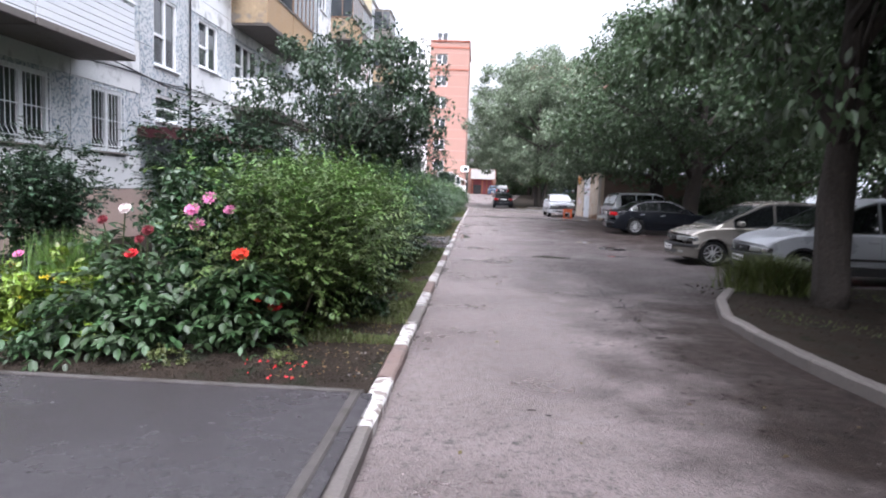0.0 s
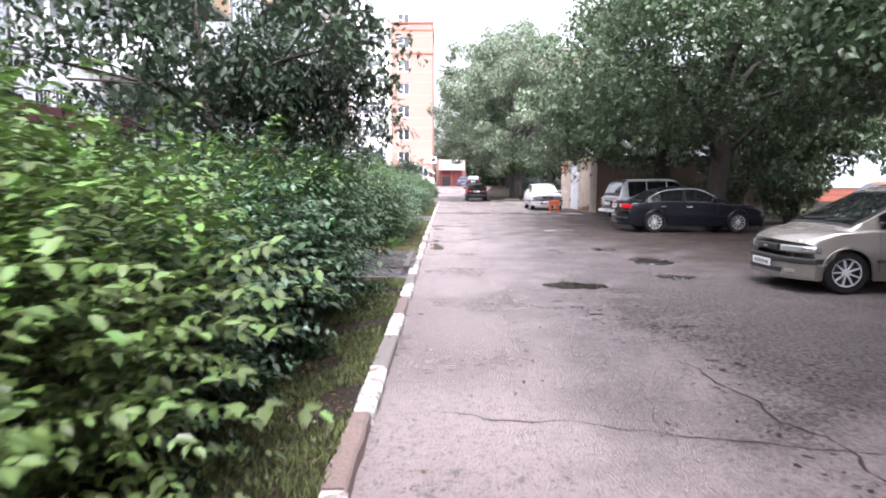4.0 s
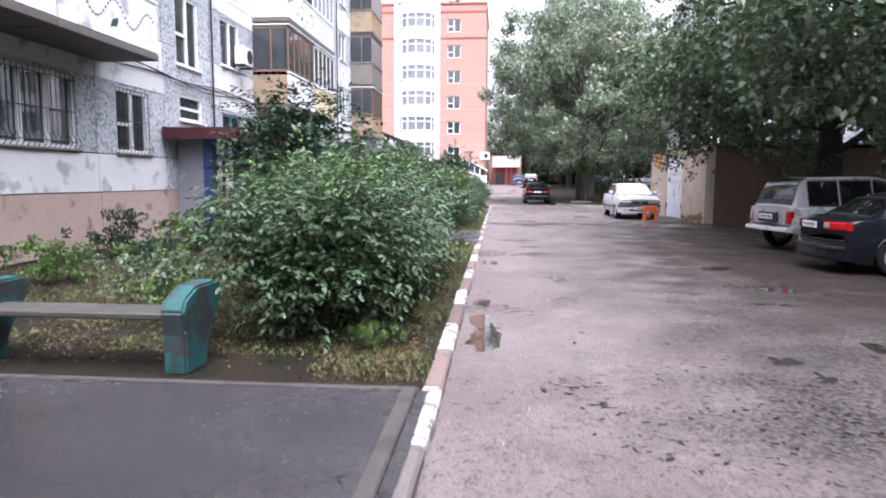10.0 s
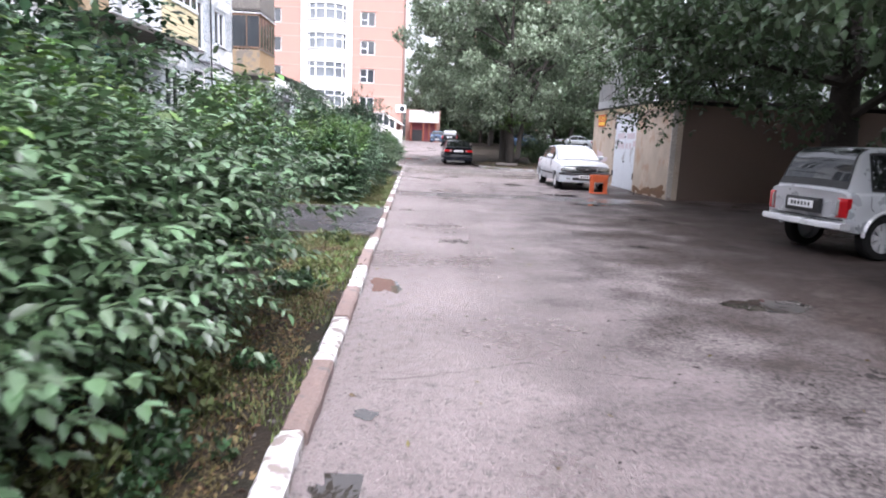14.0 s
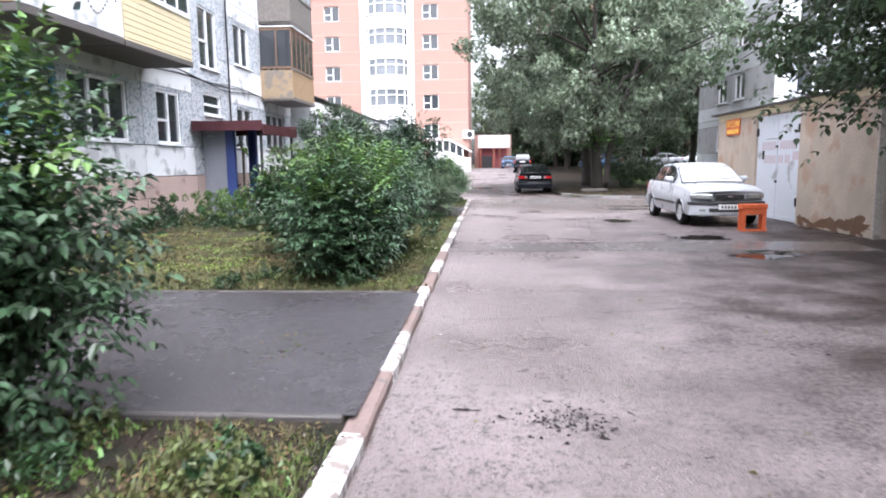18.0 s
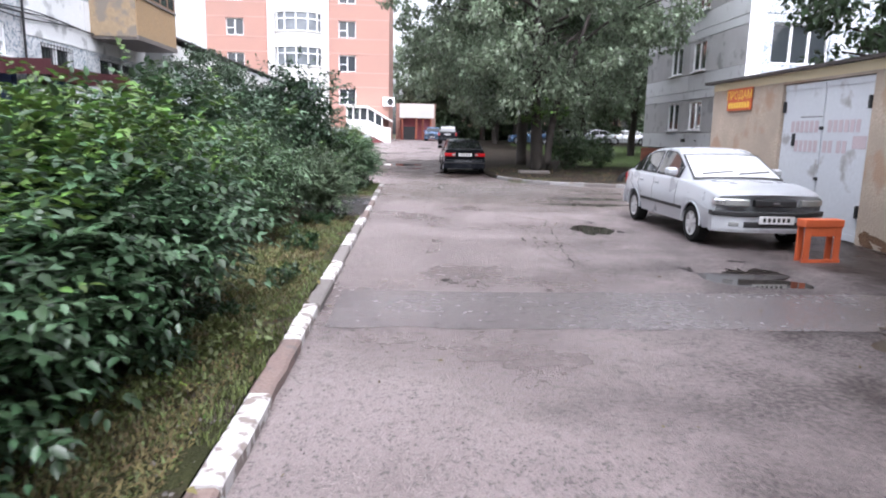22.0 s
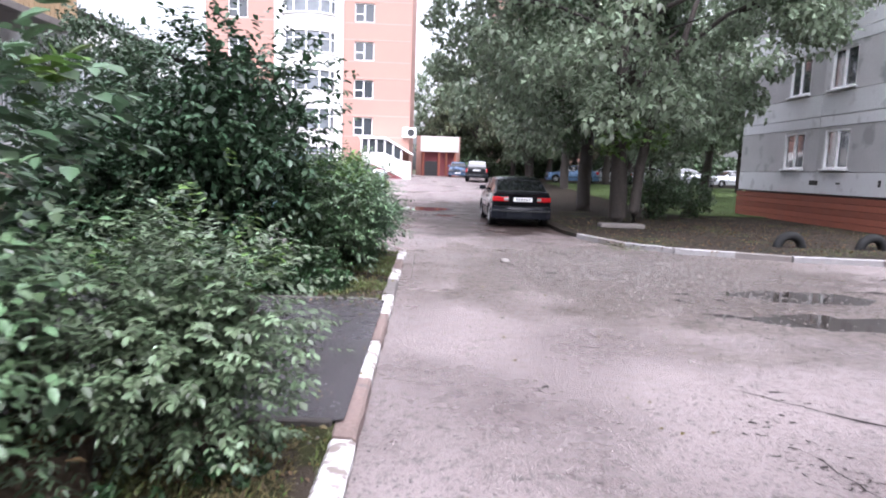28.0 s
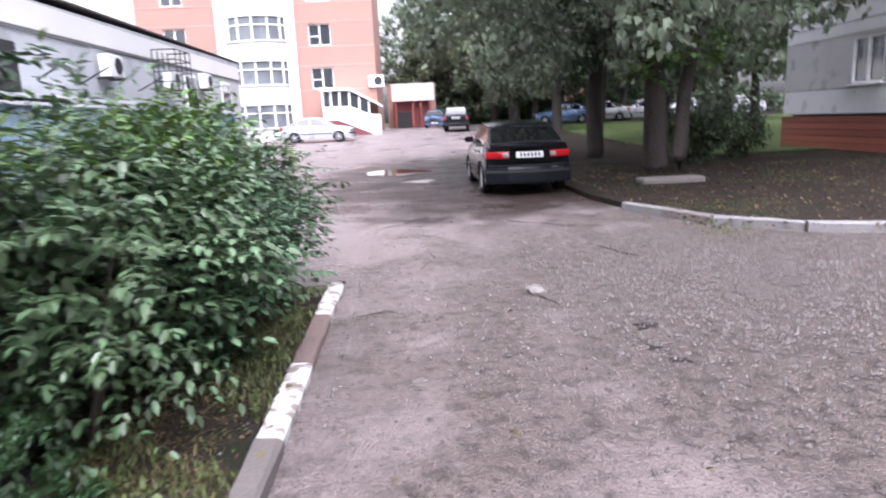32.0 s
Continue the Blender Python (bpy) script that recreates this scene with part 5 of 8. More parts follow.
def shrub_kit(seed, rx, ry, h, leaves, size, mat, low=0.1, clumps=70, young=0, pairs=0, wide=0.46, twig=0.26, heart=1):
    """Meshes of one shrub: stems, inner and outer leaves, young shoots."""
    rng = np.random.default_rng(seed)
    c, r = [], []
    for _ in range(clumps):
        d = rng.normal(size=3)
        d /= np.linalg.norm(d)
        k = rng.uniform(0.55, 1.0)
        p = np.array([d[0] * rx * k, d[1] * ry * k, low + (h - low) * 0.5 + d[2] * (h - low) * 0.5 * k])
        taper = 0.42 + 0.58 * min(1, p[2] / (0.62 * h))
        p[:2] *= taper
        c.append(p)
        r.append(rng.uniform(0.13, 0.3) * min(1.4, 0.75 + h * 0.2))
    c, r = np.array(c), np.array(r)[:, None]
    pts, out = clumped(rng, leaves, c, r)
    keep = pts[:, 2] > 0.03
    pts, out = pts[keep], out[keep]
    if pairs:
        q = pts[:: pairs * 2 + 1]
        w = out[:: pairs * 2 + 1] * (0.5, 0.5, 0.25) + rng.normal(size=q.shape) * (0.25, 0.25, 0.15) + (0, 0, 0.2)
        w += (q - (0, 0, low + (h - low) * 0.45)) / np.array([rx, ry, h * 1.1]) * 0.75
        w /= np.linalg.norm(w, axis=1, keepdims=True)
        me = sprig_mesh("foliage", mat, q, w, twig, pairs, size, rng, wide, 0.14)
    else:
        me = leaf_mesh("foliage", mat, pts, size, rng, out * 0.8)
    n2 = heart * leaves // 4
    d = rng.normal(size=(n2, 3))
    d /= np.linalg.norm(d, axis=1, keepdims=True)
    q = d * rng.random((n2, 1)) ** 0.4 * np.array([rx, ry, (h - low) * 0.5]) * 0.72 + (0, 0, low + (h - low) * 0.5)
    inner = leaf_mesh("inner_foliage", mat, q, size * 1.25, rng, None, wide=0.7)
    sh = None
    if young:
        b = c[np.argsort(-c[:, 2])[: max(6, clumps // 3)]]
        k = rng.integers(0, len(b), young // 9)
        way = rng.normal(size=(len(k), 3)) * 0.35 + (0, 0, 0.9)
        q = b[k] + rng.normal(size=(len(k), 3)) * 0.09 + (0, 0, 0.1)
        sh = sprig_mesh("new_growth", "hedgelight", q, way / np.linalg.norm(way, axis=1, keepdims=True), twig, 4, size, rng, wide)
    return stems(rng, 9, max(rx, ry) * 0.7, h * 0.8, 0.018), me, inner, sh


def plant(name, label, category, kit, m, group=""):
    t = thing(name, label, category, m, group)
    for n, me, mat in zip(("stem", "foliage", "inner_foliage", "new_growth"), kit, ("twig", "hedge", "hedge", "hedgelight")):
        if me:
            p = part(n, me, mat, t)
            if n != "stem":
                tagged(p, kind="stuff")
    return t


HEDGE = [shrub_kit(20 + k, 0.8, 0.78, 1.5, 7400, 0.064, "hedge", low=0.42, young=600, pairs=5, clumps=90, wide=0.5, twig=0.34) for k in range(4)]
GROUNDED = [shrub_kit(120 + k, 0.8, 0.78, 1.45, 8600, 0.074, "mixedhedge", low=0.04, young=1700, pairs=4, clumps=110, wide=0.56, twig=0.32) for k in range(4)]
HEDGEB = [shrub_kit(30, 0.85, 0.8, 1.55, 4200, 0.085, "hedge", young=300)]
rp = random.Random(3)


def hedge_row(y0, y1, step, x=-1.75, scale=1.0, kits=HEDGE, label="dense green hedge shrub with small pointed leaves"):
    y = y0
    while y <= y1:
        k = rp.choice(kits)
        s = scale * rp.uniform(0.93, 1.08)
        plant("hedge_shrub", label, "shrub", k, Matrix.Translation((x + rp.uniform(-0.08, 0.08), y, 0.08)) @ Matrix.Rotation(rp.uniform(0, 6.28), 4, "Z") @ Matrix.Diagonal((s, s, s * rp.uniform(0.95, 1.05), 1)), "roadside hedge")
        y += step


BRIGHT = [shrub_kit(34 + k, 0.85, 0.8, 1.45, 10500, 0.048, "privet", low=0.1, young=3200, pairs=5, clumps=100, wide=0.58, twig=0.26) for k in range(2)]
OVERHUNG = [shrub_kit(134 + k, 0.85, 0.8, 1.45, 9000, 0.056, "mixedhedge", low=0.3, young=300, pairs=5, clumps=100, wide=0.58, twig=0.28) for k in range(2)]
BROAD = [shrub_kit(37 + k, 0.85, 0.8, 1.5, 7000, 0.068, "snowberry", low=0.26, young=350, pairs=4, clumps=95, wide=0.5, twig=0.36) for k in range(3)]
hedge_row(6.3, 9.0, 1.05, -1.75, 1.0, BRIGHT, "dense hedge shrub with yellow-green young shoots")
hedge_row(9.45, 11.2, 1.05, -1.75, 1.0, OVERHUNG, "dark green hedge shrub with a few light shoots")
hedge_row(11.7, 14.7, 1.05, -1.75)
hedge_row(7.0, 14.4, 1.3, -2.8, 1.08, HEDGEB)
hedge_row(20.75, 25.0, 1.05, -1.85, 1.0, BROAD, "dense hedge shrub with light green pointed leaves")
for x, y, turn, sx, sz in ((-2.45, 29.35, 1.3, 0.92, 1.22), (-2.95, 29.15, 2.3, 0.85, 1.1)):
    plant("hedge_shrub", "tall round hedge shrub standing before the path", "shrub", GROUNDED[turn > 2], Matrix.Translation((x, y, 0.08)) @ Matrix.Rotation(turn, 4, "Z") @ Matrix.Diagonal((sx, 0.8, sz, 1)), "roadside hedge")
plant("hedge_shrub", "low light green shrub at the end of the hedge", "shrub", BROAD[1], Matrix.Translation((-2.85, 27.15, 0.08)) @ Matrix.Rotation(2.0, 4, "Z") @ Matrix.Diagonal((0.85, 0.8, 0.85, 1)), "roadside hedge")
ELDER = shrub_kit(155, 1.0, 0.85, 2.05, 3600, 0.115, "elder", low=0.12, clumps=100, pairs=3, wide=0.62, twig=0.3, young=200)
FINE = shrub_kit(150, 0.52, 0.46, 1.12, 9500, 0.042, "twiggy", low=0.12, clumps=100, pairs=5, wide=0.55, twig=0.2, young=300, heart=2)
for x, y, turn, sc in ((-2.65, 42.95, 0.4, 1.0), (-3.6, 42.5, 2.1, 1.1)):
    plant("elder_bush", "broad-leaved mid green bush by the last path", "bush", ELDER, Matrix.Translation((x, y, 0.08)) @ Matrix.Rotation(turn, 4, "Z") @ Matrix.Scale(sc, 4), "front garden bushes")
plant("hedge_shrub", "small grey-green shrub with fine leaves beside a stump", "shrub", FINE, Matrix.Translation((-1.3, 43.25, 0.08)) @ Matrix.Rotation(0.7, 4, "Z"), "roadside hedge")
hedge_row(27.2, 28.4, 1.1, -4.2, 1.1, HEDGEB)
hedge_row(22.5, 26.0, 1.5, -2.9, 1.0, HEDGEB)
hedge_row(34.2, 37.7, 1.02, -1.8, 0.95, GROUNDED, "dense dark hedge shrub leafy down to the ground")
hedge_row(40.95, 42.0, 1.0, -2.15, 0.96, [BROAD[0], BROAD[1], BROAD[2], BROAD[0]], "hedge shrub with light green pointed leaves")
hedge_row(36.6, 36.7, 1.0, -3.0, 1.0, HEDGEB)
hedge_row(48.7, 51.6, 0.95, -1.5, 0.92, [GROUNDED[0], BROAD[1], GROUNDED[2]], "dense hedge shrub with light green pointed leaves")

def tall_shoots(x, y, n, seed, height=0.55):
    """Straight young shoots standing up over a clipped shrub."""
    rng = np.random.default_rng(seed)
    host = min((o for o in scene.objects if o.name.startswith("hedge_shrub")), key=lambda o: math.hypot(o.location.x - x, o.location.y - y))
    back = host.matrix_basis.inverted()
    for _ in range(n):
        a, lean = rng.uniform(0, 6.28), rng.uniform(0, 0.16)
        r = rng.uniform(0, 0.4)
        foot = Vector((x + r * math.cos(a), y + r * math.sin(a), 1.25))
        tip = foot + Vector((lean * math.cos(a), lean * math.sin(a), 1)) * height * rng.uniform(0.6, 1.25)
        bm = bmesh.new()
        tube(bm, [back @ foot, back @ foot.lerp(tip, 0.5), back @ tip], [0.006, 0.005, 0.002], 5)
        shoot = part("shoot", bm, "stalk", host)
        q = np.array([(back @ foot.lerp(tip, k))[:] for k in (0.3, 0.45, 0.6, 0.72, 0.84, 0.95)])
        w = rng.normal(size=(6, 3)) * (1, 1, 0.1) + (0, 0, 0.5)
        tagged(part("leaves", sprig_mesh("leaves", "hedgelight", q, w / np.linalg.norm(w, axis=1, keepdims=True), 0.13, 2, 0.075, rng, 0.5), "hedgelight", shoot), kind="stuff")


tall_shoots(-2.3, 34.4, 7, 500)
tall_shoots(-2.6, 35.6, 5, 501, 0.4)
tall_shoots(-2.4, 41.2, 5, 502, 0.35)
LILAC = [shrub_kit(40 + k, 1.5, 1.4, 3.3, 5700, 0.108, "lilac", low=0.15, clumps=130, pairs=3, wide=0.66, twig=0.3, heart=2) for k in range(2)]
for x, y, s in ((-4.8, 11.5, 0.85), (-4.6, 15.0, 0.7), (-6.2, 9.0, 0.62), (-5.9, 13.2, 0.6), (-4.0, 27.2, 0.98), (-4.9, 48.6, 0.5), (-3.5, 49.3, 0.9), (-3.2, 48.1, 0.62), (-4.2, 48.2, 0.66), (-6.4, 48.4, 0.42), (-7.0, 21.5, 0.6)):
    plant("lilac_bush", "tall dark green lilac bush with broad leaves", "bush", rp.choice(LILAC), Matrix.Translation((x, y, 0.08)) @ Matrix.Rotation(rp.uniform(0, 6.28), 4, "Z") @ Matrix.Diagonal((s, s, s, 1)), "front garden bushes")


plant("lilac_bush", "tall dense dark lilac at the end of the path", "bush", LILAC[0], Matrix.Translation((-2.42, 47.95, 0.08)) @ Matrix.Rotation(1.0, 4, "Z") @ Matrix.Diagonal((0.8, 0.8, 0.95, 1)), "front garden bushes")


def tree_kit(seed, crown_r, z0, z1, trunk_r, leaves, size, mat, limbs=9, clumps=110, lean=0.0, clump_r=(0.5, 1.1)):
    """A tapered trunk with limbs, and a crown of clumped leaves with gaps."""
    rng = np.random.default_rng(seed)
    bm = bmesh.new()
    top = z0 + (z1 - z0) * 0.75
    tr = [(0, 0, -0.1), (0.03, 0, 0.25), (0.05 * lean, 0.02, z0 * 0.6), (0.12 + lean * 0.4, 0.06, z0 + 0.3), (0.2 + lean, 0.1, (z0 + top) / 2), (0.25 + lean, 0.15, top)]
    tube(bm, tr, [trunk_r * 1.5, trunk_r * 1.12, trunk_r, trunk_r * 0.85, trunk_r * 0.5, trunk_r * 0.12], 12)
    for v in bm.verts:
        v.co += Vector((noise.noise(v.co * 3.0), noise.noise(v.co * 3.0 + Vector((5, 0, 0))), 0)) * trunk_r * 0.22
    trunk = to_mesh("trunk", bm, True)
    bm = bmesh.new()
    c, r = [], []
    mid, hz = (z0 + z1) / 2, (z1 - z0) / 2
    for k in range(limbs):
        a = 2 * math.pi * k / limbs + rng.uniform(-0.3, 0.3)
        zb = z0 * rng.uniform(0.75, 1.0) + (top - z0) * rng.uniform(0, 0.6)
        L = crown_r * rng.uniform(0.55, 0.9)
        ze = zb + rng.uniform(0.3, 1.0) * hz * 0.7
        p1, p2 = (L * 0.45 * math.cos(a), L * 0.45 * math.sin(a), zb + (ze - zb) * 0.65), (L * math.cos(a), L * math.sin(a), ze)
        tube(bm, [(lean * 0.4, 0.05, zb), p1, p2], [trunk_r * 0.38, trunk_r * 0.24, 0.02], 6)
        for _ in range(2):
            b = rng.uniform(-0.7, 0.7)
            tube(bm, [p1, (p1[0] + L * 0.5 * math.cos(a + b), p1[1] + L * 0.5 * math.sin(a + b), p1[2] + rng.uniform(-0.4, 0.9))], [trunk_r * 0.16, 0.012], 5)
    for _ in range(clumps):
        d = rng.normal(size=3)
        d /= np.linalg.norm(d)
        k = rng.uniform(0.45, 1.0) ** 0.6
        z = mid + d[2] * hz * k
        shape = 1.0 if z < mid else math.sqrt(max(0.05, 1 - ((z - mid) / hz) ** 2)) * 0.35 + 0.6
        c.append((d[0] * crown_r * k * shape + lean * 0.5, d[1] * crown_r * k * shape, z + (0.25 * hz * (rng.random() - 0.5))))
        r.append(rng.uniform(*clump_r))
    c, r = np.array(c), np.array(r)[:, None]
    pts, out = clumped(rng, leaves, c, r * np.array([[1, 1, 0.7]]), shell=0.35)
    me = leaf_mesh("crown", mat, pts, size, rng, out * 0.5, droop=0.6, rich=False, wide=0.62)
    return trunk, to_mesh("limbs", bm), me


def tree(label, kit, m, group="yard trees"):
    t = thing("tree", label, "tree", m, group)
    part("trunk", kit[0], "bark", t)
    part("branching", kit[1], "bark", t)
    tagged(part("crown", kit[2], "maple", t), kind="stuff")
    return t


LOW = tree_kit(64, 4.6, 2.1, 9.5, 0.28, 33000, 0.165, "dark", clumps=300, clump_r=(0.5, 1.0))
SCREEN = tree_kit(66, 4.8, 1.6, 10.5, 0.25, 8500, 0.36, "dark", clumps=170, clump_r=(0.6, 1.2))
ELM = [tree_kit(60 + k, 4.8, 2.5, 11.0, 0.3, 25000, 0.21, "dark", clumps=230, clump_r=(0.45, 0.95)) for k in range(2)]
BIG = tree_kit(70, 7.0, 2.0, 14.6, 0.25, 56000, 0.21, "maple", limbs=12, clumps=380, lean=-0.8, clump_r=(0.5, 1.1))
SMALL = [tree_kit(80 + k, 2.1, 1.75, 4.6, 0.07, 10500, 0.1, "plum", limbs=9, clumps=85, clump_r=(0.25, 0.55)) for k in range(2)]
FAR = [tree_kit(90 + k, 4.2, 2.6, 14.0, 0.25, 6500, 0.4, "pale" if k else "maple", clumps=120, clump_r=(0.6, 1.2)) for k in range(2)]


def at(x, y, s=1.0, z=0.0, turn=None, sz=None):
    return Matrix.Translation((x, y, z)) @ Matrix.Rotation(rp.uniform(0, 6.28) if turn is None else turn, 4, "Z") @ Matrix.Diagonal((s, s, sz or s, 1))


tree("tall elm with a dark crown beside the yard road", ELM[1], at(8.6, 4.6, 1.0, 0.05))
tree("old elm with a dark trunk and overhanging crown beside the kerb", ELM[0], at(4.97, 9.3, 0.74, 0.05, 0.4, 1.0))
for x, y, s, kit in ((9.2, 28.45, 1.2, LOW), (14.6, 20.4, 1.3, ELM[0]), (11.3, 18.2, 1.25, LOW), (9.4, 34.6, 1.25, LOW), (10.6, 43.0, 0.8, ELM[0]), (8.8, 8.0, 1.1, LOW)):
    tree("tall dark green elm behind the parked cars", kit, at(x, y, s, 0, None, min(s, 1.08)))
# the last four are unseen, added to block sky light at the start
for x, y, s in ((17.5, 11.0, 0.9), (15.5, 35.0, 0.9), (28.0, 24.0, 1.0), (31.0, 34.0, 1.1), (29.0, 44.0, 1.0), (26.0, 14.0, 1.0), (24.0, 52.0, 1.0), (33.0, 28.0, 1.0), (12.5, 2.0, 1.0), (5.9, 1.2, 0.9), (4.6, -5.0, 1.0), (7.2, -2.5, 1.0)):
    tree("dark screening elm, those by the start unseen and added for shade", SCREEN, at(x, y, s))
maple = tree("large maple with a split trunk at the road bend", BIG, at(5.75, 60.4, 1.0, 0.0, 1.2))
turn = maple.matrix_basis.inverted()
bm = bmesh.new()
tube(bm, [turn @ Vector(p) for p in ((6.18, 60.1, -0.1), (6.18, 60.1, 0.5), (6.25, 60.1, 1.8), (6.55, 60.2, 3.2), (7.4, 60.5, 5.5), (8.2, 60.8, 8.0))], [0.22, 0.17, 0.15, 0.13, 0.1, 0.05], 12)
part("trunk", bm, "bark", maple, smooth=True)
rng = np.random.default_rng(71)
q = np.array([(turn @ Vector(p))[:] for p in ((5.35, 59.85, 2.3), (5.2, 59.8, 2.6), (5.6, 59.7, 2.9), (5.3, 59.7, 3.2), (6.0, 59.7, 2.7), (6.5, 59.6, 2.5), (6.7, 59.7, 2.9), (5.0, 59.9, 2.2))])
q = np.repeat(q, 7, 0) + rng.normal(size=(56, 3)) * 0.14
w = rng.normal(size=(56, 3)) * 0.6 + (0, 0, 0.5)
tagged(part("new_growth", sprig_mesh("new_growth", "hedgelight", q, w / np.linalg.norm(w, axis=1, keepdims=True), 0.35, 3, 0.16, rng, 0.7), "hedgelight", maple), kind="stuff")
tree("leaning maple with a dark trunk behind the large one", ELM[1], at(6.1, 66.4, 0.85, 0.05, None, 1.1))
for x, y, s, k in ((15.6, 77, 1.0, 0), (9.0, 84, 1.1, 1), (8.6, 108, 1.0, 1), (14, 92, 1.2, 1), (22, 86, 1.1, 0), (9, 100, 1.3, 1), (20, 105, 1.2, 1), (5.5, 118, 1.2, 1), (30, 95, 1.2, 0), (11, 73, 0.75, 0), (16, 112, 1.3, 0), (25, 110, 1.3, 1), (1.5, 121, 1.1, 0), (12, 106, 1.1, 0), (8, 92, 0.8, 0)):
    tree("distant tree with a pale green crown", FAR[k], at(x, y, s))
for x, y, s, z in ((-2.75, 13.9, 1.05, 0.1), (-5.6, 51.2, 0.8, 0.1)):
    last = tree("small garden tree with dark leaves before the facade", SMALL[rp.randrange(2)], at(x, y, s, z), "garden trees")
first = next(o for o in scene.objects if o.name.startswith("tree") and o.parent is None and abs(o.location.y - 13.9) < 0.01)


def boughs(host, a, tips, rise_by, n, mat, size, spread, wide, thick, seed):
    """Drooping leafy boughs from one point of a tree to their tips."""
    rng = np.random.default_rng(seed)
    back, a = host.matrix_basis.inverted(), Vector(a)
    for tip in tips:
        arc = [a.lerp(Vector(tip), k / 8) + Vector((0, 0, rise_by * math.sin(math.pi * k / 8))) for k in range(9)]
        bm = bmesh.new()
        tube(bm, [back @ q for q in arc], [thick * (1 - 0.1 * k) for k in range(9)], 5)
        bough = part("bough", bm, "bark", host)
        k = rng.random(n) ** 0.6 * 8
        i = np.minimum(k.astype(int), 7)
        base = np.array([(back @ q)[:] for q in arc])
        q = base[i] + (base[i + 1] - base[i]) * (k - i)[:, None] + rng.normal(size=(n, 3)) * spread
        w = rng.normal(size=(n, 3)) + (0.1, 0.5, -0.4)
        tagged(part("leafage", sprig_mesh("leafage", mat, q, w / np.linalg.norm(w, axis=1, keepdims=True), size * 2.3, 2, size, rng, wide), mat, bough), kind="stuff")


boughs(first, (-2.7, 13.9, 2.6), ((-2.3, 15.3, 1.8), (-1.6, 15.3, 1.8), (-1.2, 15.2, 2.0), (-0.8, 15.2, 2.3), (-2.0, 15.5, 2.3), (-1.4, 14.9, 2.35), (-2.9, 15.5, 2.1), (-2.6, 15.1, 2.5), (-1.9, 15.3, 2.5)), 0.55, 250, "plum", 0.088, 0.15, 0.42, 0.022, 88)
spread_elm = next(o for o in scene.objects if o.name.startswith("tree") and o.parent is None and abs(o.location.y - 34.6) < 0.01)
boughs(spread_elm, (8.8, 35.0, 4.6), ((3.6, 36.0, 2.85), (3.9, 36.3, 3.4), (4.3, 35.8, 2.55), (4.75, 36.2, 2.1), (5.1, 36.0, 1.95), (5.6, 36.3, 2.3), (5.2, 35.7, 2.9), (6.0, 36.2, 2.2)), 0.5, 110, "dark", 0.1, 0.22, 0.6, 0.03, 89)
# thicket behind the parking places
BACK = [shrub_kit(50 + k, 1.7, 1.6, 2.4, 2300, 0.15, "dark", low=0.1, clumps=60) for k in range(2)]
for k in (0, 1, 3, 4, 5, 6, 7, 9, 13, 16):
    plant("thicket_bush", "dark green bush of the thicket behind the parked cars", "bush", BACK[k % 2], at(13.6 + 0.7 * math.sin(k * 2.3), 4 + k * 2.05, 1.0 + 0.15 * math.sin(k)), "thicket")
EDGE = shrub_kit(54, 1.7, 1.6, 2.6, 1300, 0.3, "dark", low=0.1, clumps=60)
SPREAD = tree_kit(96, 4.0, 1.0, 11.5, 0.22, 5200, 0.44, "pale", clumps=110, clump_r=(0.6, 1.2))
for k, x in enumerate((3.5, 7.0, 10.0, 13.5, 17.0, 20.5, 24.0, 28.0, 32.0)):
    tree("pale green tree in the row closing the view", SPREAD, at(x, 121 + 2.5 * math.sin(k * 2.1), 1.0 + 0.12 * math.sin(k), 0.8), "far trees")
for k in range(15):
    plant("thicket_bush", "green bush along the far end of the road", "bush", EDGE, at(1.5 + k * 2.3, 118 - k * 0.9, 1.5 + 0.3 * math.sin(k * 1.7)), "far bushes")
for x, y, s in ((7.6, 62.5, 0.8), (9.4, 64.0, 0.75), (11.6, 38.2, 0.7), (25.5, 33.0, 0.9), (26.5, 37.0, 1.0), (25.0, 28.5, 0.9), (27.0, 41.5, 1.0), (24.5, 20.0, 1.0)):
    plant("thicket_bush", "dark green bush under the trees", "bush", BACK[0], at(x, y, s), "thicket")

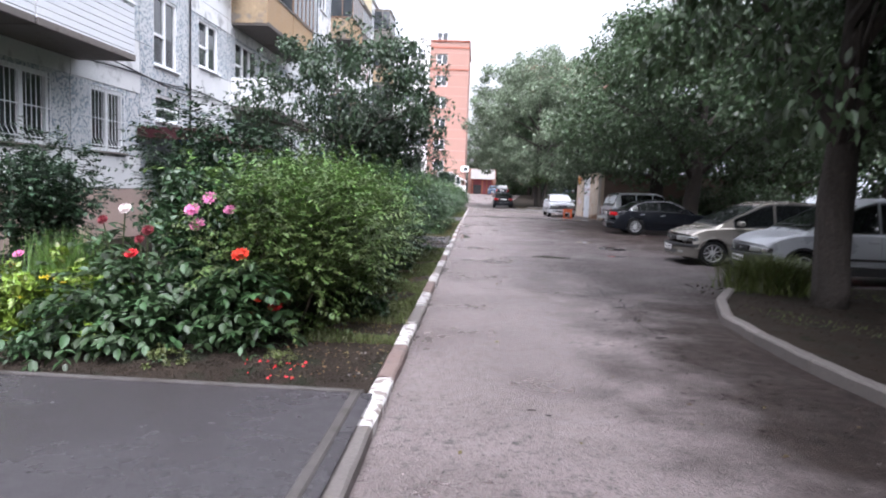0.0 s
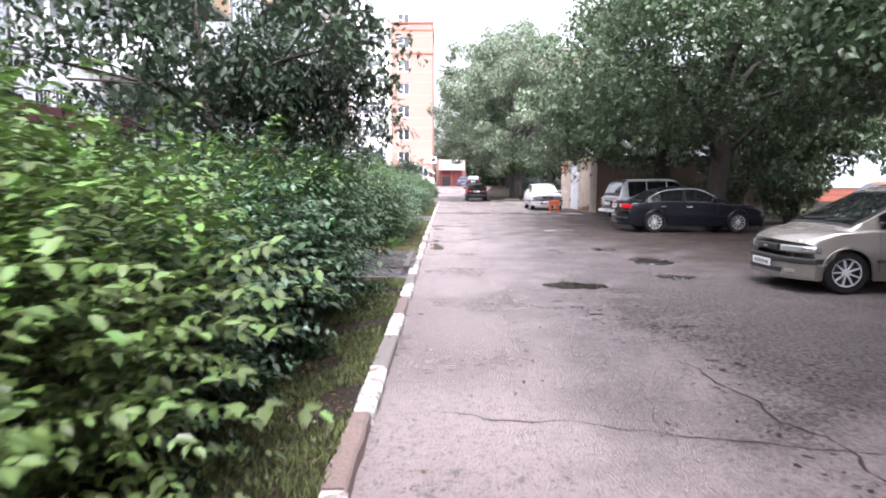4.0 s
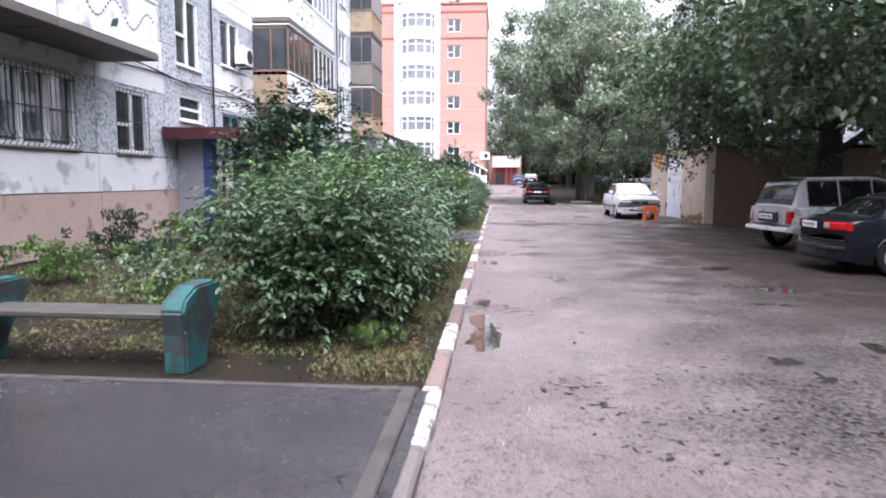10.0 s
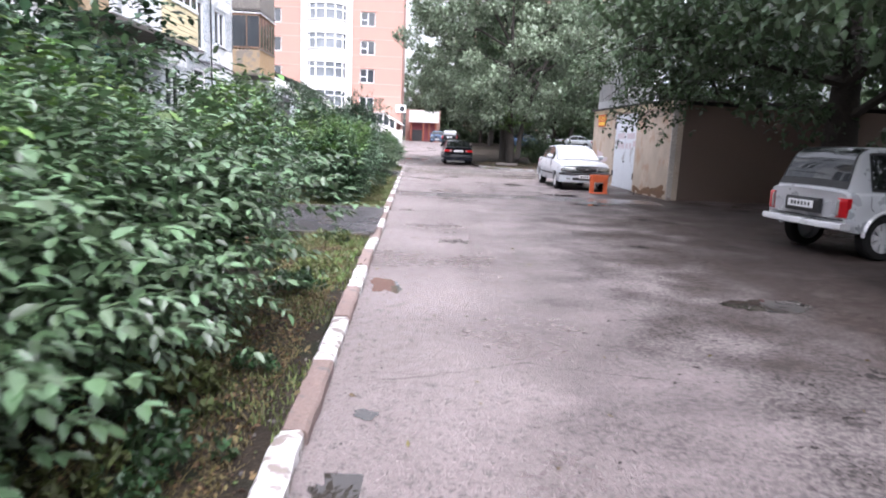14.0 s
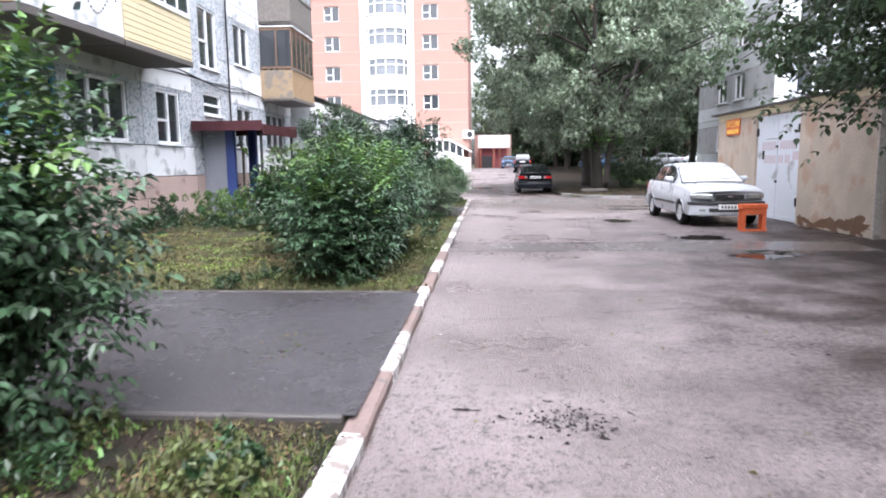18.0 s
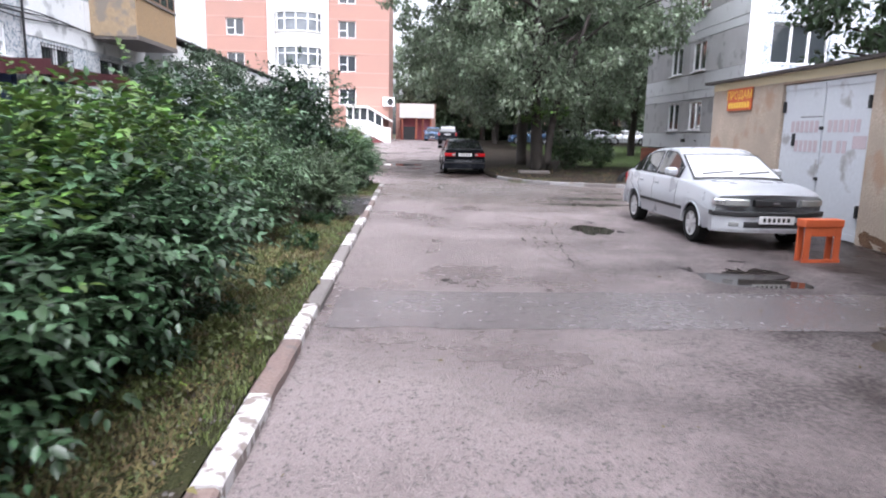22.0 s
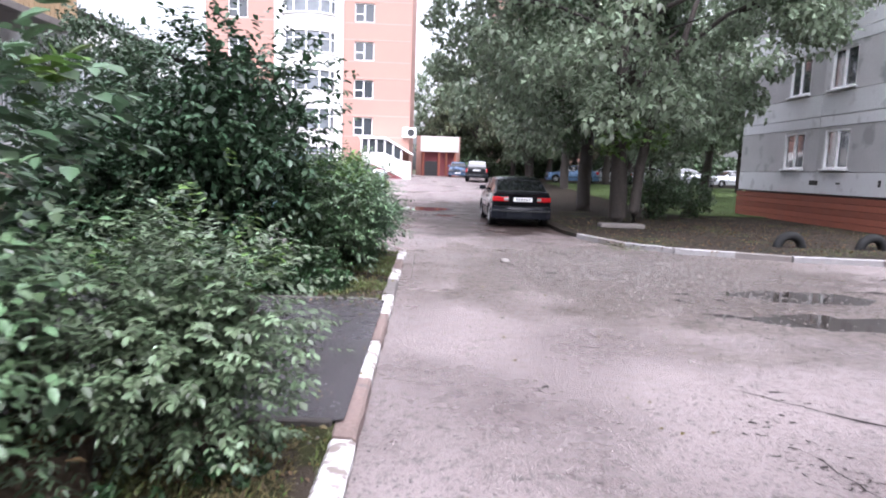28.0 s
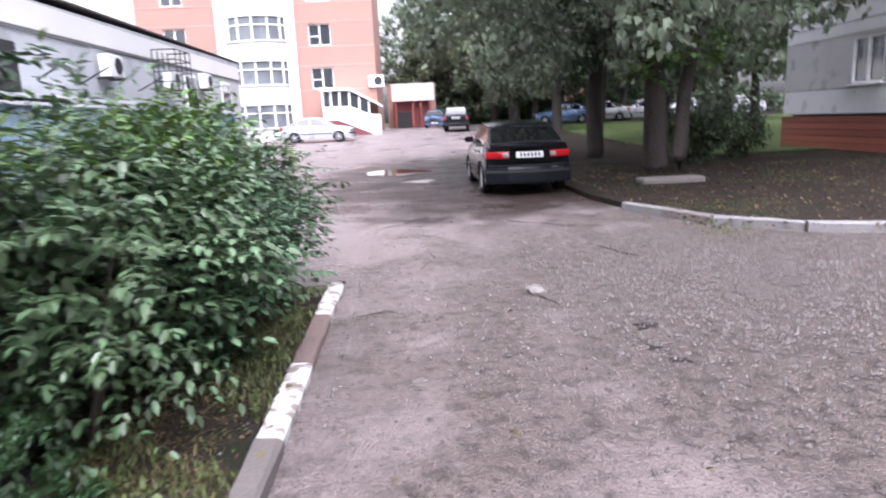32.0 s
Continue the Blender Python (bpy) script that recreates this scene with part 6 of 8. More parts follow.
# ---- vehicles ----
def wheel_kit(r, w, spokes, cap=False):
    bm = bmesh.new()
    lathe(bm, [(r * 0.66, -w / 2), (r * 0.92, -w / 2), (r, -w * 0.36), (r, w * 0.36), (r * 0.92, w / 2), (r * 0.66, w / 2)], 28, "Y", False)
    tyre = to_mesh("tyre", bm, True)
    tyre.materials.append(M["tyre"])
    bm = bmesh.new()
    lathe(bm, [(r * 0.67, -w * 0.45), (r * 0.67, w * 0.46), (r * 0.6, w * 0.46), (r * 0.58, w * 0.1), (0.02, w * 0.08)], 28, "Y", False)
    disc = to_mesh("rim", bm)
    disc.materials.append(M["iron"] if not cap else M["alloy"])
    bm = bmesh.new()
    for k in range(spokes):
        a = 2 * math.pi * k / spokes
        c, s = math.cos(a), math.sin(a)
        vs = []
        for q, hw in ((0.02, r * (0.1 if spokes < 9 else 0.035)), (r * 0.64, r * ((0.06 if spokes < 9 else 0.03) if not cap else 0.11))):
            for sd in (-1, 1):
                for y in (w * 0.3, w * 0.44):
                    vs.append(bm.verts.new((q * c - sd * hw * s, y, q * s + sd * hw * c)))
        for f in ((0, 1, 3, 2), (4, 6, 7, 5), (0, 4, 5, 1), (2, 3, 7, 6), (1, 5, 7, 3), (0, 2, 6, 4)):
            bm.faces.new([vs[i] for i in f])
    lathe(bm, [(r * 0.16, w * 0.28), (r * 0.16, w * 0.47), (0.01, w * 0.48)], 12, "Y")
    lathe(bm, [(r * 0.6, w * 0.42), (r * 0.61, w * 0.475), (r * 0.66, w * 0.48), (r * 0.675, w * 0.44)], 28, "Y", False)
    sp = to_mesh("spokes", bm)
    sp.materials.append(M["alloy"])
    return tyre, disc, sp


def lerp(table, x):
    return float(np.interp(x, [p[0] for p in table], [p[1] for p in table]))


def car(label, m, paint, L, W, top, roof, axles, wr=0.31, belt_in=0.9, roof_in=0.72, spokes=5, cap=False, side_glass=(), clear=0.2, lower="", plate_text="", chrome_line=False, rear_lamp=(0.75, 0.95), lamp_w=0.36, rails=False, spare=False, lip=False, bow=0.26, screen="carglass", bumper=(0.0, 0.0), strip=(0.44, 0.52)):
    """A car, its front towards +x. top: height of the lower body; roof: outline of the cabin."""
    t = thing("car", label, "car", m, "parked cars")
    half = W / 2
    xs = sorted({*np.round(np.linspace(-L / 2, L / 2, 90), 3), *(a + d for a in axles for d in (-wr - 0.06, wr + 0.06))})

    def width(x):
        return half * (1 - 0.05 * max(0, (abs(x) / (L / 2) - 0.6) / 0.4) ** 2)

    def bowed(x, y):
        f = max(0.0, (abs(x) - (L / 2 - 0.8)) / 0.8)
        return x - math.copysign(1, x) * f ** 1.6 * bow * min(1.05, abs(y) / half) ** 3.2

    def low(x):
        z = clear + 0.05 * max(0, abs(x) / (L / 2) - 0.8) / 0.2
        for a in axles:
            d = abs(x - a)
            if d < wr + 0.05:
                z = max(z, wr + math.sqrt(max(0, (wr + 0.05) ** 2 - d * d)))
        return z

    def loft(rows, warp=True):
        bm = bmesh.new()
        rings = [[bm.verts.new((bowed(p[0], p[1]) if warp else p[0], p[1], p[2])) for p in r] for r in rows]
        for p, q in zip(rings, rings[1:]):
            for i in range(len(p) - 1):
                bm.faces.new((p[i], p[i + 1], q[i + 1], q[i]))
        bm.faces.new(rings[0][::-1])
        bm.faces.new(rings[-1])
        bmesh.ops.recalc_face_normals(bm, faces=bm.faces[:])
        return bm

    rows = []
    for x in xs:
        w, zt, zl = width(x), lerp(top, x), low(x)
        f = lambda z, k: max(zl + 0.004 * k, z)
        prof = [(w * 0.95, zl), (w * 0.985, f(clear + 0.14, 1)), (w, f(0.5, 2)), (w * 0.997, f(zt - 0.24, 3)), (w * 0.975, f(zt - 0.2, 4)), (w * 0.965, f(zt - 0.06, 5)), (w * 0.94, f(zt - 0.025, 6)), (w * 0.87, zt - 0.004), (w * 0.45, zt + 0.018), (0, zt + 0.024)]
        rows.append([(x, -y, z) for y, z in prof] + [(x, y, z) for y, z in prof[-2::-1]])
    body = part("body", loft(rows), paint, t, smooth=True)
    body.data.set_sharp_from_angle(angle=math.radians(40))
    part("underbody", boxes((-L / 2 + 0.3, L / 2 - 0.3, -half * 0.84, half * 0.84, clear + 0.02, min(p[1] for p in top) - 0.14)), "trim", t)

    def band(name, end, y0, y1, z0, z1, off, mat, parent=t, deep=0.06, slope=0.0, label=""):
        """A strip wrapped round the bowed front (+1) or rear (-1) end."""
        bm = bmesh.new()
        rings = []
        for i in range(13):
            y = y0 + (y1 - y0) * i / 12
            x = bowed(end * L / 2, y)
            r = 0.16 * (z1 - z0)
            rings.append([bm.verts.new((x + end * o, y, z)) for o, z in ((-deep, z0), (off - 0.012, z0), (off, z0 + r), (off - slope, z1 - r), (off - 0.012 - slope, z1), (-deep, z1))])
        for p, q in zip(rings, rings[1:]):
            for i in range(6):
                bm.faces.new((p[i], p[(i + 1) % 6], q[(i + 1) % 6], q[i]))
        bm.faces.new(rings[0])
        bm.faces.new(rings[-1][::-1])
        bmesh.ops.recalc_face_normals(bm, faces=bm.faces[:])
        return part(name, bm, mat, parent, label)

    # cabin
    x0, x1 = roof[0][0], roof[-1][0]
    gx = sorted({*np.round(np.linspace(x0, x1, 50), 3), *(p[0] for p in roof)})
    zr = lambda x: (lerp(roof, x - 0.05) + 2 * lerp(roof, x) + lerp(roof, x + 0.05)) / 4
    zmax = max(p[1] for p in roof)

    def side(x, s, off=0.0):
        zb, zt2 = lerp(top, x) - 0.03, zr(x)
        k = min(1.0, max(0.0, (zt2 - zb) / max(0.01, zmax - zb)))
        wb, wt = width(x) * belt_in + 0.02, width(x) * (belt_in + (roof_in - belt_in) * k)
        return Vector((x, wb + (wt - wb) * s + off, zb + (max(zt2 - 0.035, zb) - zb) * s + off * 0.35))

    rows = []
    for x in gx:
        e = side(x, 1)
        pr = [side(x, 0), side(x, 0.5), e, Vector((x, e.y * 0.95, zr(x) - 0.012)), Vector((x, e.y * 0.6, zr(x) + 0.006)), Vector((x, 0, zr(x) + 0.014))]
        rows.append([(p.x, -p.y, p.z) for p in pr] + [tuple(p) for p in pr[-2::-1]])
    part("cabin", loft(rows, False), paint, t, smooth=True)
    for sgn in (-1, 1):
        for a, b in side_glass:
            for nm, lo_s, hi_s, off, mat, wide in (("window_seal", 0.05, 0.955, 0.004, "trim", 0.02), ("side_window", 0.11, 0.9, 0.008, "carglass", 0.0)):
                bm = bmesh.new()
                n = 12
                at_x = [a - wide + (b - a + 2 * wide) * i / n for i in range(n + 1)]
                lo, hi = [side(x, lo_s, off) for x in at_x], [side(x, hi_s, off) for x in at_x]
                hi = [Vector((h.x, h.y, max(h.z, l.z + 0.005))) for h, l in zip(hi, lo)]
                lv, hv = [bm.verts.new((p.x, sgn * p.y, p.z)) for p in lo], [bm.verts.new((p.x, sgn * p.y, p.z)) for p in hi]
                for i in range(n):
                    bm.faces.new((lv[i], lv[i + 1], hv[i + 1], hv[i]))
                part(nm, bm, mat, t, smooth=True)
        if chrome_line:
            a, b = side_glass[0][0], side_glass[-1][1]
            bm = bmesh.new()
            tube(bm, [(p.x, sgn * p.y, p.z) for p in (side(a + (b - a) * i / 14, 0.95, 0.012) for i in range(15))], 0.013, 5)
            part("chrome_strip", bm, "alloy", t)
        cuts = [g[0] - 0.04 for g in side_glass if abs(g[0] - 0.04 - axles[0]) > 0.12] + [side_glass[-1][1] + 0.03]
        for a in cuts:
            bm = bmesh.new()
            w, zt = width(a), lerp(top, a)
            dodge = wr + 0.1 if abs(a - axles[0]) < wr + 0.1 else 0
            tube(bm, [(a + dodge, sgn * (w * 0.987), clear + 0.16), (a + dodge * 0.8, sgn * (w + 0.001), 0.5), (a, sgn * w * 0.998, zt - 0.24), (a, sgn * w * 0.976, zt - 0.2), (a, sgn * w * 0.966, zt - 0.06)], 0.0032, 4)
            part("door_gap", bm, "ink", t)
        for a, b in side_glass[-2:]:
            w, zt = width(a), lerp(top, a)
            part("door_handle", boxes((a + 0.02, a + 0.19, sgn * w * 0.97 - 0.012, sgn * w * 0.97 + 0.024, zt - 0.17, zt - 0.135), bevel=0.006), "chrome" if chrome_line else paint, t)
        mx = side_glass[-1][1] - 0.1
        mirror = part("mirror", boxes((mx - 0.07, mx + 0.07, sgn * (half * belt_in + 0.12) - 0.1, sgn * (half * belt_in + 0.12) + 0.1, lerp(top, mx) + 0.02, lerp(top, mx) + 0.15), bevel=0.035), paint, t)
        part("sill_strip", boxes((axles[0] + wr + 0.08, axles[1] - wr - 0.08, sgn * half - 0.01, sgn * half + 0.009, 0.47, 0.52), bevel=0.003), "trim" if not chrome_line else paint, t)
        if lower:
            part("sill_cladding", boxes((axles[0] + wr + 0.07, axles[1] - wr - 0.07, sgn * half * 0.985 - 0.02, sgn * half * 0.985 + 0.02, clear - 0.01, clear + 0.17), bevel=0.01), lower, t)
        for a in axles:
            bm = bmesh.new()
            tube(bm, [(a + (wr + 0.045) * math.cos(g), sgn * (half - 0.004), wr + (wr + 0.045) * math.sin(g)) for g in np.linspace(0.02, math.pi - 0.02, 15)], 0.014 if not lower else 0.03, 5)
            part("arch_lip", bm, lower or paint, t)
    # front and rear glass lie on the sloping ends of the cabin
    tips = [i for i, p in enumerate(roof) if p[1] > zmax - 0.13]
    for a, b, nm in ((roof[tips[-1]][0], x1, "windscreen"), (x0, roof[tips[0]][0], "rear_window")):
        for q, mat, grow, up in (("screen_seal", "trim", 0.045, 0.017), (nm, screen if nm == "windscreen" else "carglass", 0.0, 0.023)):
            e = 1 if nm == "windscreen" else -1
            a2, b2 = a + (b - a) * (0.1 if e > 0 else 0.13) - grow, b - (b - a) * (0.13 if e > 0 else 0.1) + grow
            bm = bmesh.new()
            grid = []
            for i in range(9):
                x = a2 + (b2 - a2) * i / 8
                w = side(x, 1).y * 0.93 + grow * 0.8
                grid.append([bm.verts.new((x + e * 0.008, y * w, zr(x) + up - 0.018 * abs(y) ** 2)) for y in (-1, -0.6, 0, 0.6, 1)])
            for p, r in zip(grid, grid[1:]):
                for i in range(4):
                    bm.faces.new((p[i], p[i + 1], r[i + 1], r[i]))
            part(q, bm, mat, t, smooth=True)
    # ends
    zf, zb = lerp(top, L / 2), lerp(top, -L / 2)
    we = half * 0.95
    part_paint = lower or paint
    band("front_bumper", 1, -we * 1.02, we * 1.02, bumper[0] or clear, bumper[1] or strip[1] - 0.02, 0.05, part_paint, slope=0.012)
    band("rear_bumper", -1, -we * 1.02, we * 1.02, bumper[0] or clear + 0.04, bumper[1] or 0.56, 0.05 if not bumper[0] else 0.12, part_paint, slope=0.012)
    if not bumper[0]:
        band("bumper_strip", 1, -we * 1.03, we * 1.03, *strip, 0.064, "trim")
        band("bumper_strip", -1, -we * 1.0, we * 1.0, 0.44, 0.49, 0.062, "trim")
    band("grille", 1, -0.3, 0.3, zf - 0.15, zf - 0.05, 0.016, "trim")
    band("grille_bar", 1, -0.05, 0.05, zf - 0.115, zf - 0.085, 0.024, "chrome")
    band("air_intake", 1, -0.45, 0.45, clear + 0.07, clear + 0.16, 0.056, "trim")
    for sgn in (-1, 1):
        h = band("headlight", 1, sgn * 0.38, sgn * we * 0.99, zf - 0.15, zf - 0.045, 0.02, "clearlamp")
        band("indicator", 1, sgn * we * 0.86, sgn * we * 1.0, zf - 0.14, zf - 0.055, 0.025, "chrome", h)
        h = band("tail_light", -1, sgn * (we - lamp_w), sgn * we * 1.0, rear_lamp[0], rear_lamp[1], 0.02, "redlamp")
        band("reverse_lamp", -1, sgn * (we - lamp_w), sgn * (we - lamp_w * 0.72), rear_lamp[0] + 0.02, rear_lamp[1] - 0.02, 0.026, "clearlamp", h)
        band("fog_lamp", 1, sgn * 0.52, sgn * 0.64, clear + 0.09, clear + 0.15, 0.058, "clearlamp")
    zl = (rear_lamp[0] + rear_lamp[1]) / 2
    if spare:
        band("plate_recess", -1, -0.34, 0.34, zl - 0.12, zl + 0.1, 0.012, "trim")
    for end, z in ((1, strip[0] - 0.04), (-1, zl)):
        x = end * (L / 2 + (0.062 if end > 0 else 0.024))
        d = end * 0.008
        p = part("number_plate", boxes((min(x, x + d), max(x, x + d), -0.26, 0.26, z - 0.056, z + 0.056), bevel=0.003), "plate", t)
        if plate_text:
            mm = Matrix(((0, 0, 1, x + d * 1.15), (1, 0, 0, 0), (0, 1, 0, z - 0.035), (0, 0, 0, 1))) if end > 0 else Matrix(((0, 0, -1, x + d * 1.15), (-1, 0, 0, 0), (0, 1, 0, z - 0.035), (0, 0, 0, 1)))
            text_on(p, plate_text, mm, 0.1, "ink")
        else:
            for k in range(6):
                part("plate_mark", boxes((min(x + d, x + d * 1.3), max(x + d, x + d * 1.3), -0.2 + k * 0.07, -0.16 + k * 0.07, z - 0.028, z + 0.03)), "ink", p)
    if lip:
        band("spoiler", -1, -we * 0.9, we * 0.9, zb + 0.0, zb + 0.045, 0.05, paint, deep=0.2)
    band("boot_gap", -1, -we * 0.93, we * 0.93, 0.575, 0.59, 0.003, "ink")
    if rails:
        for sgn in (-1, 1):
            bm = bmesh.new()
            tube(bm, [(roof[tips[0]][0], sgn * half * 0.66, zmax + 0.01), (roof[tips[0]][0] + 0.15, sgn * half * 0.66, zmax + 0.06), (roof[tips[-1]][0] - 0.15, sgn * half * 0.66, zmax + 0.06), (roof[tips[-1]][0], sgn * half * 0.66, zmax + 0.01)], 0.015, 5)
            part("roof_rail", bm, "chrome", t)
    for sgn in (-0.3, 0.3):
        a = x1 - 0.16
        bm = bmesh.new()
        tube(bm, [(a, sgn - 0.25, zr(a) + 0.035), (a - 0.08, sgn + 0.28, zr(a - 0.08) + 0.03)], 0.009, 4)
        part("wiper", bm, "trim", t)
    kit = wheel_kit(wr, 0.2, spokes, cap)
    for a in axles:
        for sgn in (-1, 1):
            w = part("wheel", kit[0], "tyre", t, m=pose(a, sgn * (half - 0.115), wr, 0, 0, 0 if sgn > 0 else 180))
            part("rim", kit[1], "iron", w)
            part("spokes", kit[2], "chrome", w)
    return t


SEDAN = dict(top=[(-2.34, 0.86), (-2.1, 0.955), (-1.9, 0.98), (-1.35, 0.98), (0.7, 0.945), (0.98, 0.93), (1.6, 0.87), (1.95, 0.81), (2.12, 0.765), (2.34, 0.69)],
             roof=[(-1.78, 0.965), (-1.15, 1.32), (-0.9, 1.39), (-0.6, 1.42), (-0.15, 1.435), (0.12, 1.415), (0.3, 1.35), (1.12, 0.925)], axles=(-1.3, 1.3))
car("silver four-door sedan parked before the garage", pose(5.45, 43.2, 0, 0, 0, -90), "silver", 4.34, 1.7, **{**SEDAN, "top": [(-2.34, 0.86), (-2.1, 0.955), (-1.9, 0.98), (-1.35, 0.98), (0.7, 0.96), (0.98, 0.95), (1.6, 0.905), (1.95, 0.86), (2.1, 0.825), (2.17, 0.79)]}, clear=0.27, strip=(0.5, 0.57), wr=0.29, spokes=7, cap=True, side_glass=((-1.5, -1.17), (-1.1, -0.42), (-0.34, 0.62)), rear_lamp=(0.7, 0.9), screen="skyglass")
car("black sedan with chrome window line and spoked alloy wheels", pose(7.56, 26.7, 0, 0, 0, 0) @ Matrix.Diagonal((0.96, 0.98, 0.97, 1)), "blackcar", 4.68, 1.78, **{**SEDAN, "axles": (-1.31, 1.35)}, wr=0.33, spokes=10, side_glass=((-1.5, -1.22), (-1.15, -0.4), (-0.32, 0.64)), chrome_line=True, rear_lamp=(0.76, 0.9), lamp_w=0.4)
VAN = dict(top=[(-2.15, 0.95), (-1.9, 1.0), (0.6, 0.98), (1.1, 0.97), (1.6, 0.92), (1.9, 0.85), (2.05, 0.79), (2.2, 0.7)],
           roof=[(-2.0, 1.0), (-1.78, 1.45), (-1.6, 1.55), (-1.2, 1.6), (-0.4, 1.635), (0.1, 1.61), (0.35, 1.53), (1.45, 0.94)], axles=(-1.3, 1.42))
car("beige-silver compact minivan with alloy wheels", pose(6.78, 15.75, 0, 0, 0, 180) @ Matrix.Diagonal((0.98, 1, 0.93, 1)), "beige", 4.25, 1.74, **VAN, wr=0.32, spokes=9, side_glass=((-1.72, -1.05), (-0.95, 0.0), (0.08, 0.95)), rear_lamp=(0.9, 1.2), bow=0.34)
car("silver and dark estate car half hidden by the tree", pose(7.5, 13.15, 0, 0, 0, 180), "silver", 4.4, 1.74, **VAN, wr=0.31, spokes=5, lower="trim", side_glass=((-1.72, -1.05), (-0.95, 0.0), (0.08, 0.95)), rear_lamp=(0.9, 1.2), bow=0.2)
JEEP = dict(top=[(-2.1, 0.96), (-1.95, 1.0), (0.55, 1.0), (1.0, 0.99), (1.85, 0.94), (2.1, 0.86)],
            roof=[(-1.92, 0.98), (-1.74, 1.52), (-1.55, 1.62), (0.1, 1.65), (0.38, 1.58), (0.78, 0.97)], axles=(-1.3, 1.2))
car("white-silver boxy off-road estate parked nose to the trees", pose(7.93, 30.4, 0, 0, 0, 9), "whitecar", 4.1, 1.68, **JEEP, wr=0.34, spokes=8, cap=True, side_glass=((-1.55, -0.9), (-0.82, -0.12), (-0.05, 0.52)), clear=0.38, lower="alloy", rear_lamp=(0.62, 0.9), lamp_w=0.15, spare=True, bow=0.1, bumper=(0.45, 0.54))
HATCH = dict(top=[(-2.18, 0.93), (-2.05, 0.97), (-1.6, 0.99), (0.7, 0.95), (1.0, 0.94), (1.75, 0.84), (2.18, 0.68)],
             roof=[(-2.02, 0.96), (-1.15, 1.32), (-0.9, 1.38), (-0.5, 1.41), (-0.1, 1.42), (0.15, 1.4), (0.32, 1.34), (1.15, 0.93)], axles=(-1.3, 1.3))
car("black liftback with a small spoiler parked under the maple", pose(2.42, 60.3, 0, 0, 0, 90), "blackcar", 4.35, 1.72, **HATCH, wr=0.31, spokes=7, cap=True, side_glass=((-1.6, -1.15), (-1.08, -0.42), (-0.34, 0.6)), rear_lamp=(0.72, 0.85), lamp_w=0.42, lip=True)
car("dark off-road car parked further along the road", pose(3.7, 92.0, rise(92.0), 0, 0, 84), "blackcar", 4.2, 1.75, **JEEP, wr=0.35, side_glass=((-1.55, -0.9), (-0.82, -0.12), (-0.05, 0.52)), clear=0.3, rear_lamp=(0.75, 1.0), lamp_w=0.15, spare=True, bow=0.12)
FAR_GLASS = ((-1.5, -1.22), (-1.15, -0.4), (-0.32, 0.64))
car("blue and white sedan parked far along the road", pose(2.6, 101.5, rise(101.5), 0, 0, -94), "bluecar", 4.3, 1.7, **SEDAN, side_glass=FAR_GLASS)
car("white sedan behind the last hedge", pose(-5.2, 85.6, rise(85.6), 0, 0, 0), "whitecar", 4.4, 1.7, **SEDAN, side_glass=FAR_GLASS)
car("orange-red car beyond the thicket", pose(20.5, 36.5, 0, 0, 0, 200), "redcar", 4.3, 1.7, **VAN, side_glass=((-1.72, -1.05), (-0.95, 0.0), (0.08, 0.95)))
for k, (x, y, p) in enumerate(((11.5, 93, "bluecar"), (14.5, 94, "whitecar"), (18.0, 95, "silver"), (21.5, 96, "whitecar"), (25.5, 95, "whitecar"))):
    car("parked car far off behind the trees", pose(x, y, 0.09 + rise(y), 0, 0, 170 + 5 * k), p, 4.3, 1.7, **SEDAN, side_glass=FAR_GLASS)

# ---- yard furniture ----
# bench: two shaped concrete ends and a plank
bench = thing("garden_bench", "worn teal concrete bench ends with a weathered plank seat", "bench", pose(-3.37, 19.55, 0.12))
for x in (-0.85, 0.83):
    bm = bmesh.new()
    prof = [(-0.22, -0.04), (0.12, -0.04), (0.15, 0.12), (0.26, 0.3), (0.4, 0.44), (0.42, 0.54), (0.36, 0.6), (-0.02, 0.6), (-0.2, 0.53), (-0.25, 0.44), (-0.22, 0.28)]
    a, b = [bm.verts.new((x - 0.09, y, z)) for y, z in prof], [bm.verts.new((x + 0.09, y, z)) for y, z in prof]
    bm.faces.new(a[::-1])
    bm.faces.new(b)
    for i in range(len(prof)):
        j = (i + 1) % len(prof)
        bm.faces.new((a[i], a[j], b[j], b[i]))
    bmesh.ops.recalc_face_normals(bm, faces=bm.faces[:])
    bmesh.ops.bevel(bm, geom=bm.edges[:], offset=0.018, segments=2, affect="EDGES")
    part("bench_end", bm, "teal", bench, "teal painted concrete end, paint worn")
part("seat_plank", boxes((-0.76, 0.74, -0.2, 0.14, 0.37, 0.42), bevel=0.01), "plank", bench)
# orange trestle
tr = thing("trestle", "orange-red painted steel parking trestle", "barrier", pose(5.66, 40.3, 0, 0, 0, 4) @ Matrix.Diagonal((0.86, 0.5, 0.84, 1)))
rows = [(-0.3, -0.2, y, y + 0.05, 0, 0.62) for y in (-0.16, 0.14)] + [(0.2, 0.3, y, y + 0.05, 0, 0.62) for y in (-0.16, 0.14)]
for r in rows:
    part("leg", boxes(r, bevel=0.006), "orange", tr)
part("top", boxes((-0.32, 0.32, -0.18, 0.2, 0.56, 0.68), bevel=0.01), "orange", tr)
part("crossbar", boxes((-0.2, 0.2, -0.16, -0.12, 0.42, 0.56)), "orange", tr)
part("foot_bar", boxes((-0.32, 0.32, -0.17, -0.12, 0.0, 0.05)), "orange", tr)
# manhole cover
mh = thing("manhole_cover", "rusty cast-iron manhole cover with a square grid", "manhole", pose(-1.9, 16.6, 0.125))
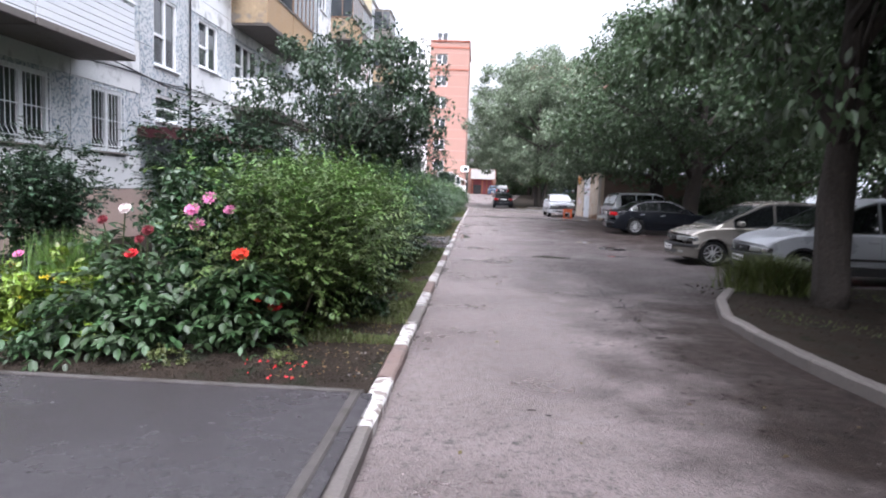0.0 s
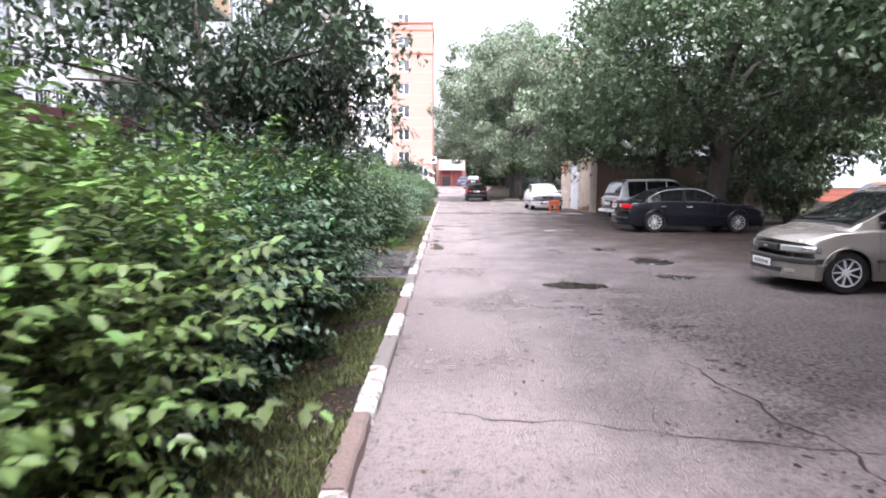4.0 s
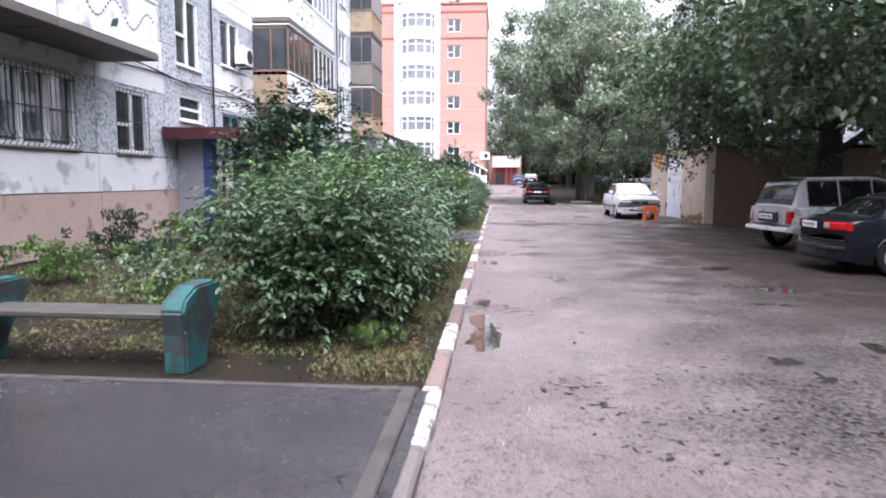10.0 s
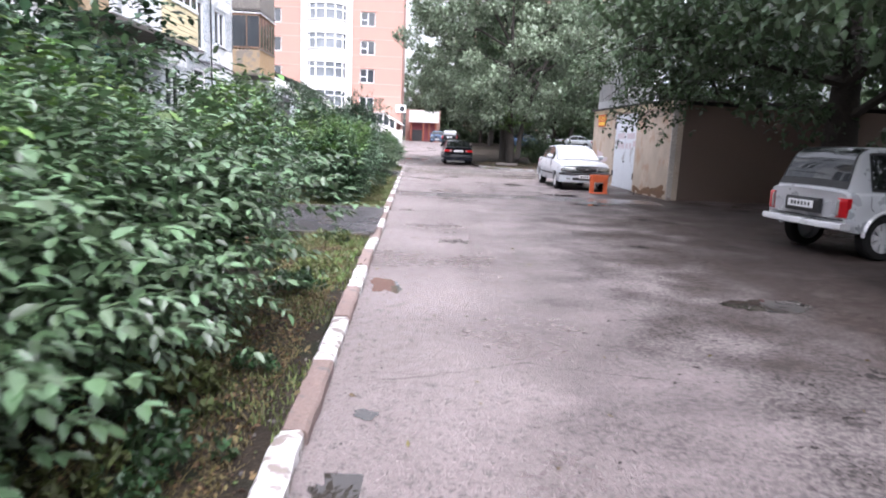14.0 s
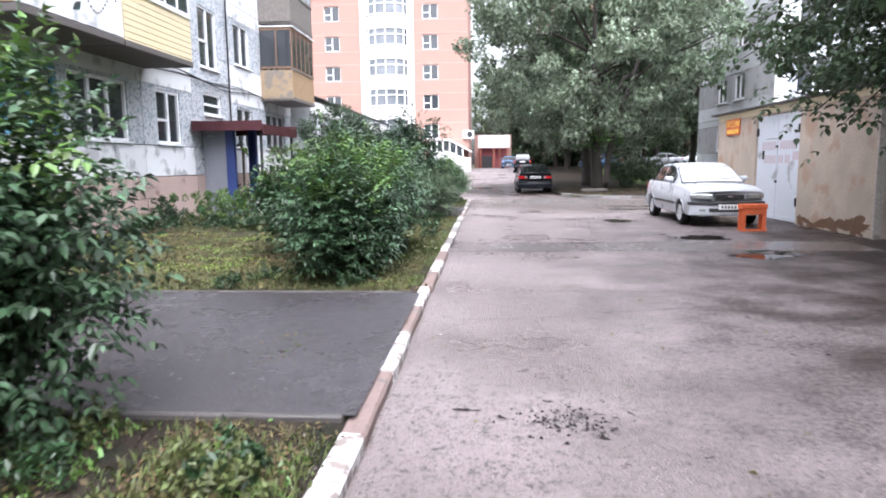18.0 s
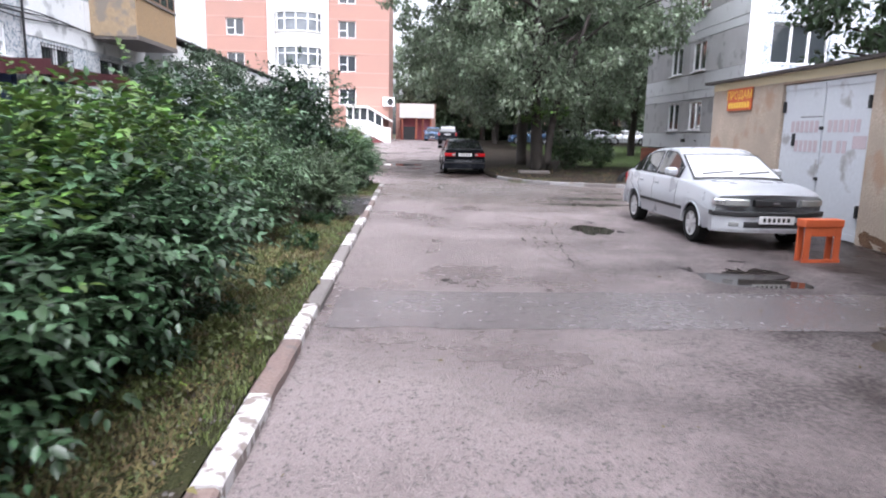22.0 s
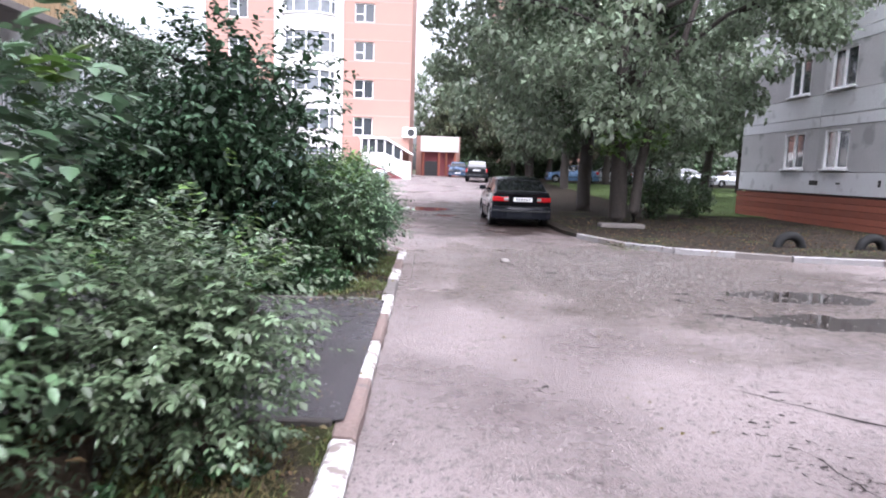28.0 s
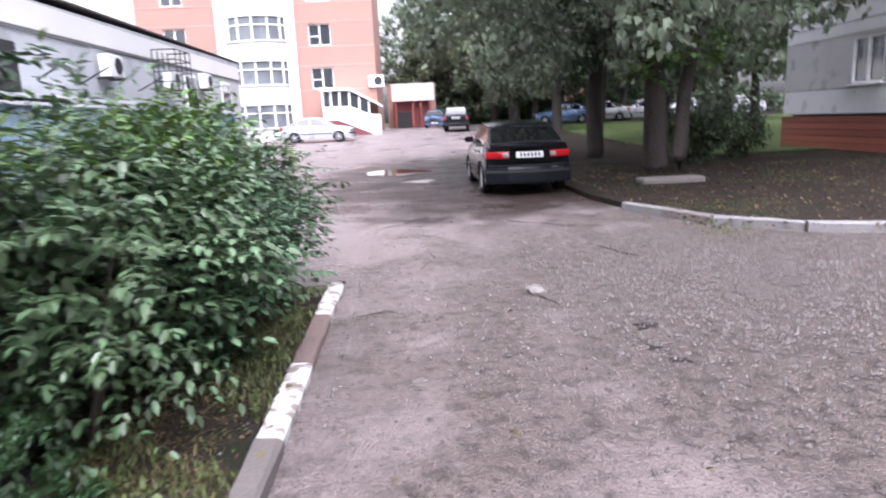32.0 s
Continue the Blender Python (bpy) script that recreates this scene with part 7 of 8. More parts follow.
bm = bmesh.new()
lathe(bm, [(0.36, -0.02), (0.36, 0.012), (0.31, 0.014), (0.305, 0.006), (0.01, 0.006)], 36)
part("ring", bm, "rust", mh)
bm = bmesh.new()
for i in range(-4, 5):
    for j in range(-4, 5):
        if math.hypot(i, j) < 4.3:
            box(bm, i * 0.066 - 0.026, i * 0.066 + 0.026, j * 0.066 - 0.026, j * 0.066 + 0.026, 0.006, 0.014)
part("tread", bm, "rust", mh)
# half-buried tyres
for x in (7.45, 9.3, 11.2):
    ty = thing("painted_tyre", "black half-buried car tyre with white paint traces", "tyre", pose(x + 0.35, 54.3, 0.05, 0, 0, 8))
    bm = bmesh.new()
    for ring in range(15):
        a = math.pi * ring / 14
        pts = [(math.cos(a) * (0.3 + 0.1 * math.cos(b)), 0.1 * math.sin(b), math.sin(a) * (0.3 + 0.1 * math.cos(b))) for b in (2 * math.pi * k / 10 for k in range(10))]
        cur = [bm.verts.new(p) for p in pts]
        if ring:
            for k in range(10):
                bm.faces.new((prev[k], prev[(k + 1) % 10], cur[(k + 1) % 10], cur[k]))
        prev = cur
    part("tyre", bm, "tyre", ty, smooth=True)
tagged(part("concrete_slab", boxes((4.65, 5.9, 58.15, 58.6, 0.05, 0.2), bevel=0.03), "concrete"), "broken grey concrete slab lying under the maple", "slab")
# right-hand islands
def island(name, outline, z, label):
    bm = bmesh.new()
    lo, hi = [bm.verts.new((x, y, -0.05)) for x, y in outline], [bm.verts.new((x, y, z + rise(y))) for x, y in outline]
    bm.faces.new(hi)
    for i in range(len(outline)):
        j = (i + 1) % len(outline)
        bm.faces.new((lo[i], lo[j], hi[j], hi[i]))
    bmesh.ops.recalc_face_normals(bm, faces=bm.faces[:])
    bmesh.ops.triangulate(bm, faces=[f for f in bm.faces if len(f.verts) > 4])
    tagged(part(name, bm, "soil"), label, "ground", kind="structure")


NEAR = [(3.35, -10), (3.3, 3.0), (3.2, 5.1), (3.1, 6.0), (3.07, 7.1), (3.1, 8.1), (3.5, 9.4), (4.1, 10.6), (4.75, 11.3), (9.5, 11.5), (13.4, 11.5), (13.4, -10)]
FARI = [(8.2, 118), (6.6, 98), (5.0, 84), (3.7, 72), (3.3, 66), (3.3, 57), (3.5, 55.7), (4.1, 54.0), (4.85, 53.25), (5.9, 52.85), (6.8, 52.45), (8.4, 52.25), (11, 52.0), (40, 51.6), (40, 68), (40, 98), (40, 118)]
island("grass_island", NEAR, 0.09, "bare shaded soil island round the elm")
island("grass_island", FARI, 0.09, "bare soil and grass under the maple")
# closing ends: the yard goes on behind the starting point
tagged(part("yard_wall", boxes((-20, 30, -16, -15.6, 0, 3.2)), "darkwall"), "plain brown yard wall closing the far end", "wall", kind="structure")

# ---- small growth ----
def blades(name, mat, xy, rng, height, width=0.006, lean=0.5, ground=lambda x, y: 0.1):
    n = len(xy)
    z = np.array([ground(x, y) for x, y in xy])
    h = height * rng.uniform(0.5, 1.25, n)
    a = rng.uniform(0, 2 * math.pi, n)
    l = lean * h * rng.uniform(0.2, 1.0, n)
    base = np.stack([xy[:, 0], xy[:, 1], z - 0.01], 1)
    way = np.stack([np.cos(a), np.sin(a), 0 * a], 1)
    side = np.stack([-np.sin(a), np.cos(a), 0 * a], 1) * width * rng.uniform(0.7, 1.6, (n, 1))
    mid = base + way * (l * 0.35)[:, None] + np.stack([0 * h, 0 * h, h * 0.62], 1)
    tip = base + way * l[:, None] + np.stack([0 * h, 0 * h, h], 1)
    v = np.stack([base - side, base + side, mid + side * 0.8, mid - side * 0.8, tip], 1).reshape(-1, 3)
    tri = np.array([[0, 1, 2], [0, 2, 3], [3, 2, 4]])
    f = (np.arange(n)[:, None, None] * 5 + tri[None]).reshape(-1, 3)
    me = bpy.data.meshes.new(name)
    me.vertices.add(len(v))
    me.vertices.foreach_set("co", v.ravel())
    me.loops.add(f.size)
    me.loops.foreach_set("vertex_index", f.ravel().astype(np.int32))
    me.polygons.add(len(f))
    me.polygons.foreach_set("loop_start", np.arange(0, f.size, 3, dtype=np.int32))
    me.update(calc_edges=True)
    me.materials.append(M[mat])
    return new(name, me)


rg = np.random.default_rng(5)


def patchy(n, x0, x1, y0, y1, thr=-0.1, k=0.9, seed=0.0):
    xy = np.stack([rg.uniform(x0, x1, n), rg.uniform(y0, y1, n)], 1)
    keep = [noise.noise((x * k, y * k, seed)) > thr for x, y in xy]
    return xy[np.array(keep)]


VERGES = [(5.9, 15.5), (19.3, 29.6), (33.3, 43.7), (47.3, 51.5)]
for (y0, y1), green, dry in zip(VERGES, (1.7, 0.55, 0.9, 1.0), (0.4, 1.3, 1.6, 0.6)):
    n = int((y1 - y0) * 2200 * green)
    nd = int((y1 - y0) * 1100 * dry)
    tagged(blades("grass", "grass", patchy(n, -1.6, -0.68, y0, y1, -0.12, 1.6), rg, 0.05, 0.0045, 0.8, ground=lawn_height), "short green grass along the kerb", "grass", kind="stuff")
    tagged(blades("dry_grass", "straw", patchy(nd // 2, -1.5, -0.8, y0, y1, -0.05, seed=4.0), rg, 0.045, 0.0045, 1.4, ground=lawn_height), "flattened dry grass and clippings by the kerb", "grass", kind="stuff")
    tagged(blades("dry_grass", "straw", patchy(nd, -1.5, -0.8, y0, y1, -0.05, 1.2, seed=4.0), rg, 0.03, 0.003, 3.2, ground=lawn_height), "matted thin straw lying on the verge", "grass", kind="stuff")
for x0, x1, y0, y1, n in ((-7.9, -1.4, 19.9, 25.0, 26000), (-8.2, -0.8, 33.4, 37.5, 30000), (-8.2, -2.9, 37.5, 43.6, 12000), (-6, -2.8, 25.0, 29.5, 6000), (-4.5, -0.9, 38.0, 43.8, 16000)):
    tagged(blades("grass", "grass", patchy(n, x0, x1, y0, y1, -0.25), rg, 0.036, 0.006, 1.5, ground=lawn_height), "mown yellowing lawn grass before the facade", "grass", kind="stuff")
    tagged(blades("dry_grass", "straw", patchy(n // 2, x0, x1, y0, y1, -0.3, seed=9.0), rg, 0.035, 0.008, 1.8, ground=lawn_height), "dry mown grass lying on the lawn", "grass", kind="stuff")
for x0, x1, y0, y1, n, h in ((3.7, 13, 2, 11.2, 9000, 0.05), (9, 34, 66, 90, 22000, 0.1), (3.5, 13.0, 52.7, 55.5, 9000, 0.035), (3.6, 13.0, 56.0, 66.0, 9000, 0.045)):
    tagged(blades("grass", "grass", patchy(n, x0, x1, y0, y1, 0.1, 0.7), rg, h, h * 0.1, 0.8, ground=lambda x, y: 0.09 + rise(y)), "sparse grass on the shaded soil", "grass", kind="stuff")
for seed, mat, thr, label in ((2.0, "lime_leaf", 0.12, "yellow-green tufts in the mown lawn"), (6.0, "straw", 0.0, "yellowed matted patches of the mown lawn")):
    tagged(blades("lawn_tufts", mat, patchy(17000, -8.2, -0.8, 33.4, 39.5, thr, 1.5, seed), rg, 0.036, 0.011, 2.2, ground=lawn_height), label, "grass", kind="stuff")
# greener corner before the third path
tagged(blades("grass", "grass", patchy(5200, -3.2, -0.72, 26.6, 29.6, 0.0, 1.3, 3.0), rg, 0.06, 0.006, 0.9, ground=lawn_height), "green weedy grass on the corner before the path", "grass", kind="stuff")
tagged(blades("lawn_tufts", "hedgelight", patchy(5000, -3.0, -0.74, 26.6, 29.6, 0.12, 1.7, 8.0), rg, 0.045, 0.01, 1.3, ground=lawn_height), "light green tufts on the corner before the path", "grass", kind="stuff")
# fallen leaves
def litter(n, x0, x1, y0, y1, z, name_label, size=0.05, mat="straw"):
    xy = np.stack([rg.uniform(x0, x1, n), rg.uniform(y0, y1, n)], 1)
    pts = np.array([(x, y, z(x, y) + 0.012) for x, y in xy])
    d = rg.normal(size=(n, 3)) * (1, 1, 0.05)
    me = leaf_mesh("fallen_leaves", mat, pts, size, rg, d * 2, droop=0.0, rich=False)
    tagged(new("fallen_leaves", me), name_label, "leaves", kind="stuff")


litter(2600, -1.6, -0.7, 4.8, 51, lawn_height, "brown dead leaves and trash under the hedge", 0.035, "deadleaf")
litter(2600, -1.6, -0.8, 19.3, 29.5, lawn_height, "brown leaf litter trodden into the verge", 0.035, "deadleaf")
litter(500, -1.5, -0.6, 4.8, 51, lawn_height, "scattered dry leaves on the verge")
litter(3600, -1.55, -0.74, 4.8, 51, lawn_height, "small yellowed leaf scraps on the verge", 0.026)
litter(2600, -1.6, -0.74, 19.3, 51, lawn_height, "green clippings fallen from the hedge", 0.032, "privet")
litter(260, -0.5, 3.5, 2, 58, lambda x, y: road_height(x, y), "single fallen leaves on the wet road", 0.04)
litter(1800, 3.6, 13.0, 52.8, 62.0, lambda x, y: 0.09, "brown dead leaves on the soil under the maple", 0.06, "deadleaf")
litter(500, -2.6, -0.7, 27.5, 29.6, lawn_height, "dry leaves on the bare corner of the verge")
litter(700, -8, -1.5, 19.3, 44, lawn_height, "dry leaves on the lawn")
litter(1500, -7, -0.8, 33.3, 38.5, lawn_height, "yellowed clippings on the mown lawn", 0.045)
litter(900, -5.5, -0.8, 19.5, 22.0, lawn_height, "yellowed leaves on the grass round the bench", 0.045)

# clods, stones and dropped petals on the bare bed
def crumbs(name, n, x0, x1, y0, y1, z, r0, r1, mat, label, heap=False):
    v, f = [], []
    for k in range(n):
        x, y, r, a = rg.uniform(x0, x1), rg.uniform(y0, y1), rg.uniform(r0, r1), rg.uniform(0, 6.28)
        if heap:
            x, y = rg.normal((x0 + x1) / 2, (x1 - x0) / 4), rg.normal((y0 + y1) / 2, (y1 - y0) / 4)
        for d in range(5):
            v.append((x + r * math.cos(a + d * 1.257) * rg.uniform(0.7, 1.3), y + r * math.sin(a + d * 1.257) * rg.uniform(0.7, 1.3), z(x, y) - 0.004))
        v.append((x + r * 0.2, y, z(x, y) + r * 0.75))
        f += [(6 * k + d, 6 * k + (d + 1) % 5, 6 * k + 5) for d in range(5)]
    me = bpy.data.meshes.new(name)
    me.from_pydata(v, [], f)
    me.materials.append(M[mat])
    tagged(new(name, me), label, "soil", kind="stuff")


crumbs("soil_crumbs", 2600, -4.9, -0.72, 4.5, 5.6, lawn_height, 0.006, 0.028, "soil", "crumbled dark soil of the flower bed")
crumbs("soil_crumbs", 1600, 3.5, 8.0, 4.0, 11.0, lambda x, y: 0.09, 0.006, 0.03, "soil", "crumbled soil round the elm")
crumbs("soil_crumbs", 2600, 3.6, 12.0, 53.2, 60.0, lambda x, y: 0.09, 0.008, 0.035, "soil", "crumbled soil under the maple")
crumbs("dropped_petals", 26, -1.9, -1.3, 4.75, 5.2, lawn_height, 0.012, 0.025, "petalred", "red petals dropped on the soil")
crumbs("verge_stones", 700, -0.98, -0.7, 4.8, 51, lawn_height, 0.006, 0.02, "chip", "small stones along the kerb")
# weeds along the verge: low broad-leaved tufts
WEED = []
for k in range(3):
    rng = np.random.default_rng(200 + k)
    c = rng.normal(size=(14, 3)) * (0.13, 0.13, 0.05) + (0, 0, 0.12)
    p, o = clumped(rng, 260, c, np.full((14, 1), 0.06))
    p[:, 2] = np.abs(p[:, 2]) * 0.9 + 0.01
    WEED.append(leaf_mesh("weed", "grass" if k == 1 else "hedge", p, 0.06, rng, o + (0, 0, 0.4), droop=0.0))
for k in range(60):
    y0, y1 = VERGES[k % 4]
    x, y = rp.uniform(-1.5, -0.98), rp.uniform(y0 + 0.1, y1 - 0.1)
    part("foliage", WEED[k % 3], "hedge", thing("weed", "low broad-leaved green weed on the verge", "weed", at(x, y, rp.uniform(0.5, 1.1), lawn_height(x, y)), "verge weeds"))
rw = random.Random(77)
for k in range(46):
    x, y, sc = (rw.uniform(-3.3, -1.5), rw.uniform(47.3, 47.75), rw.uniform(0.8, 1.5)) if k < 16 else (rw.uniform(-2.9, -0.9), rw.uniform(27.0, 29.5), rw.uniform(0.5, 0.9)) if k < 28 else (rw.uniform(-3.2, -0.95), rw.uniform(33.4, 34.2), rw.uniform(0.5, 0.8)) if k < 34 else (rw.uniform(-7.6, -5.0), rw.uniform(40.0, 41.6), rw.uniform(1.0, 1.7))
    part("foliage", WEED[k % 3], "hedge", thing("weed", "broad-leaved dark green weed growing from the soil", "weed", at(x, y, sc, lawn_height(x, y), rw.uniform(0, 6.28)), "verge weeds"))
# border plants along the plinth and by the bench
TUFT = []
for k in range(2):
    rng = np.random.default_rng(230 + k)
    c = rng.normal(size=(40, 3)) * (0.28, 0.28, 0.2) + (0, 0, 0.4)
    p, o = clumped(rng, 1600, c, np.full((40, 1), 0.11))
    p[:, 2] = np.abs(p[:, 2])
    TUFT.append((stems(rng, 8, 0.3, 0.6, 0.008), leaf_mesh("foliage", ("hedgelight", "hedge")[k], p, 0.085, rng, o * 0.6 + (0, 0, 0.5), wide=0.4), None, None))
for x, y, s, k in ((-7.5, 23.0, 0.95, 0), (-6.3, 23.2, 0.8, 0), (-5.2, 24.0, 0.7, 0), (-7.6, 21.3, 1.1, 1), (-6.6, 21.8, 1.0, 0), (-4.4, 22.6, 0.8, 1), (-7.4, 26.5, 1.0, 1), (-6.4, 27.5, 1.1, 0),
                   (-7.2, 42.8, 1.0, 0), (-6.6, 43.4, 1.1, 0), (-5.6, 43.3, 1.0, 1), (-4.8, 43.5, 0.9, 0), (-7.8, 41.9, 0.8, 1), (-4.2, 43.2, 0.8, 1), (-7.7, 40.3, 0.5, 0), (-2.8, 42.6, 1.1, 1), (-3.6, 47.5, 1.0, 1), (-2.4, 48.0, 0.8, 1), (-1.3, 47.9, 0.5, 1), (-2.0, 47.75, 0.6, 1), (-3.0, 47.7, 0.75, 1), (-4.1, 47.7, 0.8, 1), (-4.9, 47.8, 0.7, 1), (-5.7, 47.8, 0.8, 1), (-1.7, 48.3, 0.7, 1), (-2.7, 48.2, 0.7, 1), (-2.9, 20.4, 0.4, 1), (-1.25, 20.2, 0.3, 0), (-3.5, 21.2, 0.6, 0)):
    plant("border_plant", "leafy green border plant before the plinth", "plant", TUFT[k], at(x, y, s, 0.1), "border plants")
# pale aster by the bench
rng = np.random.default_rng(240)
c = rng.normal(size=(50, 3)) * (0.32, 0.28, 0.1) + (0, 0, 0.42)
p, o = clumped(rng, 1500, c, np.full((50, 1), 0.07))
plant("aster_clump", "grey-green aster clump with pale buds behind the bench", "plant", (stems(rng, 10, 0.3, 0.45, 0.006), leaf_mesh("foliage", "pale", p, 0.05, rng, o), None, None), at(-3.85, 21.5, 1.0, 0.1))
# light twiggy bush at the fourth path
TWIG = shrub_kit(260, 0.62, 0.6, 1.2, 4600, 0.042, "twiggy", low=0.05, clumps=80, pairs=3, wide=0.42, twig=0.22)
plant("spirea_bush", "light twiggy bush with small grey-green leaves by the path", "shrub", TWIG, at(-1.85, 43.0, 0.95, 0.1))
plant("spirea_bush", "light twiggy bush with small grey-green leaves by the path", "shrub", TWIG, at(-2.9, 43.1, 0.9, 0.1))
# grass tussock at the elm
tagged(blades("grass_tussock", "grass", np.stack([rg.normal(4.85, 0.3, 2600), rg.normal(10.7, 0.25, 2600)], 1), rg, 0.5, 0.008, 1.6, ground=lambda x, y: 0.09), "tall green grass tussock beside the elm", "grass", kind="stuff")

# ---- flower bed ----
def petals(rng, r, rings=4, n=11):
    """A full dahlia head: rings of cupped petals."""
    bm = bmesh.new()
    for k in range(rings):
        tilt, rr = 0.15 + 0.32 * k, r * (1 - 0.17 * k)
        for i in range(n - k):
            a = 2 * math.pi * (i + 0.5 * (k % 2)) / (n - k) + rng.uniform(-0.08, 0.08)
            c, s, w = math.cos(a), math.sin(a), rr * 0.3
            q = [(0.1 * rr, 0, 0.01 * k), (0.6 * rr, w, tilt * rr * 0.5), (rr, 0, tilt * rr), (0.6 * rr, -w, tilt * rr * 0.5), (0.6 * rr, 0, tilt * rr * 0.38)]
            v = [bm.verts.new((x * c - y * s, x * s + y * c, z)) for x, y, z in q]
            for t in ((0, 3, 4), (3, 2, 4), (2, 1, 4), (1, 0, 4)):
                bm.faces.new([v[j] for j in t])
    return to_mesh("flower_head", bm)


def dahlia(x, y, heads, leaves, h, label, seed):
    rng = np.random.default_rng(seed)
    t = thing("dahlia_plant", label, "flower", pose(x, y, 0.1), "flower bed")
    c = rng.normal(size=(26, 3)) * (0.22, 0.2, h * 0.2) + (0, 0, h * 0.45)
    c[:, 2] = np.clip(c[:, 2], 0.08, h * 0.8)
    p, o = clumped(rng, leaves, c, np.full((26, 1), 0.12))
    p[:, 2] = np.abs(p[:, 2])
    part("foliage", sprig_mesh("foliage", "dahlia", p[::5], (o[::5] * 0.7 + (0, 0, 0.5)) / np.linalg.norm(o[::5] * 0.7 + (0, 0, 0.5), axis=1, keepdims=True), 0.18, 2, 0.105, rng, 0.6, 0.5), "dahlia", t)
    for hx, hy, hz, r, mat in heads:
        bm = bmesh.new()
        tube(bm, [(0, 0, 0), (hx * 0.3, hy * 0.3, hz * 0.5), (hx, hy, hz)], [0.012, 0.009, 0.006], 5)
        st = part("stalk", bm, "stalk", t)
        part("flower_head", petals(rng, r), mat, st, m=Matrix.Translation((hx, hy, hz)) @ Matrix.Rotation(rng.uniform(0.5, 1.1), 4, "X"))


dahlia(-2.62, 6.3, [(-0.12, 0, 1.13, 0.085, "petalpink"), (-0.06, -0.03, 0.99, 0.085, "petalpink"), (0.03, 0.05, 1.25, 0.075, "petalpink"), (0.25, 0, 1.14, 0.07, "petalpink")], 900, 1.05, "tall dahlia with pink flowers", 300)
dahlia(-1.95, 5.65, [(-0.05, -0.05, 0.79, 0.085, "petalorange"), (0.26, -0.05, 0.35, 0.07, "petalred"), (0.12, -0.05, 0.42, 0.06, "petalorange")], 1000, 0.8, "dahlia with scarlet flowers and dark leaves", 301)
dahlia(-2.9, 5.7, [(-0.07, -0.1, 0.76, 0.065, "petalred"), (0.08, -0.1, 0.97, 0.06, "petaldark"), (-0.05, 0, 0.88, 0.05, "petaldark")], 900, 0.85, "dahlia with dark red flowers", 302)
dahlia(-3.5, 6.35, [(-0.14, -0.05, 1.0, 0.06, "petaldark"), (0.09, -0.05, 1.12, 0.07, "petalwhite")], 800, 0.95, "dahlia with one pale and one dark flower", 303)
dahlia(-4.6, 6.3, [(0, 0, 0.48, 0.06, "petalred"), (0.07, 0.03, 0.62, 0.06, "petalpink"), (-0.2, 0, 0.5, 0.06, "petalred")], 700, 0.5, "low dahlia with red and pink flowers", 304)
dahlia(-2.75, 5.2, [], 700, 0.5, "young dahlia plant without flowers", 306)
dahlia(-3.3, 5.3, [], 700, 0.5, "young dahlia plant without flowers", 307)
dahlia(-2.2, 6.0, [], 900, 0.7, "dahlia plant without open flowers", 305)
for k, (x, y) in enumerate(((-4.3, 5.6), (-3.85, 5.5), (-3.5, 5.75), (-4.75, 5.6), (-4.05, 6.0), (-3.0, 5.25))):
    rng = np.random.default_rng(320 + k)
    s = 0.45 if k == 5 else 1
    c = rng.normal(size=(18, 3)) * (0.2, 0.16, 0.12) * s + (0, 0, 0.28 * s)
    p, o = clumped(rng, int(900 * s), c, np.full((18, 1), 0.09))
    p[:, 2] = np.abs(p[:, 2])
    t = thing("loosestrife_plant", "yellow-green bushy plant with small yellow flowers", "flower", pose(x, y, 0.1), "flower bed")
    part("foliage", leaf_mesh("foliage", "lime_leaf", p, 0.085, rng, o * 0.6, wide=0.45), "lime_leaf", t)
    for j in range(0 if k == 5 else 5):
        q = (rng.uniform(-0.22, 0.22), rng.uniform(-0.18, 0.1), rng.uniform(0.38, 0.55))
        part("flower_head", petals(rng, 0.04, 2, 6), "petalyellow", t, m=Matrix.Translation(q))
# low weeds along the front of the bed
for k in range(16):
    x, y = rp.uniform(-4.9, -1.0), rp.uniform(4.75, 5.3)
    part("foliage", WEED[k % 3], "hedge", thing("weed", "low broad-leaved green weed on the verge", "weed", at(x, y, rp.uniform(0.4, 0.8), 0.1), "verge weeds"))
tagged(grid_sheet("lawn", 9.2, 40, 65, 92, 0.6, lambda x, y: 0.12 + rise(y) + 0.02 * noise.noise((x, y, 0)), "mown", "green lawn behind the maple island", "lawn"), kind="structure")
tagged(blades("feathery_grass", "hedgelight", np.stack([rg.normal(-4.15, 0.2, 1200), rg.normal(6.5, 0.18, 1200)], 1), rg, 0.75, 0.004, 0.35), "tall feathery light green bedding plant", "plant", kind="stuff")

# ---- road wear ----
def blob_outline(seed, a, b, n=64, rough=0.35):
    out = []
    for k in range(n):
        t = 2 * math.pi * k / n
        r = 1 + rough * noise.noise((math.cos(t) * 1.3 + seed, math.sin(t) * 1.3, seed * 0.37)) * 1.6 + 0.2 * noise.noise((math.cos(t) * 4, math.sin(t) * 4, seed)) + rough * 0.5 * noise.noise((math.cos(t) * 11, math.sin(t) * 11, seed))
        out.append((a * r * math.cos(t), b * r * math.sin(t)))
    return out


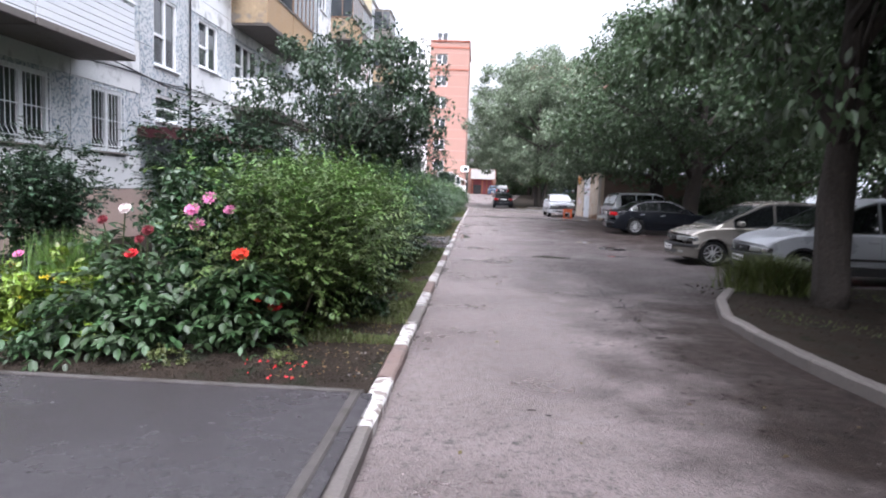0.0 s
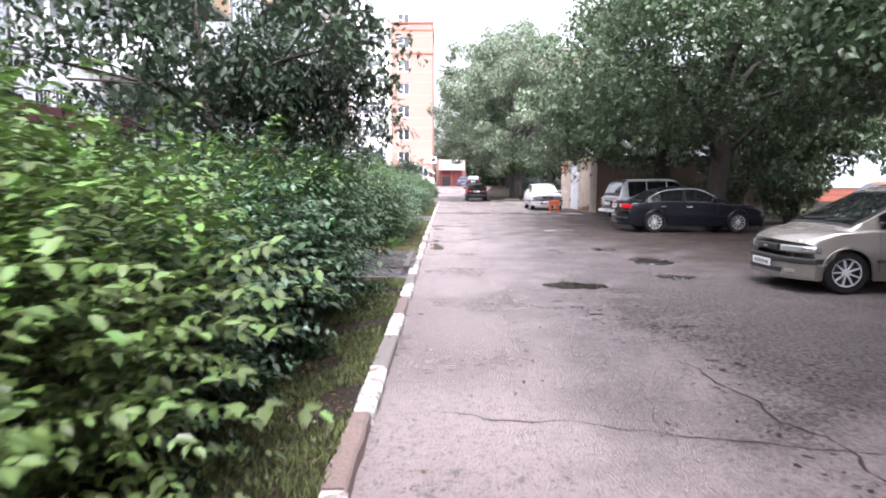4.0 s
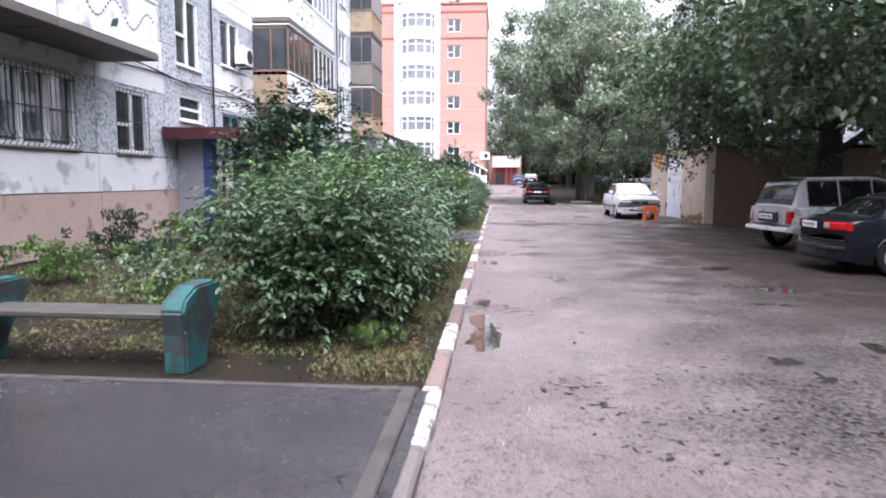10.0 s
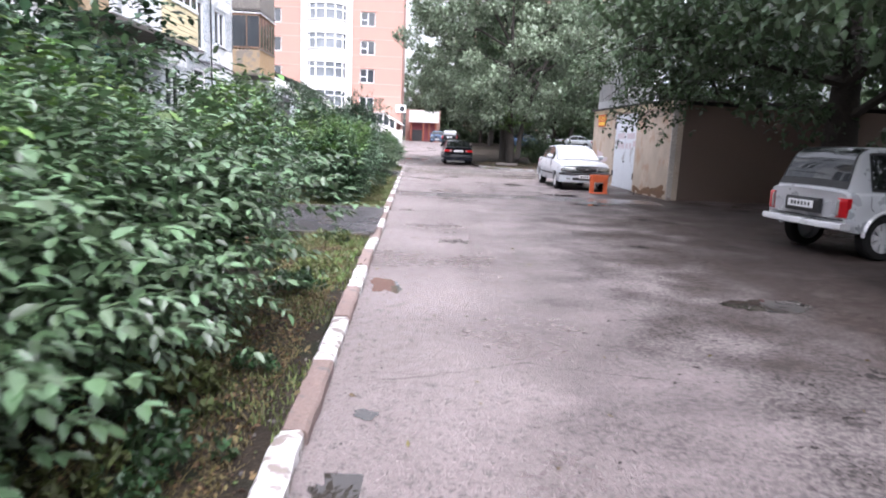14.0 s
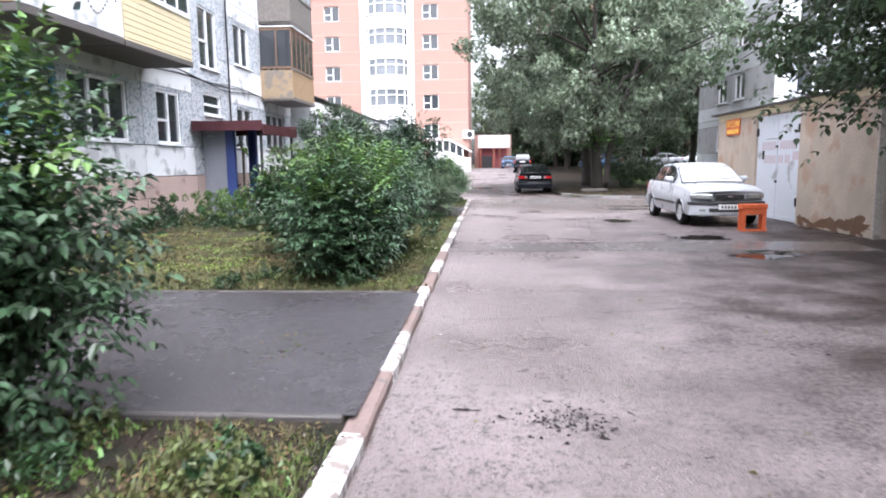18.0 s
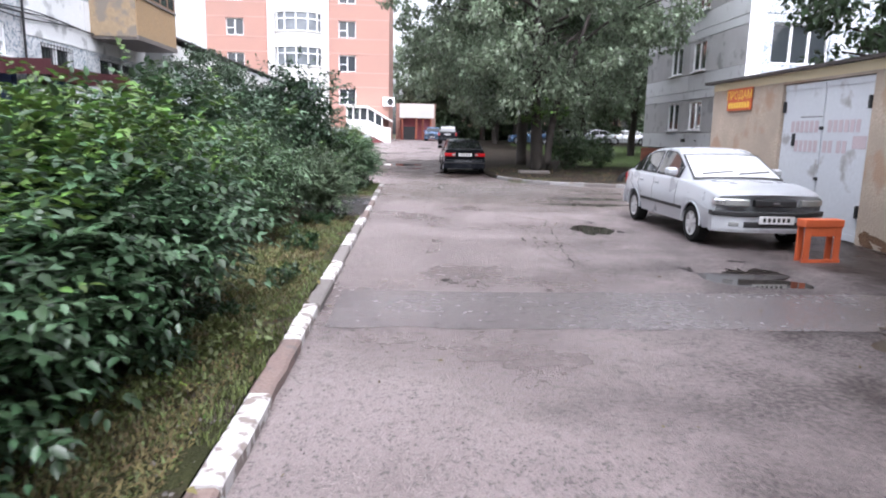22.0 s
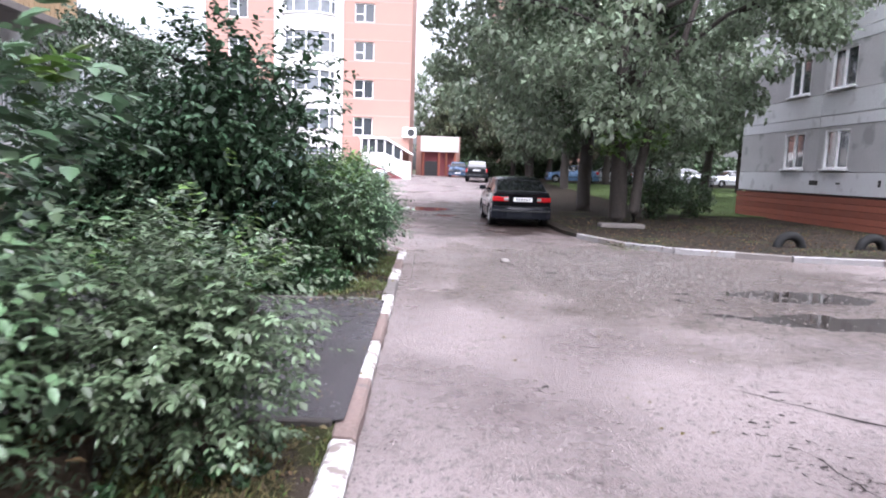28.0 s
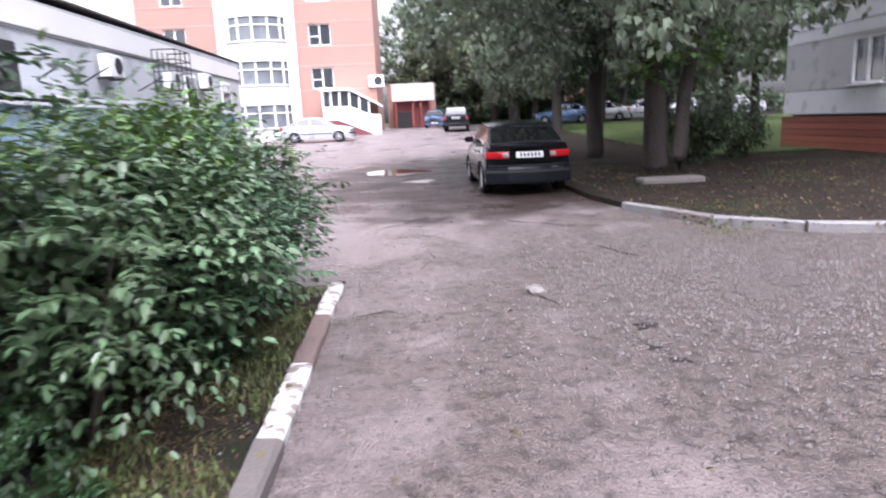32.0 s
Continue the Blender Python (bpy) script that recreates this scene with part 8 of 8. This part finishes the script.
def sheet(name, x, y, a, b, seed, mat, lift, flat=None, rings=5, rough=0.35):
    bm = bmesh.new()
    o = blob_outline(seed, a, b, rough=rough)
    z = (lambda px, py: flat) if flat is not None else (lambda px, py: road_height(px, py) + lift)
    c = bm.verts.new((x, y, z(x, y)))
    prev = None
    for r in range(1, rings + 1):
        cur = [bm.verts.new((x + u * r / rings, y + v * r / rings, z(x + u * r / rings, y + v * r / rings))) for u, v in o]
        for k in range(len(o)):
            j = (k + 1) % len(o)
            if prev:
                bm.faces.new((prev[k], cur[k], cur[j], prev[j]))
            else:
                bm.faces.new((c, cur[k], cur[j]))
        prev = cur
    return part(name, bm, mat, smooth=True)


# plaster fallen from the foot of the garage wall, faded pink paint further on
for k, (y, z, a, b, mat) in enumerate(((39.3, 0.12, 0.5, 0.2, "bared"), (40.1, 0.1, 0.3, 0.12, "bared"), (40.9, 0.05, 0.5, 0.14, "bared"), (41.5, 0.12, 0.12, 0.14, "bared"), 
                                       (45.9, 1.15, 0.4, 0.16, "pink"), (45.4, 0.95, 0.35, 0.13, "pink"), (46.4, 0.98, 0.2, 0.1, "pink"))):
    bm = bmesh.new()
    bm.faces.new([bm.verts.new((GX - 0.004 - k * 0.0004, y + u, max(0.0, z + q))) for u, q in blob_outline(k * 2.3 + 0.7, a, b, 48, 0.7)])
    part("wall_stain", bm, mat, gar)
for k, (x, y, a, b, d) in enumerate(HOLES):
    if d < 0.024 and x > 0.3:
        continue
    bed = min(road_height(x + a * u, y + b * q) for u, q in ((0, 0), (0.5, 0), (-0.5, 0), (0, 0.5), (0, -0.5)))
    tagged(sheet("puddle", x, y, a * 1.2, b * 1.2, k + 0.5, "water", 0, flat=bed + d * 0.42, rough=0.55), "still rain puddle in a pothole of the asphalt", "puddle", kind="structure")
STAINS = [(2.0, 11.3, 0.4, 0.35), (2.05, 8.4, 0.3, 0.5), (2.0, 7.1, 0.35, 0.25), (1.3, 10.2, 0.08, 0.3), (1.55, 14.2, 0.45, 0.25), (2.0, 13.7, 0.5, 0.4), (2.3, 13.1, 0.35, 0.3), (0.58, 13.3, 0.08, 0.3),
          (0.3, 19.6, 0.25, 0.2), (0.5, 19.2, 0.35, 0.2), (0.45, 17.4, 0.3, 0.12), (3.4, 20.8, 0.3, 0.3), (0.6, 21.0, 0.12, 0.3), (2.9, 19.9, 0.5, 0.8), (2.6, 17.8, 0.4, 0.5), (3.3, 23.0, 0.4, 0.6),
          (2.4, 29.2, 0.3, 0.3), (0.45, 30.0, 0.4, 0.25), (2.85, 28.6, 0.25, 0.2), (0.8, 38.9, 0.25, 0.3), (1.65, 38.7, 0.2, 0.25), (1.64, 37.5, 0.2, 0.15), (2.15, 41.6, 0.15, 0.9), (0.8, 37.5, 0.12, 0.1),
          (3.1, 48.4, 0.5, 0.5), (2.4, 44.6, 0.25, 0.15), (0.6, 44.75, 0.12, 0.2), (4.0, 49.7, 0.4, 0.3), (-0.1, 52.3, 0.3, 0.15), (0.0, 54.8, 0.4, 0.2), (1.7, 49.9, 0.5, 0.4), (2.6, 55.0, 0.6, 0.25), (0.45, 33.7, 0.08, 0.06), (0.75, 8.8, 0.1, 0.04),
          (4.6, 30.5, 0.9, 0.6), (5.6, 33.5, 1.2, 0.8), (5.2, 22.0, 0.8, 0.7), (6.2, 37.6, 1.0, 0.4), (5.4, 18.0, 0.7, 0.5), (3.2, 6.2, 0.3, 0.6), (0.65, 4.56, 0.34, 0.16)] + [(x, y, a * 1.5, b * 1.5) for x, y, a, b, d in HOLES if x > 0.7 and d > 0.024]
for k, (x, y, a, b) in enumerate(STAINS):
    for j in range(3):
        u, q = rp.gauss(0, 0.6), rp.gauss(0, 0.6)
        tagged(sheet("wet_hollow", x + a * u, y + b * q, a * rp.uniform(0.06, 0.2), b * rp.uniform(0.05, 0.16), k * 3.1 + j, "mud", 0.0035 + 0.0004 * j, rings=2, rough=0.95), "dark wet hollow in the worn asphalt", "hollow", kind="structure")
# flecks where the surface has crumbled away, strewn along worn trails
v, f = [], []
for x0, y0, x1, y1, w, n in ((1.6, 15.3, 2.2, 12.2, 0.4, 900), (2.2, 15.6, 2.6, 12.8, 0.35, 500), (0.5, 13.7, 0.62, 11.8, 0.06, 90), (2.5, 23.4, 1.8, 20.2, 0.3, 260), (0.8, 18.2, 2.5, 19.6, 0.4, 420), (1.2, 20.4, 2.6, 18.4, 0.4, 300), (1.9, 11.6, 2.0, 7.1, 0.12, 260), (2.1, 8.4, 2.5, 5.0, 0.5, 380), (1.5, 15.4, 2.9, 10.4, 0.34, 420), (2.2, 13.6, 2.7, 12.0, 0.3, 160), (1.5, 9.0, 2.5, 4.2, 0.25, 200), (2.4, 21.0, 3.2, 16.8, 0.35, 260), (2.1, 26.0, 3.4, 20.5, 0.4, 300), (1.9, 44.5, 2.5, 39.2, 0.14, 420), (2.9, 44.2, 3.3, 40.5, 0.12, 160), (0.6, 38.95, 1.1, 38.7, 0.1, 110),
                            (0.9, 39.2, 1.8, 38.8, 0.12, 50), (0.3, 19.8, 0.7, 19.0, 0.15, 60), (0.5, 30.2, 0.85, 29.8, 0.12, 70), (2.3, 33.5, 3.2, 28.5, 0.4, 120), (3.0, 49.2, 3.6, 45.0, 0.4, 140), (1.4, 53.5, 2.6, 55.2, 0.3, 90), (0.2, 10.0, 1.2, 34.0, 0.5, 110), (1.2, 56.0, 0.3, 66.0, 0.6, 80)):
    for _ in range(n):
        t, s = rp.random(), rp.gauss(0, w)
        L = math.hypot(x1 - x0, y1 - y0)
        x, y = x0 + (x1 - x0) * t + (y1 - y0) / L * s, y0 + (y1 - y0) * t - (x1 - x0) / L * s
        if x < KX + 0.1:
            continue
        r, turn, thin, k = 0.004 + 0.024 * rp.random() ** 2.4, rp.uniform(0, 6.28), rp.uniform(0.2, 0.6), len(v)
        ring = []
        for j in range(8):
            a = j * 0.785
            q = r * rp.uniform(0.3, 1.7)
            u, z = q * math.cos(a), q * thin * math.sin(a)
            px, py = x + 1.25 * (u * math.cos(turn) - z * math.sin(turn)), y + u * math.sin(turn) + z * math.cos(turn)
            ring.append((px, py, road_height(px, py) + 0.0045))
        v += ring
        f.append(tuple(range(k, k + 8)))
me = bpy.data.meshes.new("crumbled_flecks")
me.from_pydata(v, [], f)
me.materials.append(M["mud"])
tagged(new("crumbled_flecks", me), "dark flecks where the asphalt has crumbled", "road wear", kind="stuff")
# gravelly broken stretch and smooth trench strip
bm = bmesh.new()
rows = []
for i in range(60):
    x = -0.45 + 7.0 * i / 59
    w0, w1 = 37.22 + 0.05 * noise.noise((x * 2, 0, 0)) - 0.02 * x, 38.5 + 0.05 * noise.noise((x * 2, 5, 0)) - 0.02 * x
    rows.append([bm.verts.new((x, y, road_height(x, y) + 0.005)) for y in np.linspace(w0, w1, 9)])
for p, q in zip(rows, rows[1:]):
    for i in range(8):
        bm.faces.new((p[i], q[i], q[i + 1], p[i + 1]))
tagged(part("trench_strip", bm, "strip", smooth=True), "smooth wet asphalt strip over a filled trench across the road", "road patch", kind="structure")


def crack(pts, seed, w=0.0055):
    """A thin dark break wandering from point to point."""
    bm = bmesh.new()
    path = []
    for (ax, ay), (bx, by) in zip(pts, pts[1:]):
        n = max(3, int(math.hypot(bx - ax, by - ay) / 0.06))
        for i in range(n):
            x, y = ax + (bx - ax) * i / n, ay + (by - ay) * i / n
            path.append((x + 0.09 * noise.noise((x * 2.3, y * 2.3, seed)) + 0.035 * noise.noise((x * 9, y * 9, seed)), y + 0.09 * noise.noise((x * 2.3, y * 2.3, seed + 9)) + 0.035 * noise.noise((x * 9, y * 9, seed + 4))))
    rows = []
    for i, (x, y) in enumerate(path):
        px, py = path[min(i + 1, len(path) - 1)][0] - path[max(i - 1, 0)][0], path[min(i + 1, len(path) - 1)][1] - path[max(i - 1, 0)][1]
        L = math.hypot(px, py) or 1
        k = w * (0.15 + 1.6 * abs(noise.noise((x * 5, y * 5, seed))) + 0.5 * abs(noise.noise((x * 23, y * 23, seed)))) * min(1, i / 4, (len(path) - 1 - i) / 4 + 0.1)
        rows.append([bm.verts.new((x - py / L * k * s, y + px / L * k * s, road_height(x, y) + 0.004)) for s in (-1, 1)])
    for p, q in zip(rows, rows[1:]):
        bm.faces.new((p[0], q[0], q[1], p[1]))
    tagged(part("crack", bm, "rift"), "thin dark crack in the asphalt", "crack", kind="structure")


for k, c in enumerate((((0.0, 31.6), (0.6, 31.7), (1.1, 31.6)), 
                       ((1.3, 10.8), (1.25, 9.6)), ((0.5, 12.0), (1.6, 11.6)), ((-0.4, 24.2), (0.8, 24.6), (1.9, 24.3)), ((0.1, 22.6), (0.9, 22.7)), ((1.9, 44.0), (2.2, 42.5), (2.0, 40.8), (2.4, 39.4)),
                       ((2.5, 41.8), (2.7, 40.2)), ((0.2, 27.6), (1.5, 27.9)), ((-0.3, 50.7), (0.1, 51.0), (0.25, 50.5)), ((0.1, 52.2), (0.35, 52.9), (0.2, 53.7)), ((1.0, 54.9), (1.9, 54.6), (2.6, 53.6)), ((0.1, 55.3), (0.6, 55.9), (0.9, 57.0)), ((0.5, 17.0), (1.2, 17.2)), ((0.1, 46.0), (1.2, 46.3), (2.6, 46.0)), ((0.9, 7.4), (1.9, 7.8), (2.9, 7.5)), ((0.2, 6.2), (0.9, 6.4)))):
    crack(c, k * 1.7)
# wide breaks whose edges have crumbled
for k, (c, w) in enumerate(((((1.89, 11.62), (2.18, 9.62), (1.99, 7.11)), 0.014), (((-0.19, 10.27), (1.0, 10.05), (2.69, 9.53)), 0.012), (((2.02, 44.9), (2.78, 44.14), (2.43, 41.2), (2.23, 39.46)), 0.014),
                            (((-0.45, 54.94), (0.0, 55.4), (0.41, 56.04)), 0.04), (((1.46, 55.25), (2.15, 54.49), (2.77, 54.43)), 0.04), (((2.06, 53.36), (2.56, 52.22)), 0.03), (((1.1, 51.25), (1.24, 50.7)), 0.03),
                            (((-0.43, 50.78), (-0.15, 50.85), (0.09, 50.67)), 0.025), (((-0.3, 32.35), (0.5, 32.45), (1.02, 32.57), (2.12, 32.94), (3.0, 32.95)), 0.006), (((0.5, 32.45), (0.62, 31.8), (0.8, 31.4)), 0.005), (((0.3, 33.85), (0.52, 33.78), (1.6, 33.7), (2.4, 33.75)), 0.008))):
    crack(c, k * 2.9 + 50, w)
# thin films of water on the flat road
for k, (x, y, a, b) in enumerate(((-0.3, 23.75, 0.08, 0.06), (3.5, 26.5, 0.4, 0.25), (-0.33, 26.9, 0.13, 0.3), (4.7, 37.0, 0.5, 0.3))):
    tagged(sheet("water_film", x, y, a, b, k * 4.7 + 2.2, "water", 0.004, rings=3, rough=0.4), "thin film of rain water on the asphalt", "puddle", kind="structure")
# loose chips on the road
n = 9000
xy = np.stack([rg.uniform(-0.45, 4.5, n), rg.uniform(1.0, 57, n)], 1)
near_kerb = rg.random(n) < 0.35
xy[near_kerb, 0] = rg.uniform(-0.53, -0.25, near_kerb.sum())
broken = rg.random(n) < 0.75
xy[broken] = np.stack([rg.normal(3.0, 1.5, broken.sum()), rg.normal(50.8, 1.9, broken.sum())], 1)
v, f = [], []
for k, (x, y) in enumerate(xy):
    if x < -0.53:
        x = -0.4
    r, z = rg.uniform(0.005, 0.013) * (1.5 if broken[k] else 1), road_height(x, y) + (0.008 if broken[k] else 0)
    a = rg.uniform(0, 6.28)
    for d in range(4):
        v.append((x + r * math.cos(a + d * 1.57) * rg.uniform(0.7, 1.3), y + r * math.sin(a + d * 1.57) * rg.uniform(0.7, 1.3), z))
    v.append((x + r * 0.2, y, z + r * 0.9))
    f += [(5 * k + d, 5 * k + (d + 1) % 4, 5 * k + 4) for d in range(4)]
me = bpy.data.meshes.new("road_chips")
me.from_pydata(v, [], f)
me.materials.append(M["chip"])
tagged(new("road_chips", me), "loose stone chips on the worn asphalt", "gravel", kind="stuff")
# rubble of a broken spot in the road
crumbs("road_rubble", 70, 0.4, 0.7, 29.85, 30.1, lambda x, y: road_height(x, y) + 0.003, 0.004, 0.018, "chip", "pale rubble in a broken spot of the asphalt", True)
crumbs("road_rubble", 170, 0.25, 0.8, 29.75, 30.2, lambda x, y: road_height(x, y) + 0.001, 0.004, 0.019, "mud", "dark crumbs of broken asphalt", True)
# a loose stone at the broken stretch
bm = bmesh.new()
bmesh.ops.create_icosphere(bm, subdivisions=2, radius=0.09)
for q in bm.verts:
    q.co *= 1 + 0.35 * noise.noise(q.co * 9)
    q.co.z *= 0.55
tagged(part("loose_stone", bm, "chip", m=pose(1.13, 51.15, 0.03)), "pale broken stone lying on the road", "stone")
# stump beside the last path
stump = thing("tree_stump", "low weathered tree stump heaped with dead leaves", "stump", pose(-1.78, 42.95, 0.07))
bm = bmesh.new()
lathe(bm, [(0.001, 0.29), (0.15, 0.3), (0.19, 0.28), (0.2, 0.15), (0.22, 0.05), (0.28, -0.02)], 22, "Z")
for q in bm.verts:
    q.co += Vector((noise.noise(q.co * 6), noise.noise(q.co * 6 + Vector((4, 0, 0))), 0.6 * noise.noise(q.co * 7))) * 0.05
part("stump_wood", bm, "rawbark", stump, smooth=True)
rs = np.random.default_rng(91)
pts = rs.normal(size=(160, 3)) * (0.11, 0.11, 0.012) + (0, 0, 0.33)
tagged(part("dead_leaves", leaf_mesh("dead_leaves", "deadleaf", pts, 0.07, rs, rs.normal(size=(160, 3)) * (2, 2, 0.2), droop=0.0), "deadleaf", stump), kind="stuff")
st = thing("wooden_stake", "short brown wooden stake driven into the verge", "stake", pose(-1.9, 27.6, 0.08, 4, -3, 0))
part("post", boxes((-0.02, 0.02, -0.018, 0.018, -0.1, 0.3), bevel=0.004), "brownwood", st)
# dark sheet lying in the soil under the last hedge
hatch = thing("metal_sheet", "dark bent metal sheet lying in the soil", "sheet", pose(-1.72, 48.15, 0.115, 2, -3, 20))
part("plate", boxes((-0.26, 0.26, -0.2, 0.2, 0, 0.012), bevel=0.003), "iron", hatch)
# broken step where the second path has sunk, its shade a dark strip
bm = bmesh.new()
near, far = [], []
for i in range(13):
    x = -2.0 + 1.26 * i / 12
    d = 0.085 * max(0.0, min(1.0, (x + 2.05) / 1.2))
    y = 16.74 + 0.02 * noise.noise((x * 4, 3.0, 0))
    near.append(bm.verts.new((x, y, 0.1 - d)))
    far.append(bm.verts.new((x, y + 0.035, 0.114)))
for i in range(12):
    bm.faces.new((near[i], near[i + 1], far[i + 1], far[i]))
tagged(part("broken_step", bm, "mud"), "broken step across the sunken path, its shade painted dark", "step", kind="structure")
# milk can shape in the garden by the third hedge
can = thing("garden_drum", "small white plastic drum standing in the garden", "drum", pose(-5.5, 42.0, 0.1))
bm = bmesh.new()
lathe(bm, [(0.14, 0), (0.15, 0.02), (0.15, 0.38), (0.12, 0.44), (0.1, 0.5), (0.02, 0.5)], 18)
part("body", bm, "pvc", can, smooth=True)

# ---- kerb stones, one by one ----
def stone(seed, length=0.985, w=0.145, h=0.3):
    bm = bmesh.new()
    box(bm, 0, w, 0, length, -h, 0)
    bmesh.ops.subdivide_edges(bm, edges=[e for e in bm.edges if abs(e.verts[0].co.y - e.verts[1].co.y) > 0.1], cuts=4)
    bmesh.ops.bevel(bm, geom=[e for e in bm.edges if all(v.co.z > -0.01 for v in e.verts) and all(abs(v.co.x - e.verts[0].co.x) < 1e-5 for v in e.verts)], offset=0.018, segments=1, affect="EDGES")
    for v in bm.verts:
        k = 0.013 if v.co.z > -0.05 else 0.004
        v.co += Vector((noise.noise(v.co * 6 + Vector((seed, 0, 0))), 0, noise.noise(v.co * 5 + Vector((0, seed, 0))))) * k
    return bm


stone_meshes = {}
for kind in ("lime", "concrete", "redkerb", "oldlime"):
    for s in range(3):
        me = to_mesh("kerbstone", stone(s * 7.3 + len(kind)))
        me.materials.append(M[kind])
        stone_meshes[kind, s] = me
kerb = tagged(new("kerb"), "kerb of alternately whitewashed and bare concrete stones", "kerb", kind="structure")
rk = random.Random(8)
for k in range(-14, 49):
    pitch = 1.025 if k < 32 else 1.0          # the stones get shorter along the last hedges
    y = min(k, 32) * 1.025 + max(0, k - 32) * 1.0 + KERB0
    white = k % 2 == 0
    kind = "lime" if white else rk.choice(("concrete", "redkerb"))
    part("kerbstone", stone_meshes[kind, rk.randrange(3)], kind, kerb, m=pose(KX - 0.15 + rk.uniform(-0.008, 0.008), y, 0.085 + rk.uniform(-0.012, 0.008), 0, rk.uniform(-2, 2), rk.uniform(-0.7, 0.7)) @ Matrix.Diagonal((1, pitch, 1, 1)))


def kerb_line(outline, label, white_from=999):
    kb = tagged(new("kerb"), label, "kerb", kind="structure")
    i = 0
    for (ax, ay), (bx, by) in zip(outline, outline[1:]):
        L = math.hypot(bx - ax, by - ay)
        n = max(1, round(L / 1.0))
        for j in range(n):
            x, y = ax + (bx - ax) * j / n, ay + (by - ay) * j / n
            a = math.degrees(math.atan2(-(bx - ax), by - ay))
            kind = "oldlime" if i >= white_from and i % 3 != 1 else "concrete"
            part("kerbstone", stone_meshes[kind, i % 3], kind, kb, m=pose(x, y, 0.12, 0, 0, a) @ pose(-0.03, 0, 0) @ Matrix.Diagonal((1, L / n * 1.01, 1, 1)))
            i += 1


kerb_line(NEAR[:9], "worn dark concrete kerb curving round the elm island")
kerb_line(FARI[6:14], "concrete kerb with white painted stones round the maple island", 0)
